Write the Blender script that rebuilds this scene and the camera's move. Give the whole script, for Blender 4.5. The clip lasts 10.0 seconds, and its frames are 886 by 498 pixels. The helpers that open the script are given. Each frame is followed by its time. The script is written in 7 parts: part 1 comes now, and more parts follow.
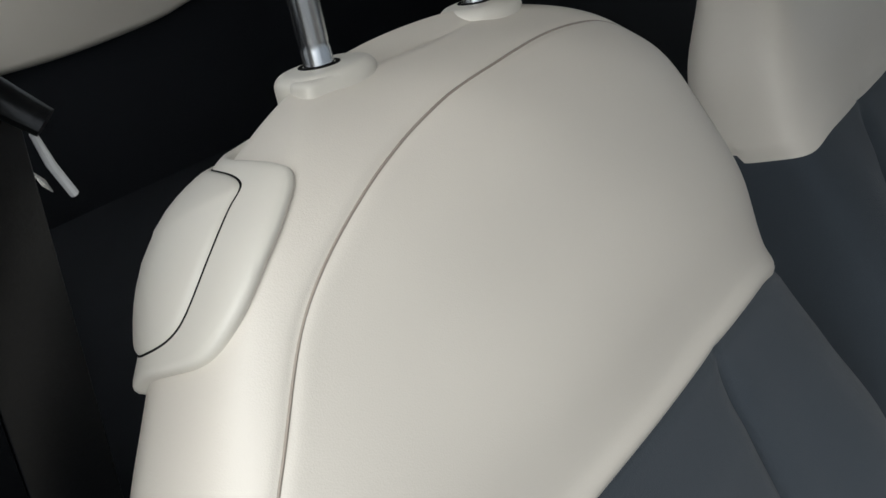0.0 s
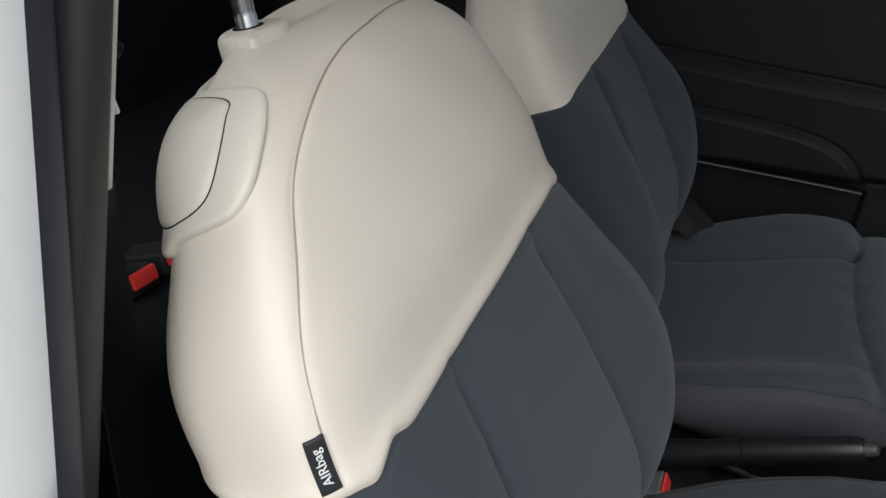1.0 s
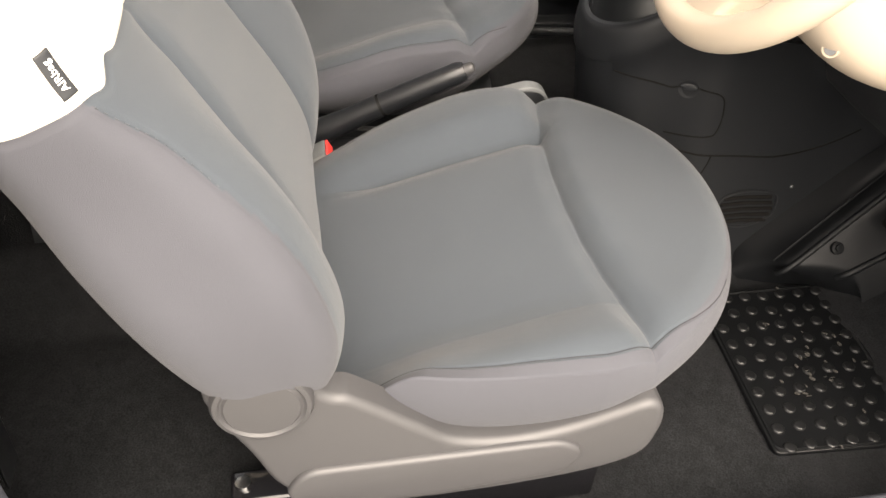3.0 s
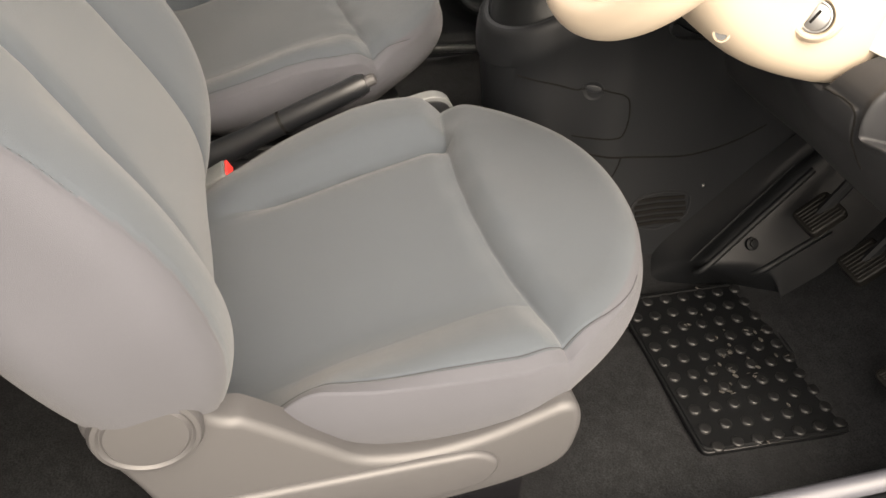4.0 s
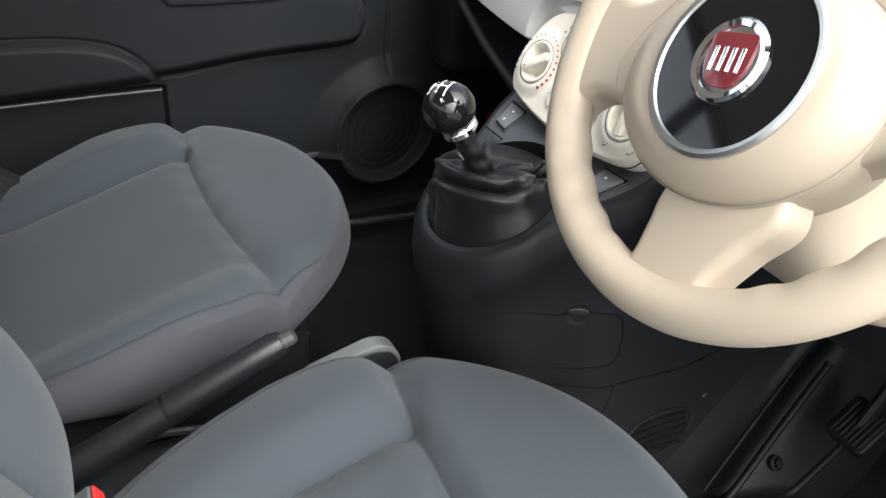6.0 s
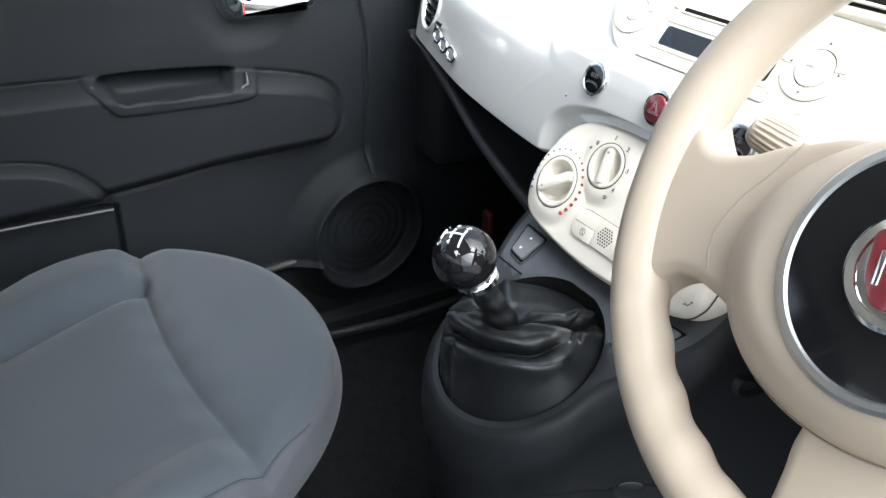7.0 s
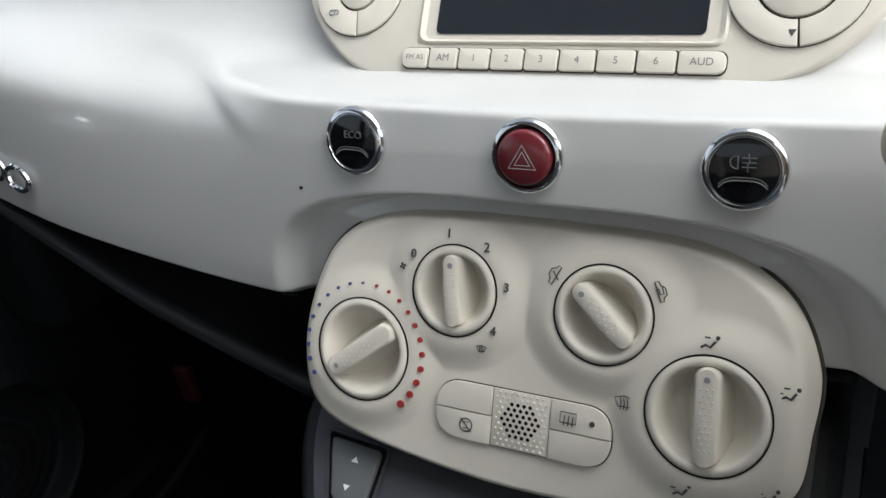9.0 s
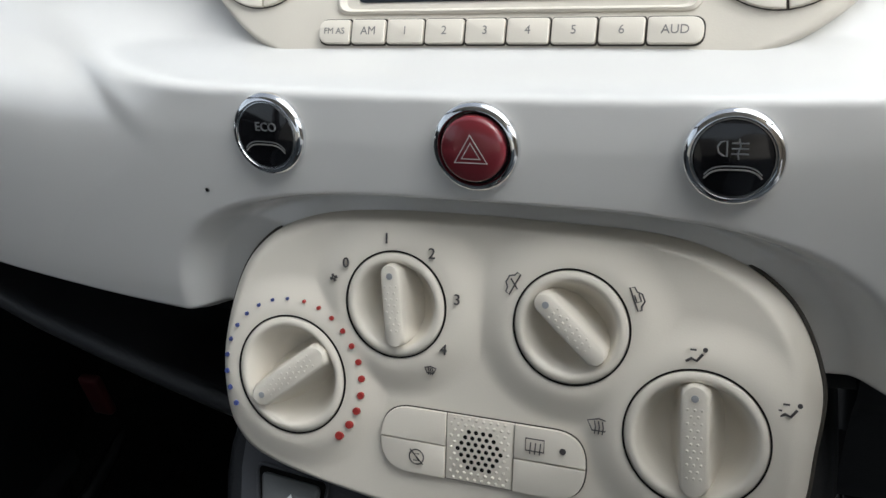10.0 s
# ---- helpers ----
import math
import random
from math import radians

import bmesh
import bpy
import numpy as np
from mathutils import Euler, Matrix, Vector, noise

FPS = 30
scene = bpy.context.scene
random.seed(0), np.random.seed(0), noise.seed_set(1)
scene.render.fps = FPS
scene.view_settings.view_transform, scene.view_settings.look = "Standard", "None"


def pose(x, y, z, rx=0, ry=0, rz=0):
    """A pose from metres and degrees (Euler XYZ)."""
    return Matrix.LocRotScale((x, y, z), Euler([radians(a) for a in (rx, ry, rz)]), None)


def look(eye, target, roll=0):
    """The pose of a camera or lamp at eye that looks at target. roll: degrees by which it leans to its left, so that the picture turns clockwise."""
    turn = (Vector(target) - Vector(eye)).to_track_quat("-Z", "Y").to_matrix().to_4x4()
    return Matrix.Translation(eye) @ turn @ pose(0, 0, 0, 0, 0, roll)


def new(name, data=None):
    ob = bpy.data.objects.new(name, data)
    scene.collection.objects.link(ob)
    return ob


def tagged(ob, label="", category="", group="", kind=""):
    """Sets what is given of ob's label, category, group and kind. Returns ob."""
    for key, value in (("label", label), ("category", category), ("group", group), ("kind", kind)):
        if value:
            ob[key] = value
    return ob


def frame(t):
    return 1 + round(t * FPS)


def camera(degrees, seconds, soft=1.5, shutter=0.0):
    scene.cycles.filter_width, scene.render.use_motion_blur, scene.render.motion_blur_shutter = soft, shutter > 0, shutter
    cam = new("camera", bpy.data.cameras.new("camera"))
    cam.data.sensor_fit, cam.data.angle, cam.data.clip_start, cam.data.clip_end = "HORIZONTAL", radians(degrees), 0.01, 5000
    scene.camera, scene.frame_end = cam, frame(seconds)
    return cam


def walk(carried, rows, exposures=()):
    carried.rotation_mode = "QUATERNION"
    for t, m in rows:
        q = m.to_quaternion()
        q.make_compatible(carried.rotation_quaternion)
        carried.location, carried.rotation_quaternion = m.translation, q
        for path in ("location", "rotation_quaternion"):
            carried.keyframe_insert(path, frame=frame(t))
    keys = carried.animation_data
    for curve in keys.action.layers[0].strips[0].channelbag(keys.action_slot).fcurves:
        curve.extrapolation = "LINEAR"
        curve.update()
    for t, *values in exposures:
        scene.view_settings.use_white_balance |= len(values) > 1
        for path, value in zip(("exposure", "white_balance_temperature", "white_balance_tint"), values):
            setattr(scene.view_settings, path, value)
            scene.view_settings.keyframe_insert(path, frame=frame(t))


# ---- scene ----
cam = camera(54.2, 10.0)
PATH = [
    (0, (0.684, -0.178, 1.061), (-0.663, -1.183, -0.023), 0.7),
    (0.2, (0.731, -0.187, 1.061), (-0.714, -1.072, 0.0), 0.6),
    (0.5, (0.819, -0.193, 1.084), (-0.747, -0.857, 0.031), 3.1),
    (0.8, (0.861, -0.178, 1.091), (-0.749, -0.762, 0.057), 3.4),
    (1, (0.892, -0.158, 1.083), (-0.742, -0.693, 0.061), 3.8),
    (1.2, (0.918, -0.144, 1.073), (-0.746, -0.6, 0.062), 3.7),
    (1.5, (0.951, -0.143, 1.073), (-0.753, -0.427, 0.066), 2.8),
    (1.8, (0.994, -0.177, 1.054), (-0.723, -0.192, 0.028), 2.0),
    (2, (1.022, -0.187, 1.055), (-0.681, -0.104, 0.01), 1.4),
    (2.2, (1.074, -0.191, 1.063), (-0.591, -0.032, -0.035), 1.0),
    (2.5, (1.109, -0.175, 1.053), (-0.471, 0.038, -0.155), 2.4),
    (3, (1.116, -0.167, 1.038), (-0.357, 0.149, -0.278), 4.0),
    (3.2, (1.116, -0.170, 1.030), (-0.344, 0.182, -0.290), 4.4),
    (4.3, (1.110, -0.105, 0.984), (-0.411, 0.391, -0.216), 3.7),
    (4.5, (1.104, -0.102, 0.982), (-0.44, 0.418, -0.178), 3.7),
    (5, (1.026, -0.099, 0.979), (-0.563, 0.487, -0.085), 2.7),
    (5.2, (0.952, -0.096, 0.973), (-0.626, 0.526, -0.093), 1.9),
    (6.3, (0.659, -0.131, 0.971), (-0.814, 0.736, -0.068), 4.4),
    (6.5, (0.623, -0.104, 0.975), (-0.877, 0.741, -0.042), 4.1),
    (7, (0.522, -0.066, 0.986), (-0.969, 0.844, 0.012), 1.6),
    (7.5, (0.401, -0.029, 0.992), (-0.999, 1.046, 0.051), -1.0),
    (8, (0.304, 0.055, 0.921), (-0.998, 1.274, 0.016), -3.3),
    (8.5, (0.188, 0.121, 0.903), (-0.904, 1.52, -0.02), -7.8),
    (9, (0.138, 0.158, 0.897), (-0.74, 1.618, -0.151), -10.3),
    (9.5, (0.104, 0.201, 0.877), (-0.611, 1.665, -0.283), -10.3),
    (10, (0.105, 0.208, 0.882), (-0.599, 1.688, -0.263), -10.1),
]
EXPOSURES = [(0.0, 0.12, 6000, 6), (0.5, 0.15, 6000, 7), (1.0, 0.12, 6200, 8), (1.5, 0.28, 6250, 8), (2.0, 0.82, 6550, 8), (2.5, 1.48, 6800, 8), (3.0, 2.4, 7650, 13), (4.5, 2.4, 8050, 12), (5.0, 1.86, 7350, 10), (6.0, 1.95, 6350, 7), (6.5, 1.94, 5950, 7), (7.0, 2.05, 5950, 6), (7.5, 1.65, 6100, 7), (8.0, 1.3, 6100, 8), (8.5, 1.0, 6050, 7), (9.0, 0.68, 6100, 7), (9.5, 0.68, 6150, 7), (10.0, 0.68, 6100, 7)]
walk(cam, [(t, look(eye, target, roll)) for t, eye, target, roll in PATH], EXPOSURES)


# ---- world and light: a bright overcast day ----
world = bpy.data.worlds.new("world")
scene.world = world
world.use_nodes = True
wn = world.node_tree
sky = wn.nodes.new("ShaderNodeTexSky")
sky.sky_type, sky.sun_disc = "NISHITA", False
sky.sun_elevation, sky.sun_rotation = radians(50), radians(80)
sky.air_density, sky.dust_density, sky.ozone_density = 1.0, 4.0, 0.6
grey = wn.nodes.new("ShaderNodeHueSaturation")
grey.inputs["Saturation"].default_value = 0.3
wn.links.new(sky.outputs[0], grey.inputs["Color"])
wn.links.new(grey.outputs[0], wn.nodes["Background"].inputs[0])
wn.nodes["Background"].inputs[1].default_value = 0.15
sun_data = bpy.data.lights.new("sun", "SUN")
sun_data.energy, sun_data.angle, sun_data.color = 1.5, radians(85), (1.0, 0.97, 0.93)
sun = new("sun", sun_data)
sun.matrix_world = look((2.2, 0.4, 2.7), (0, 0, 0))


# ---- materials ----
def rgb(*c):
    return (*c, 1.0)


def surface(name, colour, rough=0.5, metal=0.0, grain=0.0, grain_scale=900.0, vary=0.06, blot=9.0, coat=0.0, sheen=0.0, rough_var=0.08, cell=False, spec=0.5):
    """A procedural surface: colour varied at two scales, fine relief, uneven gloss."""
    m = bpy.data.materials.new(name)
    m.use_nodes = True
    t = m.node_tree
    b = t.nodes["Principled BSDF"]
    co = t.nodes.new("ShaderNodeTexCoord")
    big = t.nodes.new("ShaderNodeTexNoise")
    big.inputs["Scale"].default_value, big.inputs["Detail"].default_value = blot, 6.0
    fine = t.nodes.new("ShaderNodeTexVoronoi" if cell else "ShaderNodeTexNoise")
    fine.inputs["Scale"].default_value = grain_scale
    t.links.new(co.outputs["Object"], big.inputs["Vector"])
    t.links.new(co.outputs["Object"], fine.inputs["Vector"])
    ramp = t.nodes.new("ShaderNodeMix")
    ramp.data_type = "RGBA"
    ramp.inputs["A"].default_value = rgb(*(max(0, v * (1 - vary)) for v in colour))
    ramp.inputs["B"].default_value = rgb(*(min(1, v * (1 + vary)) for v in colour))
    t.links.new(big.outputs["Fac"], ramp.inputs["Factor"])
    speck = t.nodes.new("ShaderNodeMix")
    speck.data_type, speck.blend_type = "RGBA", "MULTIPLY"
    speck.inputs["Factor"].default_value = min(1.0, vary * 2.5)
    t.links.new(ramp.outputs["Result"], speck.inputs["A"])
    t.links.new(fine.outputs["Distance" if cell else "Fac"], speck.inputs["B"])
    t.links.new((speck if grain > 0.15 else ramp).outputs["Result"], b.inputs["Base Color"])
    rr = t.nodes.new("ShaderNodeMapRange")
    rr.inputs["To Min"].default_value, rr.inputs["To Max"].default_value = max(0.02, rough - rough_var), min(1, rough + rough_var)
    t.links.new(big.outputs["Fac"], rr.inputs["Value"])
    t.links.new(rr.outputs["Result"], b.inputs["Roughness"])
    b.inputs["Metallic"].default_value = metal
    b.inputs["Coat Weight"].default_value, b.inputs["Coat Roughness"].default_value = coat, 0.05
    b.inputs["Sheen Weight"].default_value = sheen
    b.inputs["Specular IOR Level"].default_value = spec
    if grain:
        bump = t.nodes.new("ShaderNodeBump")
        bump.inputs["Strength"].default_value, bump.inputs["Distance"].default_value = grain, 0.0006
        t.links.new(fine.outputs["Distance" if cell else "Fac"], bump.inputs["Height"])
        t.links.new(bump.outputs[0], b.inputs["Normal"])
    return m


CREAM_VINYL = surface("cream_vinyl", (0.69, 0.632, 0.545), 0.5, grain=0.12, grain_scale=1400, cell=True, vary=0.03)
CREAM_PLASTIC = surface("cream_plastic", (0.69, 0.645, 0.560), 0.42, grain=0.08, grain_scale=1600, vary=0.025)
CREAM_WHEEL = surface("cream_wheel", (0.40, 0.335, 0.262), 0.42, grain=0.05, grain_scale=1600, vary=0.03)
WHITE_GLOSS = surface("white_gloss_paint", (0.645, 0.641, 0.620), 0.22, coat=0.6, vary=0.015, rough_var=0.04)
GREY_FABRIC = surface("grey_fabric", (0.0480, 0.0570, 0.0665), 0.95, grain=0.5, grain_scale=1500, vary=0.08, sheen=0.12, cell=True, spec=0.15)
SIDE_FABRIC = surface("grey_side_fabric", (0.056, 0.058, 0.067), 0.9, grain=0.35, grain_scale=1900, vary=0.06, sheen=0.06, cell=True, spec=0.2)
GREY_PLASTIC = surface("grey_plastic", (0.040, 0.0395, 0.041), 0.5, grain=0.25, grain_scale=1200, vary=0.05)
BLACK_PLASTIC = surface("black_plastic", (0.0165, 0.0183, 0.0205), 0.42, grain=0.25, grain_scale=1100, vary=0.1, spec=0.34)
DOOR_PLASTIC = surface("door_plastic", (0.0125, 0.0140, 0.0160), 0.50, grain=0.25, grain_scale=1100, vary=0.1, spec=0.13)
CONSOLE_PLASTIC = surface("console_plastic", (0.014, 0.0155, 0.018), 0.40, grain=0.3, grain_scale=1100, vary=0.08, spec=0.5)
# one console plastic: flanks darkened, top lightened for how daylight falls
CONSOLE_SIDE_SHADED = surface("console_side_shaded", (0.0105, 0.0117, 0.0135), 0.50, grain=0.3, grain_scale=1100, vary=0.1, spec=0.25)
CONSOLE_TOP_LIT = surface("console_top_lit", (0.046, 0.049, 0.056), 0.42, grain=0.3, grain_scale=1100, vary=0.06, spec=0.5)
CARPET = surface("carpet", (0.0225, 0.0235, 0.0252), 1.0, grain=1.0, grain_scale=420, vary=0.5, blot=60, spec=0.05)
KNEE_PLASTIC = surface("knee_plastic", (0.0225, 0.0235, 0.0258), 0.5, grain=0.3, grain_scale=1100, vary=0.08, spec=0.35)
BRAKE_PLASTIC = surface("brake_lever_plastic", (0.0085, 0.0095, 0.0112), 0.36, grain=0.25, grain_scale=1100, vary=0.1, spec=0.45)
PEDAL_RUBBER = surface("pedal_rubber", (0.0105, 0.0098, 0.0088), 0.55, grain=0.5, grain_scale=500, vary=0.4, blot=40, spec=0.25)
SHELF_PLASTIC = surface("shelf_plastic", (0.042, 0.044, 0.048), 0.45, grain=0.3, grain_scale=1100, vary=0.1, spec=0.4)
RUBBER = surface("rubber", (0.0062, 0.0068, 0.0076), 0.34, grain=0.2, grain_scale=500, vary=0.2, rough_var=0.15, spec=0.3)
STUD_RUBBER = surface("worn_stud_rubber", (0.014, 0.0148, 0.016), 0.42, grain=0.3, grain_scale=600, vary=0.45, blot=30, rough_var=0.15, spec=0.4)
SEAL = surface("seal_rubber", (0.062, 0.065, 0.078), 0.5, grain=0.2, grain_scale=700, vary=0.1)
LEATHER = surface("black_leather", (0.007, 0.0078, 0.0086), 0.33, grain=0.10, grain_scale=1500, vary=0.15, cell=True)
CHROME = surface("chrome", (0.86, 0.87, 0.88), 0.07, metal=1.0, vary=0.01, rough_var=0.03)
STEEL = surface("steel", (0.55, 0.56, 0.57), 0.25, metal=1.0, vary=0.03)
DULL_METAL = surface("satin_metal", (0.62, 0.62, 0.61), 0.32, metal=1.0, vary=0.03)
GLOSS_BLACK = surface("gloss_black", (0.006, 0.006, 0.007), 0.08, coat=0.1, vary=0.1, rough_var=0.03)
RED_GLOSS = surface("red_gloss", (0.14, 0.020, 0.026), 0.18, coat=0.4, vary=0.05)
RED_PLASTIC = surface("red_plastic", (0.62, 0.035, 0.03), 0.45, vary=0.05)
DULL_RED = surface("dull_red", (0.06, 0.006, 0.007), 0.6, vary=0.1)
SWITCH_GREY = surface("switch_grey", (0.115, 0.122, 0.124), 0.45, grain=0.2, grain_scale=1200, vary=0.06)
RED_MARK = surface("red_mark", (0.33, 0.03, 0.025), 0.5, vary=0.02)
BLUE_MARK = surface("blue_mark", (0.05, 0.07, 0.22), 0.5, vary=0.02)
DARK_MARK = surface("dark_mark", (0.06, 0.055, 0.055), 0.5, vary=0.02)
WHITE_MARK = surface("white_mark", (0.75, 0.75, 0.75), 0.45, vary=0.02)
DIM_MARK = surface("dim_mark", (0.13, 0.135, 0.14), 0.4, vary=0.02)
KEY_MARK = surface("key_mark", (0.19, 0.185, 0.18), 0.5, vary=0.02)
SIGN_MARK = surface("pale_sign", (0.42, 0.36, 0.36), 0.4, vary=0.02)
GREY_MARK = surface("grey_mark", (0.28, 0.29, 0.30), 0.4, vary=0.02)
LCD = surface("display_glass", (0.018, 0.022, 0.028), 0.12, vary=0.1, coat=0.5, rough_var=0.04)
BODY_WHITE = surface("white_body_paint", (0.78, 0.78, 0.77), 0.25, coat=0.8, vary=0.01)
HEADLINER = surface("headliner", (0.55, 0.53, 0.49), 0.9, grain=0.3, grain_scale=900, vary=0.04)
BOUNCE_GROUND = surface("pale_bounce_ground", (0.30, 0.295, 0.285), 0.9, grain=0.6, grain_scale=250, vary=0.3, blot=3)
LOCK_METAL = surface("lock_metal", (0.30, 0.30, 0.30), 0.40, metal=1.0, vary=0.03)
SEAM_DARK = surface("cloth_seam", (0.026, 0.027, 0.030), 0.9, vary=0.1, spec=0.1)
# brown for seam lines on cream: holds the shade of the crease
SEAM_SHADE = surface("cream_seam_shade", (0.33, 0.28, 0.23), 0.8, vary=0.05)
GUARD = surface("black_guard_plastic", (0.0075, 0.0083, 0.0094), 0.45, grain=0.3, grain_scale=900, vary=0.15, spec=0.2)
JOINT = surface("panel_joint", (0.07, 0.064, 0.056), 0.9, vary=0.05, spec=0.1)
GAP = surface("dark_gap", (0.010, 0.0095, 0.009), 0.95, vary=0.02, spec=0.05)
glass = bpy.data.materials.new("glass")
glass.use_nodes = True
gb = glass.node_tree.nodes["Principled BSDF"]
gb.inputs["Transmission Weight"].default_value, gb.inputs["Roughness"].default_value, gb.inputs["IOR"].default_value = 1.0, 0.0, 1.1


# ---- mesh helpers ----
def thing(name, label, category, group="", kind=""):
    return tagged(new(name), label, category, group, kind)


def finish(me, sharp=38):
    me.update()
    for p in me.polygons:
        p.use_smooth = True
    if sharp:
        me.set_sharp_from_angle(angle=radians(sharp))
    return me


def hook(ob, material, parent, label=""):
    ob.data.materials.clear()
    ob.data.materials.append(material)
    if parent:
        ob.parent = parent
    if label:
        ob["label"] = label
    return ob


def part(name, bm, material, parent=None, label="", sharp=38):
    me = bpy.data.meshes.new(name)
    bm.to_mesh(me)
    bm.free()
    return hook(new(name, finish(me, sharp)), material, parent, label)


def raw(name, verts, faces, material, parent=None, label="", sharp=38):
    me = bpy.data.meshes.new(name)
    me.from_pydata([tuple(map(float, v)) for v in verts], [], faces)
    me.validate()
    return hook(new(name, finish(me, sharp)), material, parent, label)


def sheet(name, P, material, parent=None, label="", wrap=False, sharp=0, flip=False):
    """A surface from an array of rows of points; wrap closes each row."""
    n, m = P.shape[:2]
    faces = []
    for i in range(n - 1):
        for j in range(m if wrap else m - 1):
            k = (j + 1) % m
            f = (i * m + j, i * m + k, (i + 1) * m + k, (i + 1) * m + j)
            faces.append(f[::-1] if flip else f)
    return raw(name, P.reshape(-1, 3), faces, material, parent, label, sharp)


def inplane(x, y, z, lean):
    """A frame on a panel that leans back by lean degrees: X across, Y up the panel, Z out to the cabin."""
    a = radians(lean)
    return Matrix(((1, 0, 0, x), (0, math.sin(a), -math.cos(a), y), (0, math.cos(a), math.sin(a), z), (0, 0, 0, 1)))


def side(x, flip=False):
    """A frame on a side panel at x: X along the car, Y up, Z outwards (+x, or -x when flipped)."""
    if flip:
        return Matrix(((0, 0, -1, x), (-1, 0, 0, 0), (0, 1, 0, 0), (0, 0, 0, 1)))
    return Matrix(((0, 0, 1, x), (1, 0, 0, 0), (0, 1, 0, 0), (0, 0, 0, 1)))


def rounded(points, radius, steps=6):
    """A closed outline with its corners rounded; radius one number or one for each corner."""
    out, n = [], len(points)
    for i in range(n):
        a, b, c = (Vector(points[(i + k) % n]).to_2d() for k in (-1, 0, 1))
        r = radius[i] if isinstance(radius, (list, tuple)) else radius
        u, v = (a - b), (c - b)
        r = min(r, u.length * 0.48, v.length * 0.48)
        p, q = b + u.normalized() * r, b + v.normalized() * r
        for k in range(steps + 1):
            t = k / steps
            out.append((p * (1 - t) ** 2 + b * 2 * t * (1 - t) + q * t * t))
    return [(p.x, p.y) for p in out]


def oval(cx, cy, rx, ry, n=40, power=1.0, a0=0.0):
    pts = []
    for k in range(n):
        a = a0 + 2 * math.pi * k / n
        c, s = math.cos(a), math.sin(a)
        pts.append((cx + rx * math.copysign(abs(c) ** power, c), cy + ry * math.copysign(abs(s) ** power, s)))
    return pts


def slab(outline, low, high, m=None, edge=0.0, steps=3, dome=0.0):
    """A plate of that outline between two heights, its upper edge rounded by edge, in the frame m. Returns a bmesh."""
    bm = bmesh.new()
    o = [Vector(p) for p in outline]
    n = len(o)
    area = sum(o[i].x * o[(i + 1) % n].y - o[(i + 1) % n].x * o[i].y for i in range(n))
    if area < 0:
        o.reverse()
    inn = []
    for i in range(n):
        d1, d2 = (o[i] - o[i - 1]), (o[(i + 1) % n] - o[i])
        nn = Vector((-d1.y, d1.x)).normalized() + Vector((-d2.y, d2.x)).normalized()
        if nn.length < 1e-6:
            nn = Vector((-d1.y, d1.x))
        nn.normalize()
        inn.append(nn)
    rings = [(0.0, low)]
    if edge > 0:
        for k in range(steps + 1):
            a = math.pi / 2 * k / steps
            rings.append((edge * (1 - math.cos(a)), high - edge * (1 - math.sin(a))))
    else:
        rings.append((0.0, high))
    loops = []
    for off, h in rings:
        loops.append([bm.verts.new((o[i].x + inn[i].x * off, o[i].y + inn[i].y * off, h)) for i in range(n)])
    for a, b in zip(loops, loops[1:]):
        for i in range(n):
            j = (i + 1) % n
            bm.faces.new((a[i], a[j], b[j], b[i]))
    bm.faces.new(loops[0][::-1])
    if dome:
        cx, cy = sum(p.x for p in o) / n, sum(p.y for p in o) / n
        last = loops[-1]
        for k in (0.7, 0.35):
            ring = [bm.verts.new((cx + (v.co.x - cx) * k, cy + (v.co.y - cy) * k, high + dome * (1 - k * k))) for v in loops[-1]]
            for i in range(n):
                j = (i + 1) % n
                bm.faces.new((last[i], last[j], ring[j], ring[i]))
            last = ring
        bm.faces.new(last)
    else:
        bm.faces.new(loops[-1])
    if m is not None:
        bm.transform(m)
    return bm


def lathe(profile, m=None, n=40, arc=1.0):
    """A turned body from (radius, height) pairs round Z."""
    bm = bmesh.new()
    rings = []
    for r, h in profile:
        if r < 1e-6:
            rings.append([bm.verts.new((0, 0, h))])
        else:
            rings.append([bm.verts.new((r * math.cos(2 * math.pi * k / n), r * math.sin(2 * math.pi * k / n), h)) for k in range(n)])
    for a, b in zip(rings, rings[1:]):
        for k in range(n):
            j = (k + 1) % n
            if len(a) == 1 and len(b) == 1:
                continue
            if len(a) == 1:
                bm.faces.new((a[0], b[j], b[k]))
            elif len(b) == 1:
                bm.faces.new((a[k], a[j], b[0]))
            else:
                bm.faces.new((a[k], a[j], b[j], b[k]))
    bmesh.ops.recalc_face_normals(bm, faces=bm.faces)
    if m is not None:
        bm.transform(m)
    return bm


def spline(pts, n=24, closed=False):
    """Points of a smooth curve through pts."""
    p = [Vector(q) for q in pts]
    out, count = [], len(p)
    segs = count if closed else count - 1
    per = max(2, n // segs)
    for i in range(segs):
        if closed:
            a, b, c, d = p[i - 1], p[i], p[(i + 1) % count], p[(i + 2) % count]
        else:
            a, b, c, d = p[max(0, i - 1)], p[i], p[i + 1], p[min(count - 1, i + 2)]
        for k in range(per):
            t = k / per
            out.append(0.5 * ((2 * b) + (c - a) * t + (2 * a - 5 * b + 4 * c - d) * t * t + (3 * b - a - 3 * c + d) * t ** 3))
    if not closed:
        out.append(p[-1])
    return out


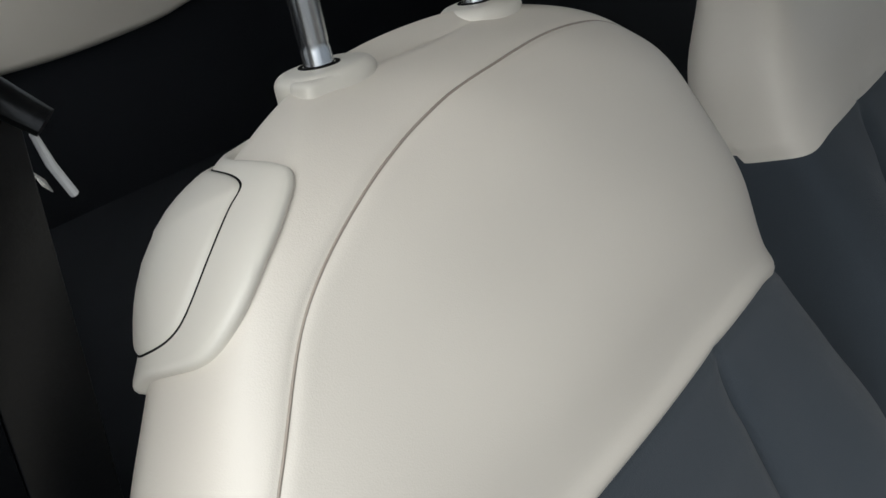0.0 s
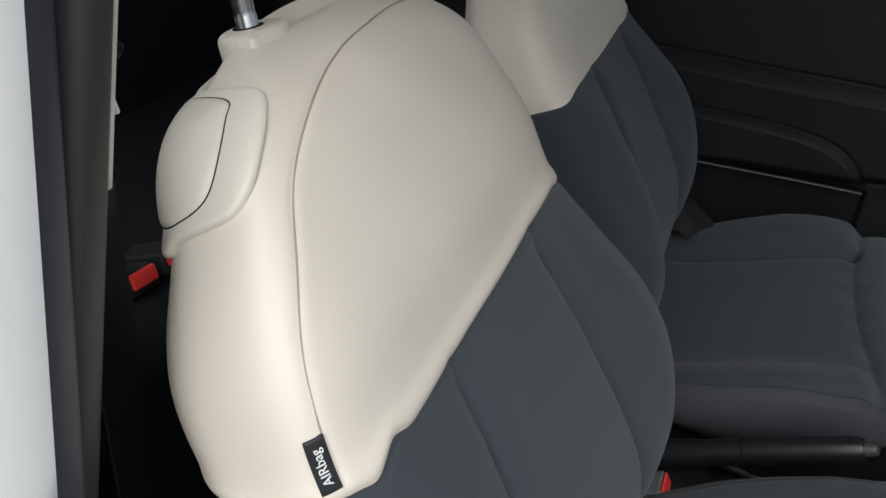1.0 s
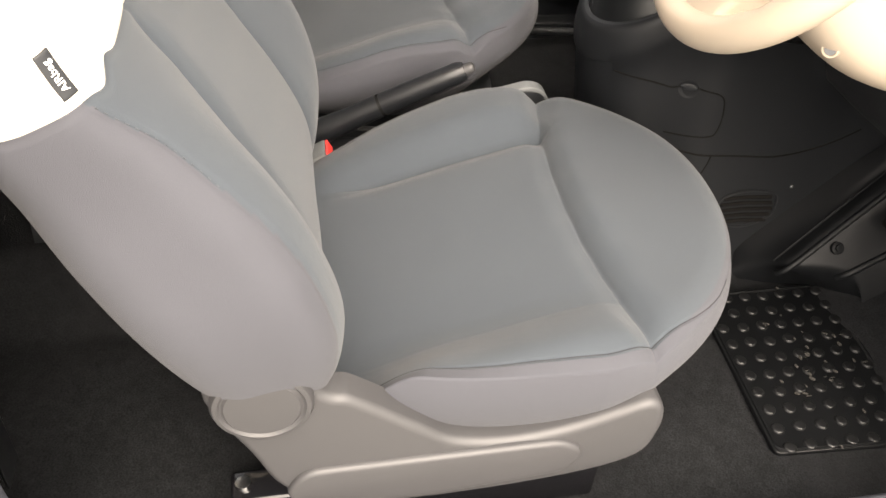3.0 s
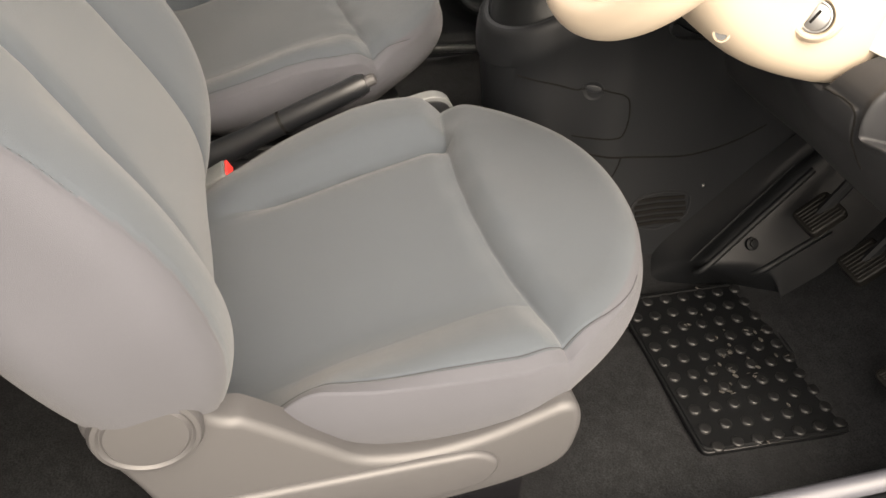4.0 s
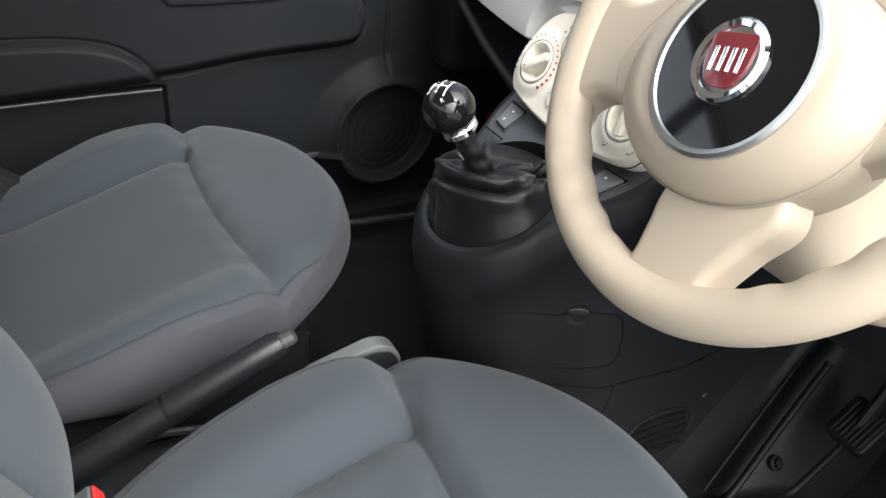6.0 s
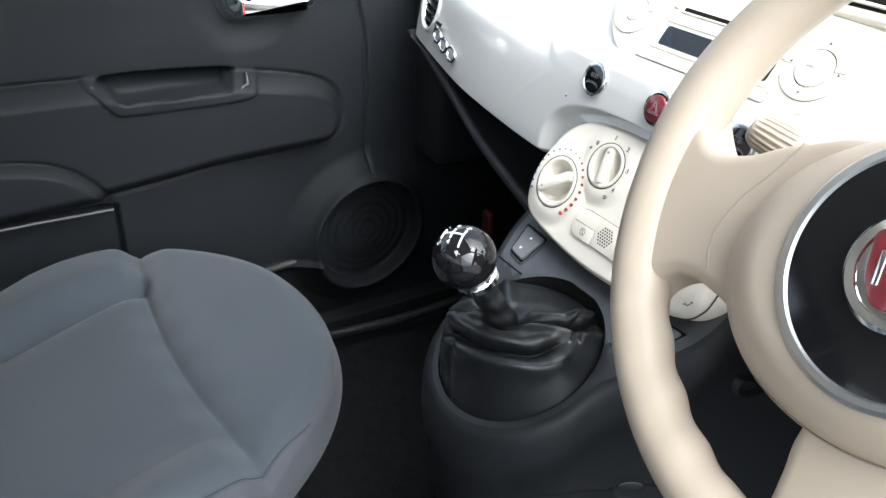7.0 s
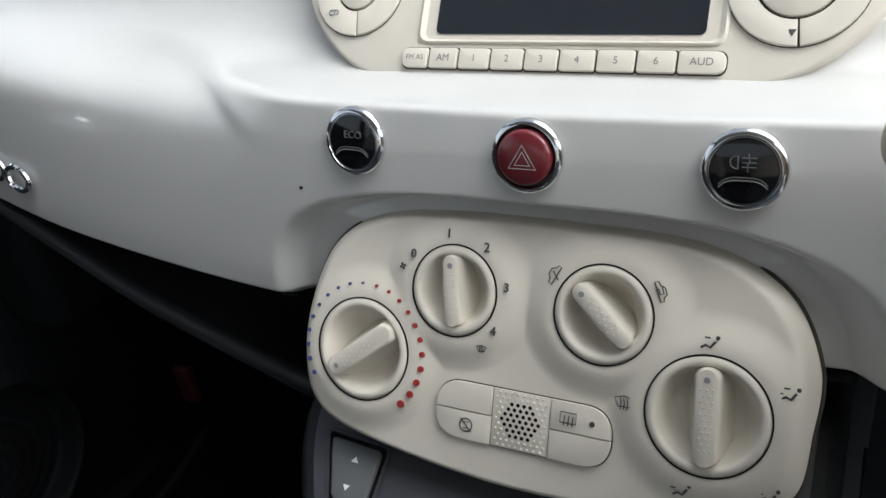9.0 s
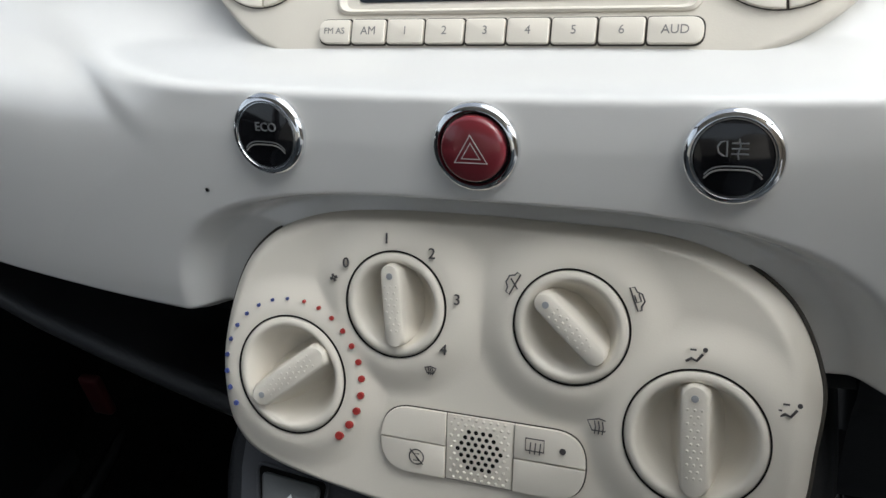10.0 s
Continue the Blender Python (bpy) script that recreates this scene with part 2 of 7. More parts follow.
def tube(pts, radius, n=12, closed=False, flat=1.0, up=(0, 0, 1), m=None):
    """A body swept along pts; radius a number or one for each point; flat squeezes it along its own up."""
    bm = bmesh.new()
    p = [Vector(q) for q in pts]
    rings, count = [], len(p)
    for i in range(count):
        if closed:
            d = p[(i + 1) % count] - p[i - 1]
        else:
            d = p[min(count - 1, i + 1)] - p[max(0, i - 1)]
        d.normalize()
        s = d.cross(Vector(up))
        if s.length < 1e-4:
            s = d.cross(Vector((1, 0, 0)))
        s.normalize()
        u = s.cross(d)
        r = radius[i] if isinstance(radius, (list, tuple)) else radius
        rings.append([bm.verts.new(p[i] + s * (r * math.cos(2 * math.pi * k / n)) + u * (r * flat * math.sin(2 * math.pi * k / n))) for k in range(n)])
    pairs = list(zip(rings, rings[1:])) + ([(rings[-1], rings[0])] if closed else [])
    for a, b in pairs:
        for k in range(n):
            j = (k + 1) % n
            bm.faces.new((a[k], a[j], b[j], b[k]))
    if not closed:
        bm.faces.new(rings[0][::-1])
        bm.faces.new(rings[-1])
    bmesh.ops.recalc_face_normals(bm, faces=bm.faces)
    if m is not None:
        bm.transform(m)
    return bm


def box(x0, x1, y0, y1, z0, z1, bevel=0.0, seg=3):
    bm = bmesh.new()
    bmesh.ops.create_cube(bm, size=1.0)
    bm.transform(Matrix.Translation(((x0 + x1) / 2, (y0 + y1) / 2, (z0 + z1) / 2)) @ Matrix.Diagonal((x1 - x0, y1 - y0, z1 - z0, 1)))
    if bevel:
        bmesh.ops.bevel(bm, geom=bm.edges[:], offset=bevel, segments=seg, affect="EDGES", profile=0.5)
    return bm


def join(*bms):
    out = bms[0]
    for b in bms[1:]:
        me = bpy.data.meshes.new("join")
        b.to_mesh(me)
        b.free()
        out.from_mesh(me)
        bpy.data.meshes.remove(me)
    return out


def lettering(body, size, m, material, parent, name="lettering", depth=0.0003, spacing=1.0, shear=0.0):
    cu = bpy.data.curves.new(name, "FONT")
    cu.body, cu.size, cu.align_x, cu.align_y = body, size, "CENTER", "CENTER"
    cu.extrude, cu.space_character, cu.shear, cu.resolution_u = depth, spacing, shear, 3
    ob = bpy.data.objects.new(name, cu)
    me = bpy.data.meshes.new_from_object(ob)
    bpy.data.objects.remove(ob)
    bpy.data.curves.remove(cu)
    me.transform(m)
    return hook(new(name, me), material, parent)


def smooth(a, b, x):
    t = np.clip((x - a) / (b - a), 0, 1)
    return t * t * (3 - 2 * t)


def push(P, amount, wrap):
    """Moves the points of a sheet inwards along its normals by amount (an array)."""
    du = (np.roll(P, -1, 1) - np.roll(P, 1, 1)) if wrap else np.gradient(P, axis=1)
    dv = np.gradient(P, axis=0)
    nn = np.cross(du, dv)
    nn /= np.linalg.norm(nn, axis=2, keepdims=True) + 1e-12
    return P - nn * amount[..., None], nn


# ---- the setting: ground, floor, body shell ----
# unseen ground, made pale to bounce daylight up into the cabin
part("ground", box(-60, 60, -60, 60, -0.35, -0.25), BOUNCE_GROUND)
tagged(bpy.data.objects["ground"], "unseen ground under the parked car, pale to bounce light", "ground", kind="structure")


def structure(name, bm, material, label, category, sharp=38):
    return tagged(part(name, bm, material, sharp=sharp), label, category, kind="structure")


FLOOR_Z = 0.09
floor_x = np.linspace(-0.68, 0.66, 60)
floor_y = np.concatenate([np.linspace(-1.3, 0.58, 60), np.linspace(0.6, 1.0, 26)])
fx, fy = np.meshgrid(floor_x, floor_y)
fz = FLOOR_Z + 0.38 * np.clip((fy - 0.62) / 0.38, 0, 1) ** 1.4
fz = fz + 0.10 * smooth(0.19, 0.12, np.abs(fx)) * smooth(0.95, 0.3, fy)
fz = fz + 0.004 * np.sin(fx * 31) * np.sin(fy * 23)
floor = sheet("floor", np.stack([fx, fy, fz], -1), CARPET)
tagged(floor, "black needle-felt carpet on the car's floor", "floor", kind="structure")


def shell_wall(name, pts, thick, material, label, category):
    """A flat panel through the given corners, thickened outwards."""
    bm = bmesh.new()
    vs = [bm.verts.new(p) for p in pts]
    f = bm.faces.new(vs)
    f.normal_update()
    ext = bmesh.ops.extrude_face_region(bm, geom=[f])
    nv = [v for v in ext["geom"] if isinstance(v, bmesh.types.BMVert)]
    for v in nv:
        v.co += f.normal * thick
    bmesh.ops.recalc_face_normals(bm, faces=bm.faces)
    return structure(name, bm, material, label, category)


def window(name, pts):
    bm = bmesh.new()
    vs = [bm.verts.new(p) for p in pts]
    f = bm.faces.new(vs)
    f.normal_update()
    ext = bmesh.ops.extrude_face_region(bm, geom=[f])
    for v in [v for v in ext["geom"] if isinstance(v, bmesh.types.BMVert)]:
        v.co += f.normal * 0.004
    bmesh.ops.recalc_face_normals(bm, faces=bm.faces)
    w = structure(name, bm, glass, "clear car window glass", "window")
    w.visible_shadow = False
    return w


# roof and pillars that close the cabin; the driver's door opening stays open
shell_wall("ceiling", [(-0.50, -1.15, 1.24), (0.50, -1.15, 1.24), (0.53, 0.28, 1.25), (-0.53, 0.28, 1.25)], 0.04, HEADLINER, "pale grey fabric headliner", "ceiling")
structure("roof_rail", tube([(0.52, -1.15, 1.22), (0.53, -0.4, 1.25), (0.53, 0.2, 1.24), (0.61, 0.6, 1.05), (0.70, 0.95, 0.84)], 0.035, 10), BLACK_PLASTIC, "dark trim along the roof edge and front pillar", "trim")
structure("roof_rail", tube([(-0.56, -1.15, 1.20), (-0.58, -0.4, 1.225), (-0.58, 0.2, 1.22), (-0.64, 0.6, 1.05), (-0.70, 0.95, 0.84)], 0.035, 10), BLACK_PLASTIC, "dark trim along the roof edge and front pillar", "trim")
shell_wall("wall_rear", [(-0.62, -1.38, 0.1), (0.62, -1.38, 0.1), (0.60, -1.32, 0.86), (-0.60, -1.32, 0.86)], -0.04, BLACK_PLASTIC, "dark trim at the rear of the cabin", "wall")
shell_wall("wall_left", [(-0.66, -1.36, 0.08), (-0.66, -0.42, 0.08), (-0.64, -0.42, 0.84), (-0.62, -1.33, 0.86)], 0.04, BLACK_PLASTIC, "dark trim beside the rear seat", "wall")
shell_wall("wall_right", [(0.62, -1.36, 0.08), (0.62, -0.46, 0.08), (0.61, -0.46, 0.84), (0.60, -1.33, 0.86)], -0.04, BLACK_PLASTIC, "dark trim beside the rear seat", "wall")
shell_wall("wall_front", [(-0.70, 1.0, 0.05), (0.68, 1.0, 0.05), (0.68, 1.02, 0.84), (-0.70, 1.02, 0.84)], 0.04, BLACK_PLASTIC, "dark bulkhead ahead of the footwells", "wall")
window("window_5", [(0.615, -0.52, 0.86), (0.605, -1.20, 0.88), (0.545, -1.10, 1.20), (0.58, -0.52, 1.20)])
# out-of-view wall over the quarter window, added to darken the rear
shell_wall("wall_left_upper", [(-0.64, -0.80, 0.84), (-0.62, -1.33, 0.86), (-0.52, -1.16, 1.23), (-0.57, -0.80, 1.23)], -0.04, BLACK_PLASTIC, "unseen dark wall added to dim the rear seat", "wall")
window("window_3", [(-0.60, -1.33, 0.87), (0.60, -1.33, 0.87), (0.50, -1.16, 1.22), (-0.50, -1.16, 1.22)])
window("window_4", [(-0.645, -0.80, 0.85), (-0.648, -0.46, 0.85), (-0.59, -0.46, 1.20), (-0.575, -0.80, 1.20)])
structure("pillar_left", tube([(-0.66, -0.48, 0.1), (-0.655, -0.48, 0.8), (-0.60, -0.46, 1.22)], [0.05, 0.045, 0.035], 10), BLACK_PLASTIC, "dark door pillar on the passenger's side", "pillar")


window("window_1", [(-0.66, 0.98, 0.85), (0.66, 0.98, 0.85), (0.52, 0.31, 1.225), (-0.52, 0.31, 1.225)])
window("window_2", [(-0.665, -0.42, 0.83), (-0.665, 0.60, 0.83), (-0.60, 0.25, 1.20), (-0.60, -0.42, 1.20)])

# the driver's side door pillar: white body, black seal, dark trim, pale inner strip
pillar = thing("pillar_right", "door pillar with white paint, black rubber seal and pale trim", "pillar", kind="structure")


def pillar_strip(name, x0, x1, y0, y1, z0, z1, mat, label, lean=0.06, skew=0.0, tuck=0.0):
    """An upright strip of the pillar; it leans in towards the roof."""
    n = 18
    P = np.zeros((24, n, 3))
    for i, z in enumerate(np.linspace(z0, z1, 24)):
        out = 0.19 * (0.88 - max(z, 0.50)) - 0.05 * max(0.0, 0.5 - z)
        for j in range(n):
            a = 2 * math.pi * j / n
            c, s = math.cos(a), math.sin(a)
            u = math.copysign(abs(c) ** 0.5, c)
            v = math.copysign(abs(s) ** 0.5, s)
            x = x0 + (x1 - x0) * (u + 1) / 2
            P[i, j] = (x + out, (y0 + y1) / 2 + v * (y1 - y0) / 2 - lean * (0.9 - z) * 0.9 - skew * (x - x0) - tuck * max(0.0, 0.77 - z), z)
    ob = sheet(name, P, mat, pillar, label, wrap=True, sharp=50)
    bm = bmesh.new()
    bm.from_mesh(ob.data)
    bmesh.ops.holes_fill(bm, edges=[e for e in bm.edges if e.is_boundary])
    bmesh.ops.recalc_face_normals(bm, faces=bm.faces)
    bm.to_mesh(ob.data)
    bm.free()
    return ob


pillar_strip("inner_strip", 0.5950, 0.6010, -0.47, -0.422, 0.888, 1.22, CREAM_PLASTIC, "pale moulded plastic strip")
pillar_strip("inner_trim", 0.5995, 0.6305, -0.50, -0.416, 0.10, 1.22, GREY_PLASTIC, "dark grey moulded trim")
pillar_strip("door_seal", 0.6310, 0.6680, -0.50, -0.412, 0.05, 1.22, SEAL, "black rubber door seal", -0.04)
pillar_strip("painted_jamb", 0.6630, 0.745, -0.54, -0.383, 0.66, 1.22, BODY_WHITE, "glossy white painted body", -0.03, 0.5, 0.6)
# unseen panel, added to keep side light off the pedals
shell_wall("wall_right_front", [(0.665, 0.60, 0.08), (0.675, 1.0, 0.08), (0.685, 1.0, 0.84), (0.675, 0.66, 0.70)], -0.03, BLACK_PLASTIC, "unseen dark panel added to shade the pedals", "wall")
sill = thing("door_sill", "dark grey plastic door sill trim", "sill", kind="structure")
part("sill_trim", box(0.645, 0.72, -0.42, 0.9, -0.1, 0.155, 0.02), CONSOLE_PLASTIC, sill)
part("sill_seal", tube([(0.65, -0.40, 0.165), (0.65, 0.2, 0.165), (0.65, 0.66, 0.175), (0.66, 0.82, 0.30), (0.68, 0.92, 0.6)], 0.013, 10), SEAL, sill)


# ---- front seats ----
def soft_table(table, s):
    """A table read smoothly at s in 0..1 (Catmull-Rom)."""
    t = np.asarray(table, float)
    n = len(t) - 1
    f = np.clip(np.asarray(s, float) * n, 0, n - 1e-9)
    i = f.astype(int)
    u = (f - i)[..., None]
    g = lambda k: t[np.clip(k, 0, n)]
    a, b, c, d = g(i - 1), g(i), g(i + 1), g(i + 2)
    return 0.5 * (2 * b + (c - a) * u + (2 * a - 5 * b + 4 * c - d) * u * u + (3 * b - a - 3 * c + d) * u ** 3)


# rows up the backrest: front y, z, rear y, z, half width
BACK = [
    (-0.190, 0.313, -0.245, 0.320, 0.185),
    (-0.146, 0.386, -0.270, 0.355, 0.233),
    (-0.130, 0.469, -0.307, 0.411, 0.265),
    (-0.147, 0.550, -0.342, 0.477, 0.278),
    (-0.183, 0.618, -0.377, 0.543, 0.267),
    (-0.236, 0.674, -0.404, 0.604, 0.248),
    (-0.289, 0.724, -0.426, 0.662, 0.243),
    (-0.321, 0.787, -0.457, 0.732, 0.235),
    (-0.352, 0.836, -0.464, 0.799, 0.207),
    (-0.381, 0.876, -0.468, 0.851, 0.175),
    (-0.412, 0.900, -0.469, 0.886, 0.129),
    (-0.441, 0.908, -0.466, 0.908, 0.075),
    (-0.450, 0.904, -0.466, 0.911, 0.008),
]
SPLIT = 0.5
FRONT_E, REAR_E = 0.34, 0.74


def even_turn():
    """Angles of the backrest's section against the way run round it, 0 to 2 pi."""
    k = np.linspace(0, 1, 1500)
    q = np.pi / 2 * k**4 / (k**4 + (1 - k) ** 4)
    th = np.concatenate([q[:-1], np.pi - q[::-1][:-1], np.pi + q[:-1], 2 * np.pi - q[::-1]])
    c, n = np.cos(th), np.sin(th)
    e = np.where(n > 0, FRONT_E, REAR_E)
    p = np.stack([0.235 * np.sign(c) * np.abs(c) ** e, 0.080 * np.sign(n) * np.abs(n) ** e], -1)
    run = np.concatenate([[0], np.cumsum(np.linalg.norm(np.diff(p, axis=0), axis=1))])
    return run / run[-1] * 2 * np.pi, th


RUN, TURN = even_turn()


def run_of(degrees_):
    """The way round the section at an angle of it, both signed."""
    d = np.radians(np.asarray(degrees_, float))
    return np.where(d < 0, np.interp(d + 2 * np.pi, TURN, RUN) - 2 * np.pi, np.interp(d, TURN, RUN))


def section(s, run):
    """A backrest's bare shell at height s and way run round it, for a seat at the origin."""
    th = np.interp(np.mod(run, 2 * np.pi), RUN, TURN)
    row = soft_table(BACK, np.clip(s, 0, 1))
    c, q = np.cos(th), np.sin(th)
    e = np.where(q > 0, FRONT_E, REAR_E)
    u, v = np.sign(c) * np.abs(c) ** e, np.sign(q) * np.abs(q) ** e
    t = (v + 1) / 2
    P = np.stack([u * row[..., 4] - 0.006 * smooth(0.62, 0.76, s) - 0.004 * smooth(0.77, 0.85, s), row[..., 2] + (row[..., 0] - row[..., 2]) * t, row[..., 3] + (row[..., 1] - row[..., 3]) * t], -1)
    return P, u, v, row[..., 4]


def back_point(s, run, cx, dy, dz, flip, lift=0.0):
    """Points on the plain shell of a backrest at (s, run), lifted off it."""
    s, run = np.asarray(s, float), np.asarray(run, float)
    at = lambda s, r: section(s, r)[0]
    P = at(s, run)
    n = np.cross(at(s, run + 0.03) - at(s, run - 0.03), at(s + 0.01, run) - at(s - 0.01, run))
    n /= np.linalg.norm(n, axis=-1, keepdims=True) + 1e-12
    P = P + n * np.asarray(lift)[..., None]
    P[..., 0] = P[..., 0] * (-1 if flip else 1) + cx
    return P + np.array([0, dy, dz])


def back_curve(points, n):
    """A smooth line on the bare shell through points (s, degrees of the section)."""
    q = [(a, float(run_of(b)), 0.0) for a, b in points]
    o = np.array([(v.x, v.y) for v in spline(q, n)])
    return section(o[:, 0], o[:, 1])[0]


def gap_to(P, line):
    """The distance of each point of an array to a line of points."""
    flat = P.reshape(-1, 3)
    a, b = line[:-1], line[1:]
    ab = b - a
    best = np.full(len(flat), 1e9)
    for i in range(len(a)):
        k = np.clip((flat - a[i]) @ ab[i] / (ab[i] @ ab[i] + 1e-12), 0, 1)
        best = np.minimum(best, ((flat - a[i] - k[:, None] * ab[i]) ** 2).sum(1))
    return np.sqrt(best).reshape(P.shape[:-1])


def back_patch(name, seat, outline, lift, material, label, place, edge=0.0035, foot=-0.004, bow=0.0):
    """A moulded plate that follows the backrest: outline in (s, run), raised by lift."""
    o = np.array(outline)
    c = o.mean(0)
    rows = []
    for r, h in ((0.0, lift), (0.2, lift), (0.4, lift), (0.55, lift), (0.7, lift), (0.82, lift), (0.90, lift), (0.95, lift - edge * 0.10), (0.98, lift - edge * 0.4), (1.0, lift - edge), (1.0, foot)):
        p = c + (o - c) * r
        rows.append(back_point(p[:, 0], p[:, 1], *place, lift=np.full(len(o), h + bow * (1 - r**2))))
    return sheet(name, np.array(rows), material, seat, label, wrap=True, sharp=0, flip=not place[3])


def across(s, x):
    """The section's angle on the front face at a distance x across."""
    w = soft_table(BACK, np.array(s))[..., 4]
    u = float(np.clip(x / w, -0.9999, 0.9999))
    return math.degrees(math.acos(math.copysign(abs(u) ** (1 / FRONT_E), u)))


SEAM = [(0.500, 29), (0.559, 32), (0.612, 36), (0.664, 44)] + [(h, across(h, x)) for h, x in ((0.722, 0.160), (0.766, 0.122), (0.794, 0.090), (0.817, 0.060), (0.834, 0.028), (0.843, -0.005), (0.846, -0.045), (0.841, -0.085), (0.822, -0.122), (0.785, -0.152), (0.735, -0.172))] + [(0.664, 148), (0.612, 150), (0.559, 152), (0.500, 153)]
FLANK = [(0.500, 29), (0.446, 36), (0.378, 37), (0.316, 42), (0.271, 45), (0.211, 44), (0.15, 40), (0.10, 30)]


def build_backrest(seat, cx, dy, dz, flip, full):
    ns, nt = (300, 420) if full else (150, 220)
    s = np.linspace(0, 1, ns)[:, None] * np.ones((1, nt))
    run = np.linspace(0, 2 * np.pi, nt, endpoint=False)[None, :] * np.ones((ns, 1))
    bare, u, v, w = section(s, run)
    # the lower edge of the pale cover dips a little at the bolsters and at the back
    cover = 0.011 * np.exp(-(((u + 0.95) / 0.12) ** 2)) * (v > 0) + (0.0055 * np.exp(-(((u - 0.875) / 0.045) ** 2)) - 0.0055 * np.exp(-(((u - 0.765) / 0.045) ** 2))) * (v > 0) - 0.012 * smooth(0.2, -0.6, v)
    k = s - cover * np.exp(-(((s - SPLIT) / 0.05) ** 2))
    P, u, v, w = section(k, run)
    lit = smooth(0.0, 0.9, v)
    # hollow of the centre panel between the bolsters
    hollow = 0.040 * smooth(0.80, 0.42, np.abs(u)) * lit * smooth(0.0, 0.30, s) * smooth(0.52, 0.30, s)
    P[..., 1] -= hollow
    # the pale front panel swells a little
    P[..., 1] += 0.006 * smooth(0.9, 0.0, np.abs(u)) * smooth(0.2, 0.9, v) * smooth(0.45, 0.62, s) * smooth(1.0, 0.8, s)
    d = gap_to(section(k, run)[0], back_curve(SEAM, 140))
    lip = np.exp(-(((d - 0.006) / 0.005) ** 2))
    groove = (0.0007 * np.exp(-((d / 0.0020) ** 2)) - 0.0003 * lip * (s > 0.5)) * (1.0 if full else 0.0)
    if full:
        d = gap_to(section(k, run)[0], back_curve(FLANK, 60))
        groove += 0.0016 * np.exp(-((d / 0.0024) ** 2)) * (s < 0.5)
    # creases between bolsters and centre panel
    d = np.abs(u) * w - (0.100 + 0.045 * smooth(0.5, 0.05, s))
    groove += (0.009 * np.exp(-((np.abs(d) / 0.0030) ** 1.3)) + 0.006 * np.exp(-((d / 0.014) ** 2))) * (v > 0.3) * smooth(0.05, 0.14, s) * smooth(0.52, 0.44, s)
    # joint between pale cover and grey cloth
    e = (s - SPLIT) * 0.75
    groove += 0.003 * np.exp(-((e / 0.003) ** 2)) - 0.0016 * np.exp(-(((e - 0.008) / 0.007) ** 2))
    # slight unevenness of the padding
    groove += 0.0010 * np.sin(5 * run + 9 * s) * np.sin(17 * s + 2 * run) * (1 - smooth(0.8, 0.95, s))
    Q, _ = push(P, groove, True)
    bare = section(k, run)[0].reshape(-1, 3)
    Q[..., 0] = Q[..., 0] * (-1 if flip else 1) + cx
    Q[..., 1] += dy
    Q[..., 2] += dz
    line = []
    for c in back_curve(SEAM, 170):
        line.append(Q.reshape(-1, 3)[((bare - c) ** 2).sum(1).argmin()])
    line = np.array(line)
    for _ in range(14):
        line[1:-1] = (line[:-2] + 2 * line[1:-1] + line[2:]) / 4
    if full:
        # shade in the seam's crease drawn as a thin brown line
        part("seam_thread", tube([tuple(p) for p in line], 0.0008, 6), SEAM_SHADE, seat, "sewn seam of the cream cover, its shade as a brown line")
    # the crown closes in a low dome
    crown = Q[-1].mean(0)
    cap = [Q[-1] * (1 - f) + crown * f for f in np.linspace(0, 1, 12)[1:-1]] + [Q[-1] * 0.02 + crown * 0.98]
    Q = np.concatenate([Q, np.array(cap)], 0)
    top = int(ns * 0.95)
    for _ in range(60):
        Q[top:-1] = (Q[top - 1 : -2] + 2 * Q[top:-1] + Q[top + 1 :]) / 4
    k = int(round(SPLIT * (ns - 1)))
    up = sheet("upper_cover", Q[k:], CREAM_VINYL, seat, "cream leatherette cover", wrap=True, flip=flip)
    lo = sheet("lower_cover", Q[: k + 1], GREY_FABRIC, seat, "dark grey woven cloth cover", wrap=True, flip=flip)
    for ob in (up, lo):
        bm = bmesh.new()
        bm.from_mesh(ob.data)
        bm.verts.ensure_lookup_table()
        ring = bm.verts[-nt:] if ob is up else bm.verts[:nt]
        keep = set(ring)
        bmesh.ops.holes_fill(bm, edges=[e for e in bm.edges if e.is_boundary and all(v in keep for v in e.verts)])
        bm.to_mesh(ob.data)
        bm.free()
        for p in ob.data.polygons:
            p.use_smooth = True
    # cloth of the outer flank, behind the sewn seam, differs from the centre panel
    lo.data.materials.append(SIDE_FABRIC)
    edge = run_of(np.interp(np.linspace(0, SPLIT, k), [a for a, b in FLANK][::-1], [b for a, b in FLANK][::-1]))
    for i in range(k):
        for j in range(nt):
            r = 2 * np.pi * (j + 0.5) / nt
            if r < edge[i] or r > np.pi + 0.2:
                lo.data.polygons[i * nt + j].material_index = 1


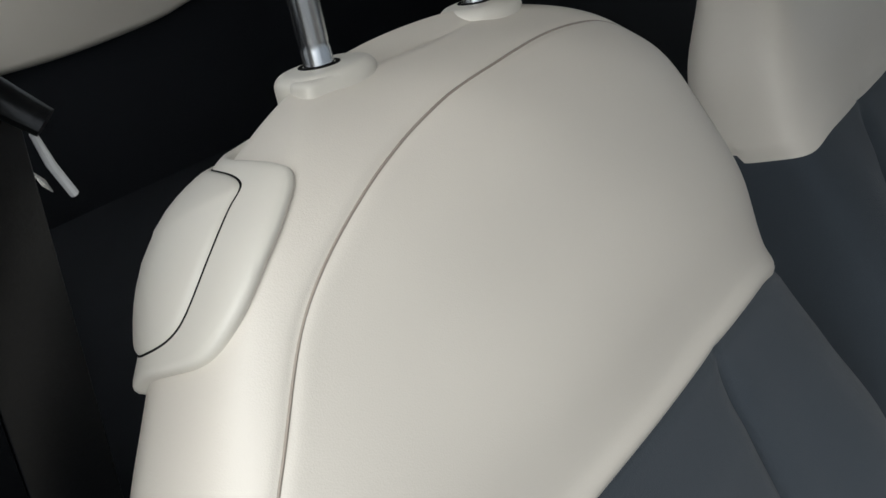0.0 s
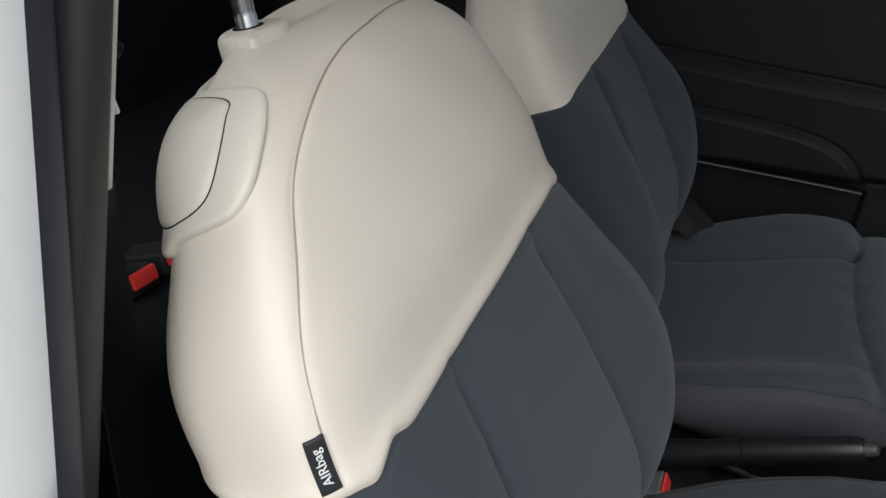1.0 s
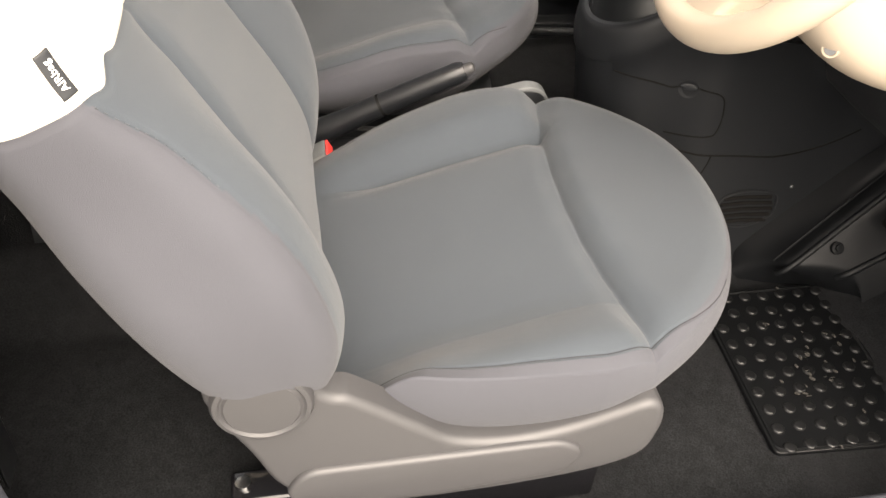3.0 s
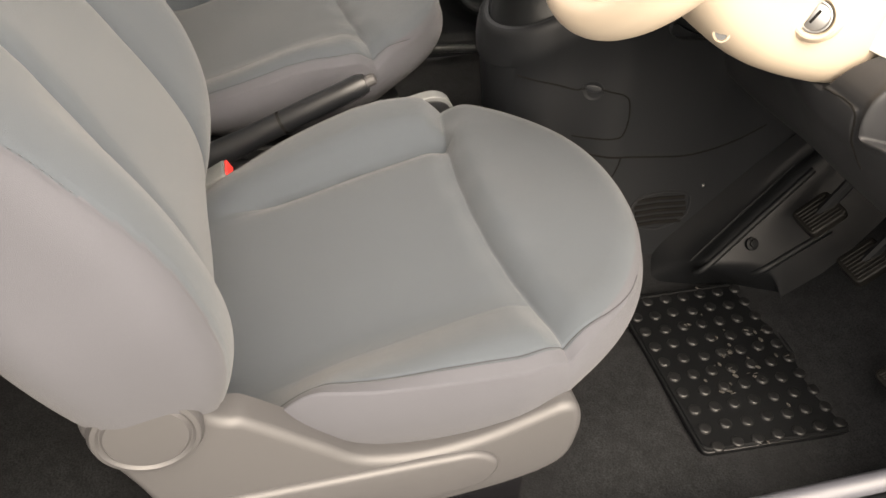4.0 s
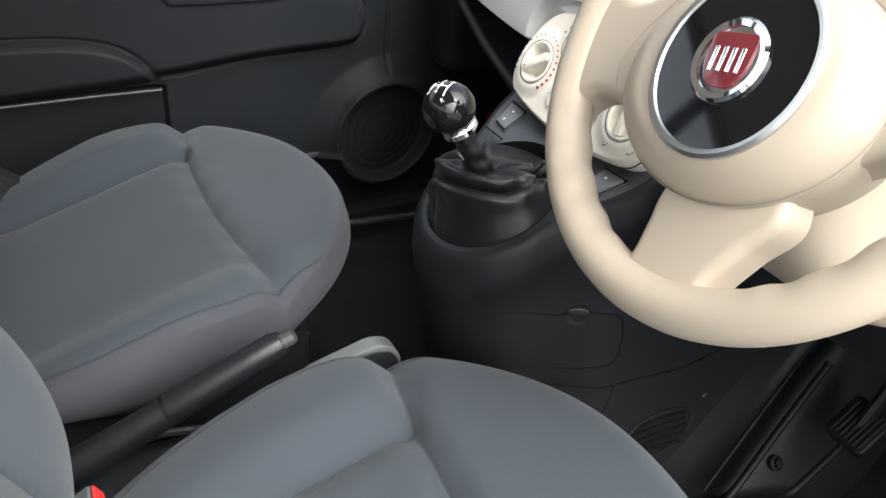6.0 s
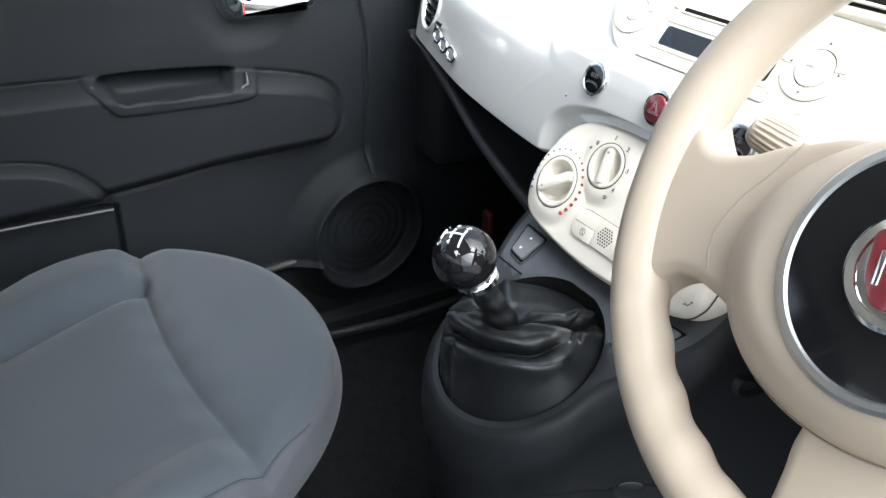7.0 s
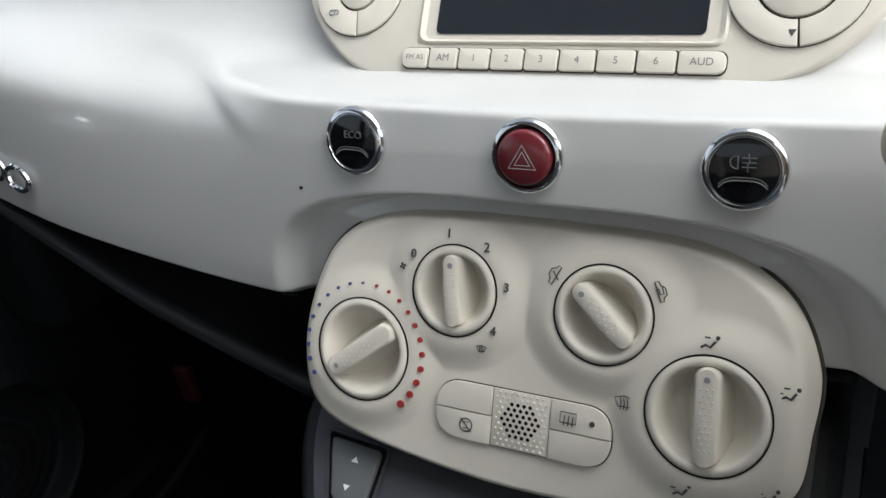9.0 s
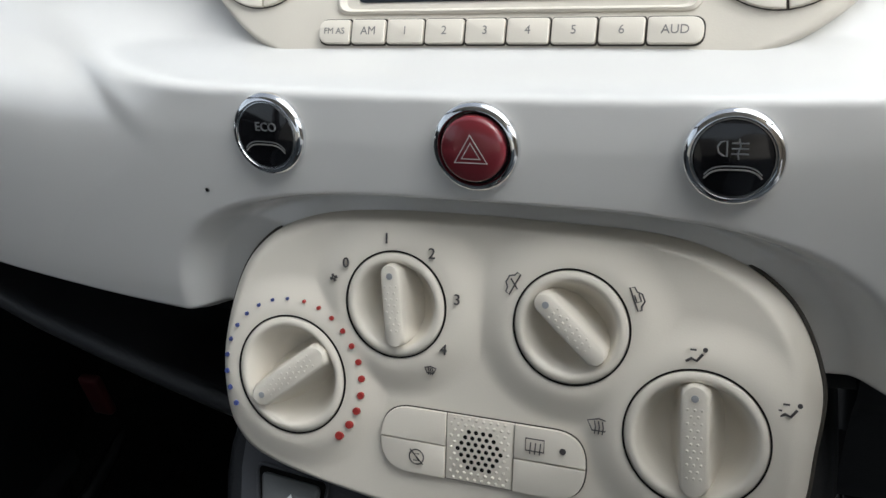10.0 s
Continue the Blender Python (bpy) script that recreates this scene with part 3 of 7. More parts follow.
def cushion_height(u, y, crease, soft):
    """Height of the cushion's top over its plan; soft is the side (+1, -1) with the flatter bolster."""
    au = np.abs(u)
    panel = 0.318 + (y + 0.12) * 0.308
    bol = np.interp(y, [-0.16, -0.10, -0.05, 0.0, 0.05, 0.10, 0.15, 0.22], [0.313, 0.335, 0.358, 0.379, 0.397, 0.408, 0.410, 0.408])
    k = np.where(u * soft > 0, smooth(0.150, 0.250, au), smooth(0.130, 0.195, au))
    z = panel * (1 - k) + (np.maximum(bol, panel) + 0.005) * k - 1.7 * np.clip(au - 0.195, 0, 1) ** 2
    # front roll ahead of the curved crease
    yc = crease + 0.46 * np.clip(au, 0, 0.25) ** 2
    front = 0.412 + 0.25 * np.clip(y - 0.215, 0, 1) ** 2 - 0.25 * np.clip(au - 0.10, 0, 1) ** 2
    f = smooth(-0.010, 0.026, y - yc)
    return z * (1 - f) + front * f - 0.010 * np.exp(-(((y - yc) / 0.022) ** 2)) * k, yc


def build_cushion(seat, cx, dy, dz, flip, full):
    nr, na = (230, 460) if full else (170, 360)
    a = np.linspace(0, 2 * np.pi, na, endpoint=False)
    c, q = np.cos(a), np.sin(a)
    cy0 = 0.122
    back, fore, hw = 0.335, 0.222, 0.272
    ex = np.where(q > 0, 1.12, 0.55)
    ox = hw * np.sign(c) * np.abs(c) ** np.where(q > 0, 0.98, 0.5) * np.where(q < 0, 1 - 0.06 * np.abs(q), 1 - 0.04 * np.abs(q))
    oy = np.where(q > 0, fore, back) * np.sign(q) * np.abs(q) ** ex
    r = np.concatenate([np.linspace(0.0, 0.84, int(nr * 0.62)), np.linspace(0.85, 1.0, int(nr * 0.38))])[:, None]
    x = r * ox[None, :]
    y = cy0 + r * oy[None, :]
    soft = -1 if flip else 1
    z, yc = cushion_height(x, y, 0.160 if flip else 0.149, soft)
    rim = np.clip((r - 0.84) / 0.16, 0, 1)
    turn = smooth(0.35, 0.85, q)[None, :]
    z = z - np.where(q > 0, 0.013 + 0.021 * q**2, 0.013)[None, :] * ((1 - np.sqrt(np.clip(1 - rim**2, 0, 1))) * turn + rim**2 * (1 - turn))
    # the outer edge stands higher, to the sewn seam
    xe, ye, ze = x[-1], y[-1], z[-1]
    stand = (0.0 if flip else 1.0) * np.clip(0.398 - ze, 0, 1) * smooth(0.12, 0.20, xe) * smooth(-0.16, -0.06, ye) * smooth(0.31, 0.20, ye)
    z = z + stand[None, :] * r**7
    # creases, each with a soft shoulder
    au = np.abs(x)
    side_line = au - np.where(x * soft > 0, 0.180, 0.145)
    lane = smooth(-0.15, -0.06, y) * smooth(0.012, -0.006, y - yc)
    groove = (0.0065 * np.exp(-((np.abs(side_line) / 0.0034) ** 1.3)) + 0.013 * np.exp(-((side_line / 0.018) ** 2))) * lane * np.where(x * soft > 0, 0.13, 1.0)
    groove += 0.0045 * np.exp(-((np.abs(y - yc) / 0.0034) ** 1.3)) + 0.0095 * np.exp(-(((y - yc) / 0.018) ** 2))
    # faint puckers and sag of the cloth
    groove += 0.0012 * np.sin(23 * x + 11 * y) * np.sin(31 * y - 9 * x)
    groove += 0.0007 * np.sin(95 * x + 20 * np.sin(9 * y)) * np.exp(-(((y - yc) / 0.03) ** 2))
    sewn = 0.945 + 0.045 * smooth(0.35, 0.75, q)
    groove += 0.0016 * np.exp(-(((r - sewn[None, :]) * 0.25 / 0.0018) ** 2)) * smooth(-0.10, 0.0, y) * smooth(0.75, 0.5, q)[None, :]
    z = z - groove
    P = np.stack([x, y, z], -1)
    # side wall of the cushion, tucked in below
    low = 0.255 + 0.05 * smooth(0.05, 0.30, y[-1])
    wall = []
    for k in np.linspace(0, 1, 30)[1:]:
        bow = (0.007 + 0.005 * np.clip(q, 0, 1)) * math.sin(math.pi * min(1.0, k * 1.05)) - 0.034 * k**1.9
        sx = 1 + bow / 0.23
        wall.append(np.stack([P[-1, :, 0] * sx, cy0 + (P[-1, :, 1] - cy0) * sx, P[-1, :, 2] * (1 - k) + np.minimum(low, P[-1, :, 2]) * k], -1))
    P = np.concatenate([P, np.array(wall)], 0)
    P[..., 0] = P[..., 0] * (-1 if flip else 1) + cx
    P[..., 1] += dy
    P[..., 2] += dz
    for first, last in ((-na // 10, na * 15 // 100), (na // 2 - na * 11 // 100, na // 2 + na // 10)):
        ring = [tuple(P[int(np.abs(r[:, 0] - sewn[k % na]).argmin()), k % na]) for k in range(first, last)]
        part("piped_seam", tube(ring, 0.0006, 6), SEAM_DARK, seat, "sewn seam beside the cushion")
    ob = sheet("cushion", P, GREY_FABRIC, seat, "dark grey woven cloth", wrap=True, flip=flip)
    # the side below the seam is cut from the flank's cloth
    ob.data.materials.append(SIDE_FABRIC)
    first = int((r[:, 0] < 0.955).sum())
    for f in ob.data.polygons[first * na :]:
        f.material_index = 1


def build_seat(name, cx, dy, dz, flip, label, full):
    seat = thing(name, label, "car seat", "front seats")
    sg = -1 if flip else 1
    build_backrest(seat, cx, dy, dz, flip, full)
    build_cushion(seat, cx - (0.009 if flip else 0.029), dy - (0.027 if flip else 0), dz + (0.002 if flip else 0), flip, full)
    M = Matrix.Translation((cx, dy, dz)) @ Matrix.Diagonal((sg, 1, 1, 1))

    def add(nm, bm, mat, lab="", parent=seat):
        bm.transform(M)
        if flip:
            bmesh.ops.reverse_faces(bm, faces=bm.faces)
        return part(nm, bm, mat, parent, lab)

    place = (cx, dy, dz, flip)
    # headrest posts in their sleeves
    for px in (-0.074, 0.055):
        lean = Matrix.Translation((px - 0.004, -0.459, 0.894)) @ Matrix.Rotation(radians(14), 4, "X")
        sl = add("post_sleeve", slab(oval(0, 0.003, 0.0265, 0.021, 40, 0.85), -0.030, 0.0165, lean, 0.006, 5), CREAM_PLASTIC, "cream plastic sleeve")
        add("collar", lathe([(0.0105, 0.008), (0.0105, 0.0169), (0.0085, 0.0172), (0.0080, 0.009)], lean, 28), GAP, "", sl)
        if px > 0:
            add("release_tab", slab(rounded([(0.0040, 0.006), (0.0270, 0.004), (0.0285, 0.020), (0.0060, 0.0235)], 0.005), -0.012, 0.0150, lean, 0.003), CREAM_PLASTIC, "", sl)
        add("headrest_post", lathe([(0.0, 0.0), (0.0075, 0.0), (0.0075, 0.024), (0.0070, 0.026), (0.0075, 0.028), (0.0075, 0.2), (0, 0.2)], lean, 24), STEEL, "polished steel post")
    # tilt-release paddle on the outer shoulder
    def loop(points):
        return [(v.x, v.y) for v in spline([(a, float(run_of(b)), 0.0) for a, b in points], 96, True)]

    rim = [(0.676, -75), (0.674, -40), (0.678, -20), (0.694, -6), (0.710, 5), (0.732, 20), (0.761, 31), (0.787, 38), (0.812, 38), (0.827, 24), (0.831, 2), (0.828, -35), (0.824, -75)]
    leaf = [(0.698, -75), (0.696, -40), (0.700, -20), (0.707, -6), (0.726, 0.4), (0.764, 2.5), (0.795, 3.5), (0.812, 3.0), (0.818, -5), (0.813, -35), (0.807, -75)]
    sur = back_patch("paddle_surround", seat, loop(rim), 0.0052, CREAM_PLASTIC, "moulded cream surround", place, 0.0032)
    gap = np.array(loop(leaf))
    back_patch("paddle_gap", seat, gap.mean(0) + (gap - gap.mean(0)) * 1.005, 0.0055, GAP, "", place, 0.0003).parent = sur
    back_patch("release_paddle", seat, gap, 0.0066, CREAM_PLASTIC, "cream tilt-release paddle", place, 0.0030, bow=0.0068)
    # cloth tag sewn into the seam
    tag = [(0.511, run_of(18)), (0.511, run_of(30)), (0.549, run_of(31.5)), (0.549, run_of(20))]
    dense = []
    for k in range(4):
        for f in np.linspace(0, 1, 8, endpoint=False):
            dense.append(tuple(np.array(tag[k], float) * (1 - f) + np.array(tag[(k + 1) % 4], float) * f))
    tg = back_patch("airbag_tag", seat, dense, 0.0030, BLACK_PLASTIC, "black woven tag lettered AIRbag", place, 0.0006)
    ctr = np.mean(dense, 0)
    mid, upv, frv = (back_point(ctr[0] + a, ctr[1] + b, *place, lift=np.array(0.0034)) for a, b in ((0, 0), (0.012, 0), (0, 0.03)))
    upv, frv = upv - mid, frv - mid
    X = Vector(upv).normalized()
    Y = -(Vector(frv) - X * Vector(frv).dot(X)).normalized()
    if flip:
        Y = -Y
    Z = X.cross(Y)
    lettering("AIRbag", 0.0080, Matrix(((X.x, Y.x, Z.x, mid[0]), (X.y, Y.y, Z.y, mid[1]), (X.z, Y.z, Z.z, mid[2]), (0, 0, 0, 1))), WHITE_MARK, tg)
    # sewn stitches down the flank
    if full:
        line = [Vector(p) for p in back_curve([(a, b) for a, b in FLANK[:3]], 400)]
        bm, way = bmesh.new(), 0.0
        for a, b in zip(line, line[1:]):
            way += (b - a).length
            if way > 0.0075:
                way = 0.0
                d = (b - a).normalized()
                bmesh.ops.create_cube(bm, size=1.0, matrix=Matrix.Translation(a) @ d.to_track_quat("X", "Z").to_matrix().to_4x4() @ Matrix.Diagonal((0.0028, 0.00045, 0.0006, 1)))
        add("stitching", bm, CONSOLE_TOP_LIT, "dark sewn stitches")
    # plastic side shield with the recliner cap
    # passenger's trim goes black: the shade around it is put into the colour
    trim = BLACK_PLASTIC if flip else GREY_PLASTIC
    SF = Matrix(((0, 0, 1, 0.205), (1, 0, 0, 0), (0, 1, 0, 0), (0, 0, 0, 1)))
    shield = [(-0.266, 0.410), (-0.253, 0.447), (-0.214, 0.466), (-0.175, 0.449), (-0.164, 0.417), (-0.150, 0.404), (-0.135, 0.400), (-0.108, 0.380), (-0.066, 0.346), (-0.028, 0.318), (0.027, 0.309), (0.086, 0.317), (0.140, 0.336), (0.172, 0.347), (0.190, 0.336), (0.194, 0.300), (0.176, 0.256), (0.10, 0.232), (-0.05, 0.220), (-0.15, 0.230), (-0.205, 0.268), (-0.232, 0.330)]
    sm = [(v.x, v.y) for v in spline([(a, b, 0) for a, b in shield], 126, True)]
    sh = add("side_shield", slab(sm, 0.012, 0.046, SF, 0.010, 5), trim, "moulded plastic shield darkened for the shade around it" if flip else "mid grey moulded plastic shield")
    lip = [(-0.172, 0.414), (-0.150, 0.404), (-0.135, 0.400), (-0.108, 0.380), (-0.066, 0.346), (-0.028, 0.318), (0.027, 0.309), (0.086, 0.317), (0.140, 0.336), (0.165, 0.345)]
    top = [Vector((0, a, b)) for a, b in lip]
    top = spline([tuple(v) for v in top], 48)
    L = []
    for v in top:
        deep = 0.058
        L.append([(0.246 - f * deep, v.y, v.z - 0.0045 + h) for f, h in ((0, 0), (0.10, 0.0042), (0.22, 0.002), (0.5, -0.012), (0.8, -0.030), (1.0, -0.042))])
    bm = bmesh.new()
    grid = [[bm.verts.new(p) for p in r] for r in L]
    for a, b in zip(grid, grid[1:]):
        for i in range(5):
            bm.faces.new((a[i], a[i + 1], b[i + 1], b[i]))
    bmesh.ops.solidify(bm, geom=bm.faces[:], thickness=0.004)
    add("ledge", bm, trim, "", sh)
    add("front_wrap", box(0.06, 0.232, 0.140, 0.184, 0.240, 0.325, 0.014, 4), trim, "", sh)
    add("raised_panel", slab(rounded([(-0.205, 0.262), (-0.185, 0.300), (0.085, 0.306), (0.112, 0.285), (0.095, 0.252), (-0.05, 0.236), (-0.18, 0.242)], 0.022, 8), 0.040, 0.053, SF, 0.006, 4), trim, "", sh)
    add("recliner_cap", lathe([(0.047, 0.03), (0.047, 0.044), (0.044, 0.049), (0.040, 0.050), (0.0375, 0.0475), (0.0365, 0.0475), (0.034, 0.050), (0.0, 0.052)], SF @ Matrix.Translation((-0.214, 0.411, 0.006)), 48), trim, "round recliner cap", sh)
    # seat base and runners
    add("base", slab(rounded([(-0.19, -0.20), (0.19, -0.20), (0.19, 0.22), (-0.19, 0.22)], 0.05), 0.16, 0.27, None, 0.0), BLACK_PLASTIC)
    for rx in (-0.17, 0.17):
        add("runner", box(rx - 0.022, rx + 0.022, -0.27, 0.17, FLOOR_Z + 0.002, 0.165, 0.006), GLOSS_BLACK, "black steel runner")
        add("runner_bolt", lathe([(0.009, 0), (0.009, 0.006), (0, 0.008)], Matrix.Translation((rx, -0.255, 0.165)), 12), STEEL)
    if not flip:
        lever = [(0.085, 0.340), (0.098, 0.370), (0.176, 0.3895), (0.198, 0.382), (0.208, 0.362), (0.204, 0.345), (0.17, 0.338), (0.10, 0.322)]
        # sky gleam on the lever's top put in as grey, its side blackened
        lv = add("height_lever", slab(rounded(lever, 0.012), -0.529, -0.510, SF, 0.002), SWITCH_GREY, "lever with sky gleam put in as pale grey, side blackened")
        add("inlay", slab(rounded([(0.148 + (a - 0.148) * 0.94, 0.355 + (c - 0.355) * 0.80) for a, c in lever], 0.012), -0.512, -0.5085, SF, 0.001), BLACK_PLASTIC, "", lv)
    return seat


driver_seat = build_seat("driver_seat", 0.352, 0.0, 0.0, False, "two-tone driver's seat, cream leatherette above dark grey cloth", True)
passenger_seat = build_seat("passenger_seat", -0.327, -0.044, -0.004, True, "two-tone passenger's seat, cream leatherette above dark grey cloth", False)


# ---- dashboard ----
PANEL = inplane(0.0015, 0.438, 0.6255, 28)
RADIO = inplane(0, 0.515, 0.757, 38)
_z = np.linspace(0.54, 0.92, 400)
_f = np.interp(_z, [0.54, 0.60, 0.65, 0.69, 0.712, 0.728, 0.7472, 0.7488, 0.7504, 0.7595, 0.80, 0.84, 0.92], [0.449, 0.449, 0.4535, 0.4610, 0.4655, 0.4692, 0.4750, 0.4880, 0.5060, 0.5195, 0.5500, 0.580, 0.640])
_k = np.exp(-((np.arange(-24, 25) / 2.2) ** 2))
_g = np.exp(-((np.arange(-60, 61) / 15.0) ** 2))
_g = np.convolve(np.pad(_f, 60, mode="edge"), _g / _g.sum(), "valid")
_f = np.convolve(np.pad(_f, 24, mode="edge"), _k / _k.sum(), "valid")


def face_y(x, z):
    """Depth of the white fascia at x, z."""
    k = smooth(0.125, 0.215, np.abs(np.asarray(x, float)))
    return np.interp(z, _z, _f) * (1 - k) + np.interp(z, _z, _g) * k + 0.27 * np.asarray(x) ** 2


def panel_outline(grow=0.0):
    pts = [(-0.127, 0.000), (-0.122, -0.028), (-0.098, -0.043), (-0.03, -0.053), (0.03, -0.053), (0.098, -0.044), (0.120, -0.028), (0.1245, 0.0), (0.1245, 0.028), (0.109, 0.0570), (0.075, 0.0735), (0.02, 0.0770), (-0.05, 0.0765), (-0.088, 0.0700), (-0.111, 0.0545), (-0.123, 0.030)]
    p = spline([(a, b, 0) for a, b in pts], 384, True)
    return [(v.x * (1 + grow / 0.128), 0.014 + (v.y - 0.014) * (1 + grow / 0.067)) for v in p]


def seg_dist(X, Z, pts):
    """Distance to a broken line and how far along it (0..1)."""
    best, along = np.full(X.shape, 9.0), np.zeros(X.shape)
    n = len(pts) - 1
    for i in range(n):
        ax, az, bx, bz = *pts[i], *pts[i + 1]
        t = np.clip(((X - ax) * (bx - ax) + (Z - az) * (bz - az)) / ((bx - ax) ** 2 + (bz - az) ** 2), 0, 1)
        d = np.hypot(X - ax - t * (bx - ax), Z - az - t * (bz - az))
        along = np.where(d < best, (i + t) / n, along)
        best = np.minimum(best, d)
    return best, along


dashboard = thing("dashboard", "gloss white dashboard fascia with a dark soft top", "dashboard", kind="structure")
LOW = ([0, 0.13, 0.28, 0.36, 0.45, 0.58, 0.64], [0.632, 0.632, 0.634, 0.635, 0.640, 0.645, 0.655])
HIGH = ([0, 0.14, 0.19, 0.26, 0.41, 0.52, 0.56, 0.582, 0.66], [0.845, 0.835, 0.800, 0.794, 0.780, 0.767, 0.752, 0.738, 0.738])


def build_fascia():
    xs = np.linspace(-0.582, 0.60, 620)
    zlow, zhigh = np.interp(np.abs(xs), *LOW) - 0.013 * smooth(0.30, 0.48, xs), np.interp(np.abs(xs), *HIGH)
    kk = np.exp(-((np.arange(-21, 22) / 9.0) ** 2))
    zlow, zhigh = (np.convolve(np.pad(q, 21, mode="edge"), kk / kk.sum(), "valid") for q in (zlow, zhigh))
    v = np.linspace(0, 1, 200)[:, None]
    X = xs[None, :] * np.ones_like(v)
    Z = zlow[None, :] + (zhigh - zlow)[None, :] * v
    Y = face_y(X, Z)
    # hollow round the heater panel
    q = (Z - 0.624) / math.cos(radians(28))
    rr = (np.abs(X / 0.128) ** 3.0 + np.abs((q - 0.014) / 0.067) ** 3.0) ** (1 / 3.0)
    plane = 0.438 + q * math.sin(radians(28)) + 0.005
    k = smooth(1.21, 1.05, rr)
    Y = Y + k * np.maximum(plane - Y, 0.012)
    # sculpted crease of the passenger's lid
    crease = [(v.x, v.y) for v in spline([(a, c, 0) for a, c in [(-0.42, 0.748), (-0.325, 0.754), (-0.266, 0.756), (-0.217, 0.752), (-0.184, 0.743), (-0.158, 0.725), (-0.148, 0.705)]], 40)]
    d, al = seg_dist(X, Z, crease)
    under = (X < crease[-1][0]) & (Z < np.interp(X, [c[0] for c in crease], [c[1] for c in crease]))
    low = np.where(under, d, -d)
    fade = smooth(0.05, 0.35, al) * smooth(0.90, 0.55, al)
    Y = Y + 0.0052 * smooth(-0.0060, 0.0090, low) * np.exp(-np.clip(low - 0.004, 0, 1) / 0.022) * fade
    # round air vent at the outer ends
    for sx in (-1, 1):
        dv = np.hypot((X - sx * 0.505) / 0.036, (Z - 0.706) / 0.036)
        Y = Y + 0.020 * smooth(1.0, 0.9, dv)
    # edges turn inwards
    Y = Y + 0.008 * smooth(0.04, 0.0, v) ** 2 + 0.012 * smooth(0.96, 1.0, v) ** 2
    Y = Y + 0.02 * smooth(0.555, 0.582, np.abs(X)) ** 2
    P = np.stack([X, Y, Z], -1)
    lip = P[:1].copy()
    lip[..., 1] += 0.06
    lip[..., 2] += 0.006
    return sheet("fascia", np.concatenate([lip, P], 0), WHITE_GLOSS, dashboard, "gloss white painted fascia", sharp=60)


build_fascia()
tx = np.linspace(-0.66, 0.66, 120)
rows = []
for dyy, zz in [(0.008, -0.012), (0.006, -0.002), (0.012, 0.006), (0.04, 0.018), (0.12, 0.028), (0.28, 0.03), (0.40, 0.02), (0.44, -0.06)]:
    zh = np.interp(np.abs(tx), *HIGH)
    rows.append(np.stack([tx, face_y(tx, zh) + dyy, zh + zz], -1))
sheet("dash_top", np.array(rows), CONSOLE_PLASTIC, dashboard, "dark grey soft-touch top", sharp=0)
# dark underside with the parcel shelf lip
tx = np.linspace(-0.60, 0.14, 110)
lip_z = np.interp(tx, [-0.60, -0.50, -0.40, -0.32, -0.18, -0.13, 0.14], [0.662, 0.640, 0.611, 0.584, 0.550, 0.540, 0.520])
lip_y = 0.476 + 0.20 * tx**2
zl = np.interp(np.abs(tx), *LOW)
yl = face_y(tx, zl)
rows = [np.stack([tx, yl + 0.014, zl - 0.003], -1), np.stack([tx, yl + 0.050, zl - 0.008], -1), np.stack([tx, yl + 0.20, zl - 0.012], -1), np.stack([tx, yl + 0.21, lip_z - 0.020], -1), np.stack([tx, lip_y + 0.055, lip_z - 0.024], -1)]
for a, b in ((0.022, -0.010), (0.008, -0.002), (0.002, 0.001), (-0.003, -0.002), (-0.004, -0.008), (0.0, -0.016), (0.012, -0.022), (0.10, -0.030), (0.30, -0.10)):
    rows.append(np.stack([tx, lip_y + a, np.minimum(lip_z + b, zl - 0.004)], -1))
sheet("shelf", np.array(rows), SHELF_PLASTIC, dashboard, "black textured parcel shelf", sharp=0)
for fx_, fz_ in ((-0.215, 0.020), (-0.335, 0.020), (-0.155, 0.012)):
    fy_ = float(np.interp(fx_, tx, lip_y)) + 0.050
    part("shelf_clip", slab(rounded([(-0.006, -0.006), (0.006, -0.006), (0.005, 0.006), (-0.005, 0.006)], 0.002), -0.01, 0.004, inplane(fx_, fy_, float(np.interp(fx_, tx, lip_z)) + fz_, 10), 0.0015), CONSOLE_TOP_LIT, dashboard)

part("dash_side", box(-0.66, -0.572, 0.585, 0.95, 0.42, 0.735, 0.02), BLACK_PLASTIC, dashboard, "dark dash side")
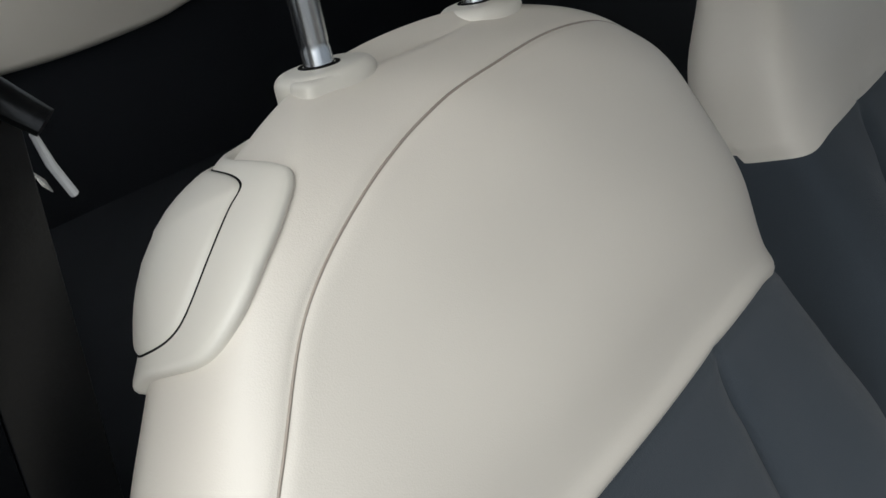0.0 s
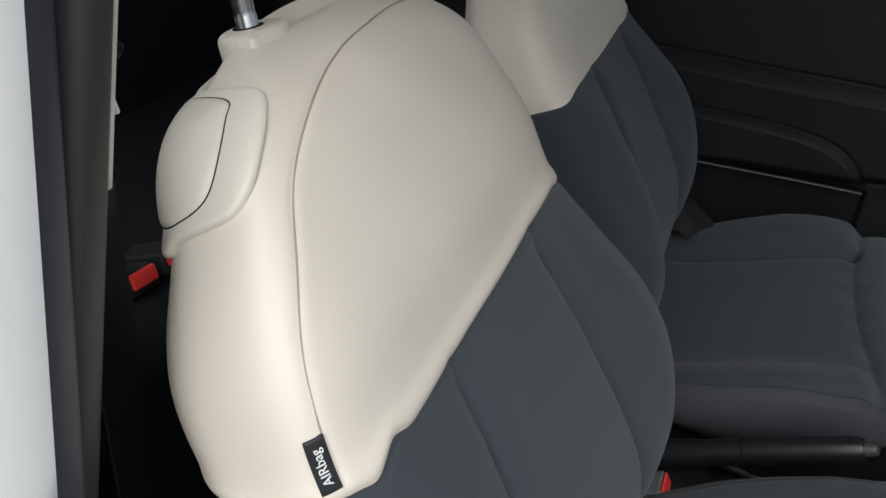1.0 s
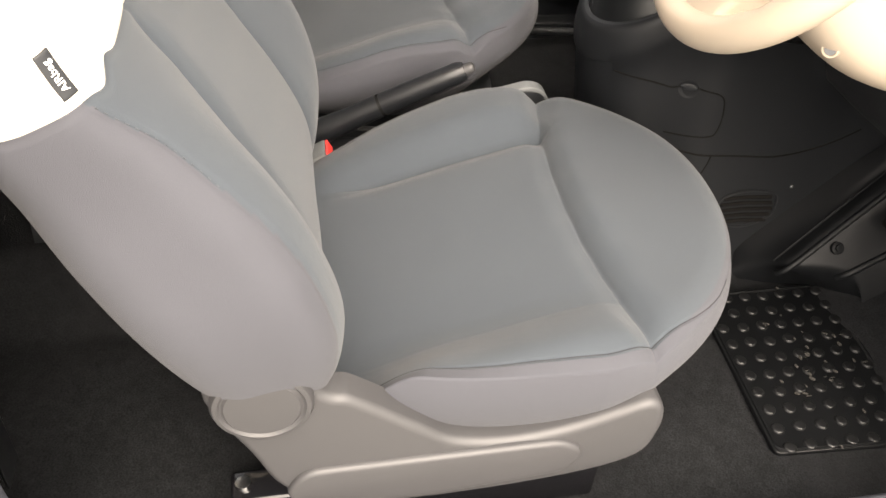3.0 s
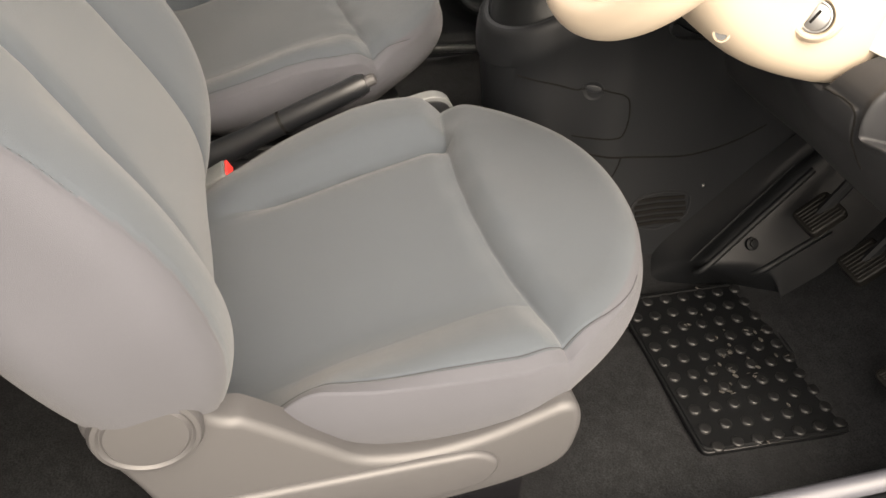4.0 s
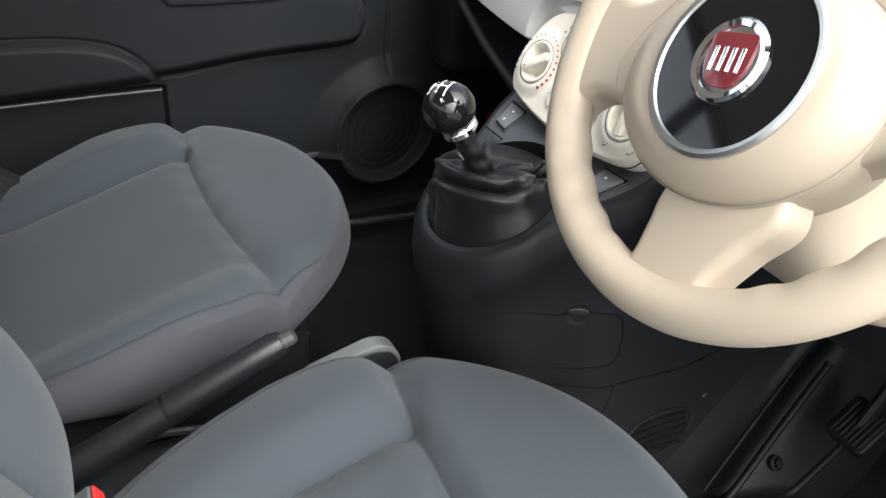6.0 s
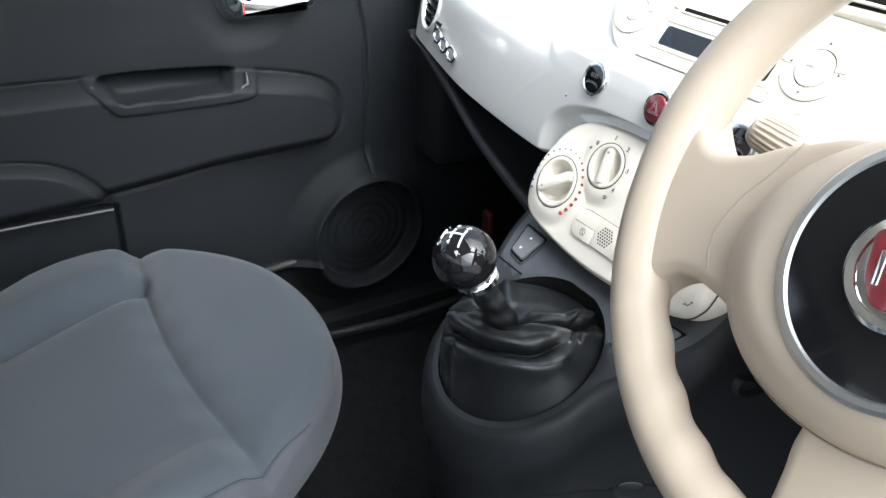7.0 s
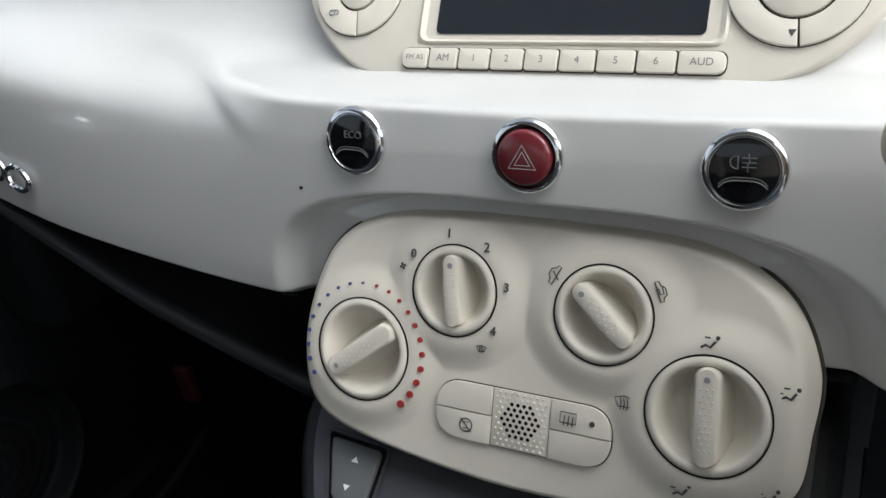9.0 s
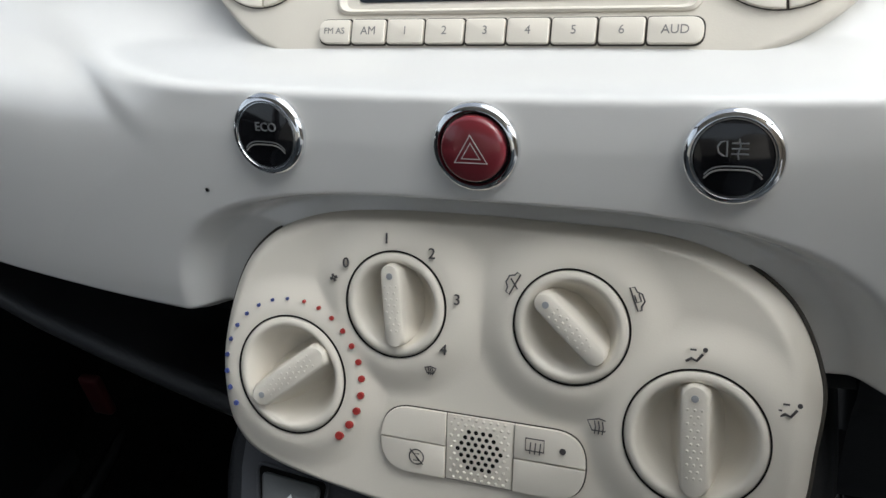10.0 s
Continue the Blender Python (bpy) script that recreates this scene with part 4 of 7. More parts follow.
# round air vents
for sx in (-1, 1):
    vx, vz = sx * 0.505, 0.706
    VF = Matrix.Translation((vx, float(face_y(vx, vz)) + 0.0005, vz)) @ Matrix.Rotation(math.atan(2 * 0.27 * vx), 4, "Z") @ inplane(0, 0, 0, 14)
    vent = thing("air_vent", "round dark air vent with a pale ring in the white fascia", "air vent", "dashboard vents")
    part("ring", lathe([(0.040, -0.010), (0.0405, -0.001), (0.0385, 0.0030), (0.0355, 0.0034), (0.0335, 0.0010), (0.0330, -0.014)], VF, 52), WHITE_GLOSS, vent, "white ring")
    part("inner_ring", lathe([(0.0332, -0.012), (0.0332, 0.0004), (0.0312, 0.0010), (0.0300, -0.002), (0.0300, -0.012)], VF, 52), CHROME, vent, "chrome ring")
    part("backing", slab(oval(0, 0, 0.0335, 0.0335), -0.016, -0.010, VF), GAP, vent)
    for k in range(6):
        zz = -0.025 + 0.010 * k
        hw = 0.031 * math.sqrt(max(0.05, 1 - (zz / 0.032) ** 2))
        part("vane", slab(rounded([(-hw, -0.0010), (hw, -0.0010), (hw, 0.0010), (-hw, 0.0010)], 0.0005, 2), -0.008, 0.0, VF @ Matrix.Translation((0, zz, 0.0)) @ Matrix.Rotation(radians(25), 4, "X")), BLACK_PLASTIC, vent)
    part("vane_bar", slab(rounded([(-0.002, -0.030), (0.002, -0.030), (0.002, 0.030), (-0.002, 0.030)], 0.001, 2), -0.010, -0.004, VF), BLACK_PLASTIC, vent)

# chrome emblem on the passenger's side, as plain linked rings
emblem = thing("dash_emblem", "chrome emblem of linked rings on the white fascia", "emblem")


def on_face(x, z, lift=0.003):
    return Vector((x, float(face_y(x, z)) - lift, z))


for k, (ex, ez) in enumerate([(-0.451, 0.6765), (-0.424, 0.6715), (-0.392, 0.6690)]):
    ring = [on_face(ex + 0.0140 * math.cos(a), ez + 0.0082 * math.sin(a)) for a in np.linspace(0, 2 * math.pi, 28, endpoint=False)]
    part("ring", tube(ring, 0.0022, 8, True, up=(0, 1, 0)), CHROME, emblem)
part("bar", tube([on_face(-0.461, 0.6905), on_face(-0.437, 0.6915)], 0.0026, 8, up=(0, 1, 0)), CHROME, emblem)
part("bar", tube([on_face(-0.461, 0.6905), on_face(-0.462, 0.6800)], 0.0026, 8, up=(0, 1, 0)), CHROME, emblem)


# three round push buttons
def icon_line(name, pts, r, m, material, parent, closed=False):
    """A thin raised line drawn in a panel's frame."""
    return part(name, tube([(a, b, 0) for a, b in pts], r, 6, closed, m=m @ Matrix.Diagonal((1, 1, 0.35, 1))), material, parent)


def push_button(x, z, label, face_mat, kind):
    y = float(face_y(x, z))
    tilt = math.degrees(math.atan2(float(face_y(x, z + 0.008) - face_y(x, z - 0.008)), 0.016))
    turn = math.degrees(math.atan2(2 * 0.27 * x, 1.0))
    B = Matrix.Translation((x, y - 0.0004, z)) @ Matrix.Rotation(radians(turn), 4, "Z") @ inplane(0, 0, 0, tilt)
    b = thing("push_button", label, "button", "dashboard push buttons")
    part("bezel", lathe([(0.0125, -0.006), (0.0168, -0.004), (0.0169, 0.0004), (0.0164, 0.0019), (0.0152, 0.0030), (0.0141, 0.0031), (0.0136, 0.0024), (0.0134, -0.003)], B, 64), CHROME, b, "chrome bezel")
    if kind == "hazard":
        part("cap", lathe([(0.0124, -0.006), (0.0124, 0.0038), (0.0119, 0.0052), (0.0108, 0.0059), (0.006, 0.0064), (0.0, 0.0066)], B, 56), face_mat, b)
        part("gap", lathe([(0.0136, -0.004), (0.0136, 0.0008), (0.0122, 0.0008)], B, 48), GLOSS_BLACK, b)
    else:
        part("cap", lathe([(0.0133, -0.006), (0.0133, 0.0022), (0.0127, 0.0029), (0.009, 0.0034), (0.0, 0.0037)], B, 56), face_mat, b)
        part("cap_edge", lathe([(0.0136, 0.0020), (0.0135, 0.0027), (0.0131, 0.0028), (0.0130, 0.0022)], B, 56), STEEL, b)
    top = B @ Matrix.Translation((0, 0, 0.0067 if kind == "hazard" else 0.0040))
    if kind == "hazard":
        for r in (0.0072, 0.0041):
            icon_line("mark", [(r * math.sin(a), r * math.cos(a) * 0.95 - 0.001) for a in (0, 2 * math.pi / 3, 4 * math.pi / 3)], 0.00034, top @ Matrix.Translation((0, 0, 0 if r > 0.006 else -0.0001)), SIGN_MARK, b, True)
    else:
        for y0, rr_, mm in ((-0.0036, 0.00030, KEY_MARK), (-0.0024, 0.00024, DIM_MARK)):
            icon_line("ridge", [(x_, y0 - 0.0030 * (abs(x_) / 0.0092) ** 4) for x_ in np.linspace(-0.0092, 0.0092, 15)], rr_, top, mm, b)
        if kind == "eco":
            lettering("ECO", 0.0050, top @ Matrix.Translation((0.001, 0.0035, 0)), DIM_MARK, b)
        else:
            icon_line("mark", [(-0.0022, 0.0062), (-0.0042, 0.0058), (-0.0052, 0.0042), (-0.0048, 0.0022), (-0.0034, 0.0012), (-0.0022, 0.0010)], 0.0003, top, DIM_MARK, b, True)
            for k in range(3):
                icon_line("mark", [(-0.0008, 0.0018 + 0.0018 * k), (0.0046, 0.0018 + 0.0018 * k)], 0.00028, top, DIM_MARK, b)
            icon_line("mark", [(0.0016, 0.0000), (0.0012, 0.002), (0.0020, 0.0042), (0.0016, 0.0070)], 0.00028, top, DIM_MARK, b)
    return b


push_button(-0.0875, 0.7292, "gloss black round button with chrome bezel marked ECO", GLOSS_BLACK, "eco")
push_button(0.0014, 0.7287, "dark red round hazard button with chrome bezel", RED_GLOSS, "hazard")
push_button(0.0912, 0.7282, "gloss black round fog lamp button with chrome bezel", GLOSS_BLACK, "fog")

# ---- heater panel ----
heater = thing("heater_panel", "cream plastic heater control panel with four rotary dials", "control panel")
TOPH, SWELL = 0.004, 0.0038


def build_heater_body():
    """The cream plate, swelling up round each dial."""
    out = np.array(panel_outline())
    c = np.array([0.0, 0.014])
    rr = np.concatenate([np.linspace(0, 0.93, 150), np.linspace(0.94, 1.0, 16)])
    P = np.zeros((len(rr), len(out), 3))
    for i, r in enumerate(rr):
        p = c + (out - c) * r
        h = np.zeros(len(out))
        well = np.zeros(len(out))
        for dx, dq, rad in DIALS:
            d = np.hypot(p[:, 0] - dx, p[:, 1] - dq)
            h += smooth(rad + 0.019, rad + 0.002, d) ** 4
            well = np.maximum(well, 0.03 * smooth(rad - 0.0015, rad - 0.005, d))
        h = TOPH + SWELL * h**0.25 - well
        h -= 0.008 * np.clip((r - 0.93) / 0.07, 0, 1) ** 2
        P[i] = np.c_[p, h]
    skirt = P[-1:].copy()
    skirt[..., 2] = -0.045
    skirt[..., :2] = c + (skirt[..., :2] - c) * 0.99
    P = np.concatenate([P, skirt], 0)
    m = np.array(PANEL)
    Q = P @ m[:3, :3].T + m[:3, 3]
    return sheet("plate", Q, CREAM_PLASTIC, heater, wrap=True, sharp=60)


DIALS = [(-0.0857, 0.0033, 0.0263), (-0.0371, 0.0397, 0.0222), (0.0357, 0.0387, 0.0226), (0.0838, 0.0024, 0.0264)]
build_heater_body()
part("joint", tube([(a, c, -0.0062) for a, c in panel_outline(0.0008)], 0.0008, 6, True, m=PANEL), JOINT, heater, "dark joint round the panel")


def dial(dx, dq, rad, turn, label):
    """A rotary dial: a dished disc with a raised, dimpled finger bar."""
    D = PANEL @ Matrix.Translation((dx, dq, TOPH + SWELL))
    d = thing("rotary_dial", label, "dial", "heater dials")
    part("gap", lathe([(rad + 0.0002, -0.004), (rad + 0.0002, 0.0004), (rad - 0.0005, 0.0004), (rad - 0.0005, -0.004)], D, 72), GAP, d)
    k = rad / 0.0275
    part("disc", lathe([(rad - 0.0006, -0.004), (rad - 0.0008, 0.0003), (rad - 0.0013, 0.0009), (rad - 0.0030, 0.0013), (rad - 0.0042, 0.0010), (rad - 0.0050, 0.0001), (rad - 0.0064, -0.0035), (rad - 0.0085, -0.0082), (rad - 0.0115, -0.0112), (0.006, -0.0125), (0.0, -0.0125)], D, 72), CREAM_PLASTIC, d)
    H = D @ Matrix.Rotation(radians(turn), 4, "Z")
    L = rad - 0.0052
    w = 0.0053 * k
    bar = thing_bar(L, w)
    bar.transform(H)
    b = part("finger_bar", bar, CREAM_PLASTIC, d)
    part("pointer", lathe([(0.0, 0.0), (0.00135, 0.0), (0.00135, 0.0003), (0, 0.0004)], H @ Matrix.Translation((0, L - 0.0048, 0.0036)), 16), GREY_MARK, b)
    dots = bmesh.new()
    n = int((2 * L - 0.012) / 0.0026)
    for i in range(n):
        for j in (-1, 1) if i % 2 else (-2, 0, 2):
            bmesh.ops.create_icosphere(dots, subdivisions=2, radius=0.00062, matrix=Matrix.Translation((j * 0.00125, L - 0.009 - i * 0.0026, 0.0035)) @ Matrix.Diagonal((1, 1, 0.45, 1)))
    dots.transform(H)
    tagged(part("dimpling", dots, CREAM_PLASTIC, b), kind="stuff")
    return d


def thing_bar(L, w):
    """The finger bar's body: flat topped, round ended, flared into the dish."""
    bm = bmesh.new()
    prof = [(2.1, -0.0128), (1.55, -0.0098), (1.24, -0.0050), (1.10, 0.0004), (1.04, 0.0022), (0.94, 0.0032), (0.80, 0.0036)]
    loops = []
    n = 40
    for k, h in prof:
        lo = []
        for i in range(n):
            a = 2 * math.pi * i / n
            c, s = math.cos(a), math.sin(a)
            r = w * (1 + (k - 1) * (0.45 if abs(s) > 0.7 else 1.0))
            lo.append(bm.verts.new((w * k * c, math.copysign(L - w, s) * (1.0 if abs(s) > 0.05 else 0.0) + r * s, h)))
        loops.append(lo)
    for a, b in zip(loops, loops[1:]):
        for i in range(n):
            j = (i + 1) % n
            bm.faces.new((a[i], a[j], b[j], b[i]))
    bm.faces.new(loops[-1])
    return bm


dial(*DIALS[0], 128, "cream temperature dial with a dimpled finger bar")
dial(*DIALS[1], 6, "cream fan speed dial with a dimpled finger bar")
dial(*DIALS[2], 48, "cream air recirculation dial with a dimpled finger bar")
dial(*DIALS[3], 3, "cream air distribution dial with a dimpled finger bar")


def spot(dx, dq, r, mat, name="scale_dot"):
    return part(name, lathe([(0, 0.0002), (r * 0.9, 0.0002), (r, -0.001)], mark_frame(dx, dq), 14), mat, heater)


def mark_frame(dx, dq):
    h = SWELL * sum(float(smooth(rad + 0.019, rad + 0.002, np.array(math.hypot(dx - cx, dq - cq)))) ** 4 for cx, cq, rad in DIALS) ** 0.25
    return PANEL @ Matrix.Translation((dx, dq, TOPH + 0.0007 + h))


for k in range(10):
    a = radians(94 + 13.0 * k)
    r = 0.0335
    spot(DIALS[0][0] + r * math.cos(a), DIALS[0][1] + r * math.sin(a), 0.0007 + 0.00007 * k, BLUE_MARK)
for k in range(11):
    a = radians(80 - 12.6 * k)
    r = 0.0335
    spot(DIALS[0][0] + r * math.cos(a), DIALS[0][1] + r * math.sin(a), 0.0008 + 0.00012 * k, RED_MARK)
for txt, ang in (("0", 146), ("1", 99), ("2", 55), ("3", 10), ("4", -37)):
    a, r = radians(ang), 0.0272
    lettering(txt, 0.0062, mark_frame(DIALS[1][0] + r * math.cos(a), DIALS[1][1] + r * math.sin(a)) @ Matrix.Translation((0, 0, 0.0001)), DARK_MARK, heater)


def demist(dx, dq, s, bars=True):
    F = mark_frame(dx, dq)
    icon_line("mark", [(-0.0035 * s, 0.0015 * s), (-0.002 * s, -0.0015 * s), (0.002 * s, -0.0015 * s), (0.0035 * s, 0.0015 * s), (0, 0.0024 * s)], 0.0003, F, DARK_MARK, heater, True)
    for k in (-1, 0, 1):
        icon_line("mark", [(k * 0.0012 * s, -0.0026 * s), (k * 0.0012 * s + 0.0003, -0.0005), (k * 0.0012 * s - 0.0002, 0.0016 * s)], 0.00025, F, DARK_MARK, heater)


demist(DIALS[1][0] + 0.0160, DIALS[1][1] - 0.0258, 0.7)
demist(DIALS[3][0] - 0.0355, DIALS[3][1] - 0.001, 1.25)
F = mark_frame(DIALS[1][0] - 0.0285, DIALS[1][1] + 0.0085)
for k in range(4):
    a = k * math.pi / 2 + 0.4
    icon_line("mark", [(0.0003 * math.cos(a), 0.0003 * math.sin(a)), (0.0017 * math.cos(a), 0.0017 * math.sin(a))], 0.0006, F, DARK_MARK, heater)


def car_icon(dx, dq, tilt, cross):
    F = mark_frame(dx, dq) @ Matrix.Rotation(radians(tilt), 4, "Z") @ Matrix.Scale(0.85, 4)
    pts = [(-0.0055, -0.0014), (-0.0050, 0.0006), (-0.0028, 0.0010), (-0.0012, 0.0028), (0.0022, 0.0028), (0.0038, 0.0008), (0.0054, 0.0004), (0.0054, -0.0014)]
    icon_line("mark", pts, 0.00036, F, DARK_MARK, heater, True)
    if cross:
        icon_line("mark", [(-0.0012, -0.0034), (0.0014, 0.0016)], 0.00036, F, DARK_MARK, heater)
    else:
        icon_line("mark", [(-0.0018, -0.0006), (0.0016, -0.0006), (0.0016, 0.0014), (-0.0018, 0.0014)], 0.00034, F, DARK_MARK, heater)


car_icon(DIALS[2][0] - 0.0236, DIALS[2][1] + 0.0150, 62, True)
car_icon(DIALS[2][0] + 0.0240, DIALS[2][1] + 0.0138, -68, False)


def sitter(dx, dq, arrows):
    """A seat-shaped airflow sign with arrows."""
    F = mark_frame(dx, dq) @ Matrix.Scale(0.8, 4)
    icon_line("mark", [(-0.0042, -0.0026), (-0.0018, -0.0010), (0.0006, -0.0020), (0.0030, 0.0014)], 0.00065, F, DARK_MARK, heater)
    part("mark", lathe([(0, 0.0004), (0.0011, 0.0003), (0.0011, -0.0004)], F @ Matrix.Translation((0.0040, 0.0034, 0)), 12), DARK_MARK, heater)
    for ax, ay in arrows:
        icon_line("mark", [(ax - 0.0018, ay), (ax + 0.0010, ay)], 0.00045, F, DARK_MARK, heater)


sitter(DIALS[3][0] - 0.002, DIALS[3][1] + 0.0312, [(-0.0008, 0.0030)])
sitter(DIALS[3][0] + 0.0310, DIALS[3][1] + 0.0150, [(-0.0012, 0.0034), (-0.0042, 0.0004)])
sitter(DIALS[3][0] + 0.0275, DIALS[3][1] - 0.0290, [(-0.0040, 0.0008)])
sitter(DIALS[3][0] - 0.0075, DIALS[3][1] - 0.0345, [(-0.0040, 0.0012)])

# switch bank under the dials
bank = thing("switch_bank", "cream four-button switch bank with a perforated centre", "switches")
BF = PANEL @ Matrix.Translation((0.0003, -0.0178, TOPH))
pill = rounded([(-0.044, -0.0145), (0.044, -0.0145), (0.044, 0.0145), (-0.044, 0.0145)], 0.0142, 10)
part("gap", slab(pill, -0.003, 0.0004, BF), JOINT, bank)


def cut(outline, x0, x1, y0, y1):
    """The part of a convex outline within a rectangle."""
    pts = [Vector(p) for p in outline]
    for ax, lim, sgn in ((0, x0, 1), (0, x1, -1), (1, y0, 1), (1, y1, -1)):
        out = []
        for i, p in enumerate(pts):
            q = pts[(i + 1) % len(pts)]
            ip, iq = sgn * (p[ax] - lim) >= 0, sgn * (q[ax] - lim) >= 0
            if ip:
                out.append(p)
            if ip != iq:
                out.append(p + (q - p) * ((lim - p[ax]) / (q[ax] - p[ax])))
        pts = out
    clean = []
    for p in pts:
        if not clean or (p - clean[-1]).length > 1e-5:
            clean.append(p)
    return [(p.x, p.y) for p in clean]


inner = rounded([(-0.0435, -0.0140), (0.0435, -0.0140), (0.0435, 0.0140), (-0.0435, 0.0140)], 0.0138, 10)
for nm, r in (("key", (-0.05, -0.0147, 0.0003, 0.05)), ("key", (-0.05, -0.0147, -0.05, -0.0003)), ("key", (0.0147, 0.05, 0.0003, 0.05)), ("key", (0.0147, 0.05, -0.05, -0.0003))):
    part(nm, slab(cut(inner, *r), -0.003, 0.0020, BF, 0.0003), CREAM_PLASTIC, bank)
grille = part("grille", slab(cut(inner, -0.0142, 0.0142, -0.05, 0.05), -0.003, 0.0014, BF, 0.0005), CREAM_PLASTIC, bank)
holes, bumps = bmesh.new(), bmesh.new()
for i in range(-5, 6):
    for j in range(-4, 5):
        hx, hy = (j + (0.5 if i % 2 else 0)) * 0.00305, i * 0.00255
        if abs(hx) > 0.0125 or abs(hy) > 0.0128:
            continue
        if math.hypot(hx, hy) < 0.0098:
            bmesh.ops.create_circle(holes, cap_ends=True, segments=10, radius=0.00095, matrix=Matrix.Translation((hx, hy, 0.00155)))
        else:
            bmesh.ops.create_icosphere(bumps, subdivisions=1, radius=0.00085, matrix=Matrix.Translation((hx, hy, 0.0012)))
holes.transform(BF)
bumps.transform(BF)
tagged(part("perforation", holes, GAP, grille), kind="stuff")
tagged(part("stud_field", bumps, CREAM_PLASTIC, grille), kind="stuff")
KF = BF @ Matrix.Translation((0, 0, 0.0024))
icon_line("mark", [(0.0195, 0.0045), (0.0270, 0.0045), (0.0270, 0.0095), (0.0195, 0.0095)], 0.00028, KF, DARK_MARK, bank, True)
for k in range(3):
    icon_line("mark", [(0.0213 + 0.002 * k, 0.0032), (0.0216 + 0.002 * k, 0.0080)], 0.00025, KF, DARK_MARK, bank)
part("lamp", lathe([(0, 0.0003), (0.0013, 0.0003), (0.0013, 0)], KF @ Matrix.Translation((0.0345, 0.0062, -0.0003)), 14), DARK_MARK, bank)
icon_line("mark", [(-0.0270 + 0.0032 * math.cos(a), -0.0066 + 0.0032 * math.sin(a)) for a in np.linspace(0, 2 * math.pi, 18, endpoint=False)], 0.00028, KF, DARK_MARK, bank, True)
icon_line("mark", [(-0.0300, -0.0036), (-0.0240, -0.0096)], 0.00028, KF, DARK_MARK, bank)
icon_line("mark", [(-0.0258, -0.0052), (-0.0280, -0.0052), (-0.0260, -0.0082), (-0.0284, -0.0082)], 0.00028, KF, DARK_MARK, bank)

# ---- radio ----
radio = thing("car_radio", "cream car radio with a dark display and preset keys", "radio")
rad_out = spline([(a, b, 0) for a, b in [(-0.150, 0.055), (-0.143, 0.040), (-0.129, 0.012), (-0.100, -0.0108), (-0.055, -0.0190), (0.0, -0.0203), (0.055, -0.0190), (0.100, -0.0108), (0.129, 0.012), (0.143, 0.040), (0.150, 0.055), (0.140, 0.074), (0.0, 0.077), (-0.140, 0.074)]], 98, True)
rad_out = [(v.x, v.y) for v in rad_out]
part("gap", slab([(a * 0.998, 0.03 + (b - 0.03) * 0.996) for a, b in rad_out], -0.022, 0.0006, RADIO), GAP, radio)
part("front", slab(rad_out, -0.02, 0.0042, RADIO, 0.0025), CREAM_PLASTIC, radio)
RF = RADIO @ Matrix.Translation((0, 0, 0.0042))
frame_out = rounded([(-0.0690, 0.0030), (0.0760, 0.0030), (0.0760, 0.0320), (-0.0690, 0.0320)], 0.006)
frame_in = rounded([(-0.0597, 0.0078), (0.0672, 0.0078), (0.0672, 0.0270), (-0.0597, 0.0270)], 0.003)
bmf = bmesh.new()
lo = []
for ring, h in ((frame_out, -0.001), (frame_out, 0.0008), ([(0.0035 + (a - 0.0035) * 0.985, 0.0175 + (b - 0.0175) * 0.94) for a, b in frame_out], 0.0014), (frame_in, -0.0030)):
    lo.append([bmf.verts.new((a, b, h)) for a, b in ring])
for a, b in zip(lo, lo[1:]):
    for i in range(len(a)):
        j = (i + 1) % len(a)
        bmf.faces.new((a[i], a[j], b[j], b[i]))
bmf.transform(RF)
part("display_frame", bmf, CREAM_PLASTIC, radio)
part("display", slab(frame_in, -0.004, 0.0004, RF), LCD, radio, "dark switched-off display")
# preset keys
edges = [-0.0762, -0.0612, -0.0455, -0.0290, -0.0122, 0.0045, 0.0218, 0.0395, 0.0570, 0.0775]
for k, txt in enumerate(("FM AS", "AM", "1", "2", "3", "4", "5", "6", "AUD")):
    x0, x1 = edges[k] + 0.0005, edges[k + 1] - 0.0005
    rads = [0.0045 if k == 0 else 0.0014, 0.0045 if k == 8 else 0.0014, 0.0045 if k == 8 else 0.0014, 0.0045 if k == 0 else 0.0014]
    part("gap", slab(rounded([(x0 - 0.0005, -0.0098), (x1 + 0.0005, -0.0098), (x1 + 0.0005, 0.0011), (x0 - 0.0005, 0.0011)], rads), -0.001, 0.0003, RF), JOINT, radio)
    key = part("preset_key", slab(rounded([(x0, -0.0092), (x1, -0.0092), (x1, 0.0005), (x0, 0.0005)], rads), -0.001, 0.0020, RF, 0.0005), CREAM_PLASTIC, radio)
    lettering(txt, 0.0047 if len(txt) < 4 else 0.0036, RF @ Matrix.Translation(((x0 + x1) / 2, -0.0042, 0.00205)), KEY_MARK, key, depth=0.00006)
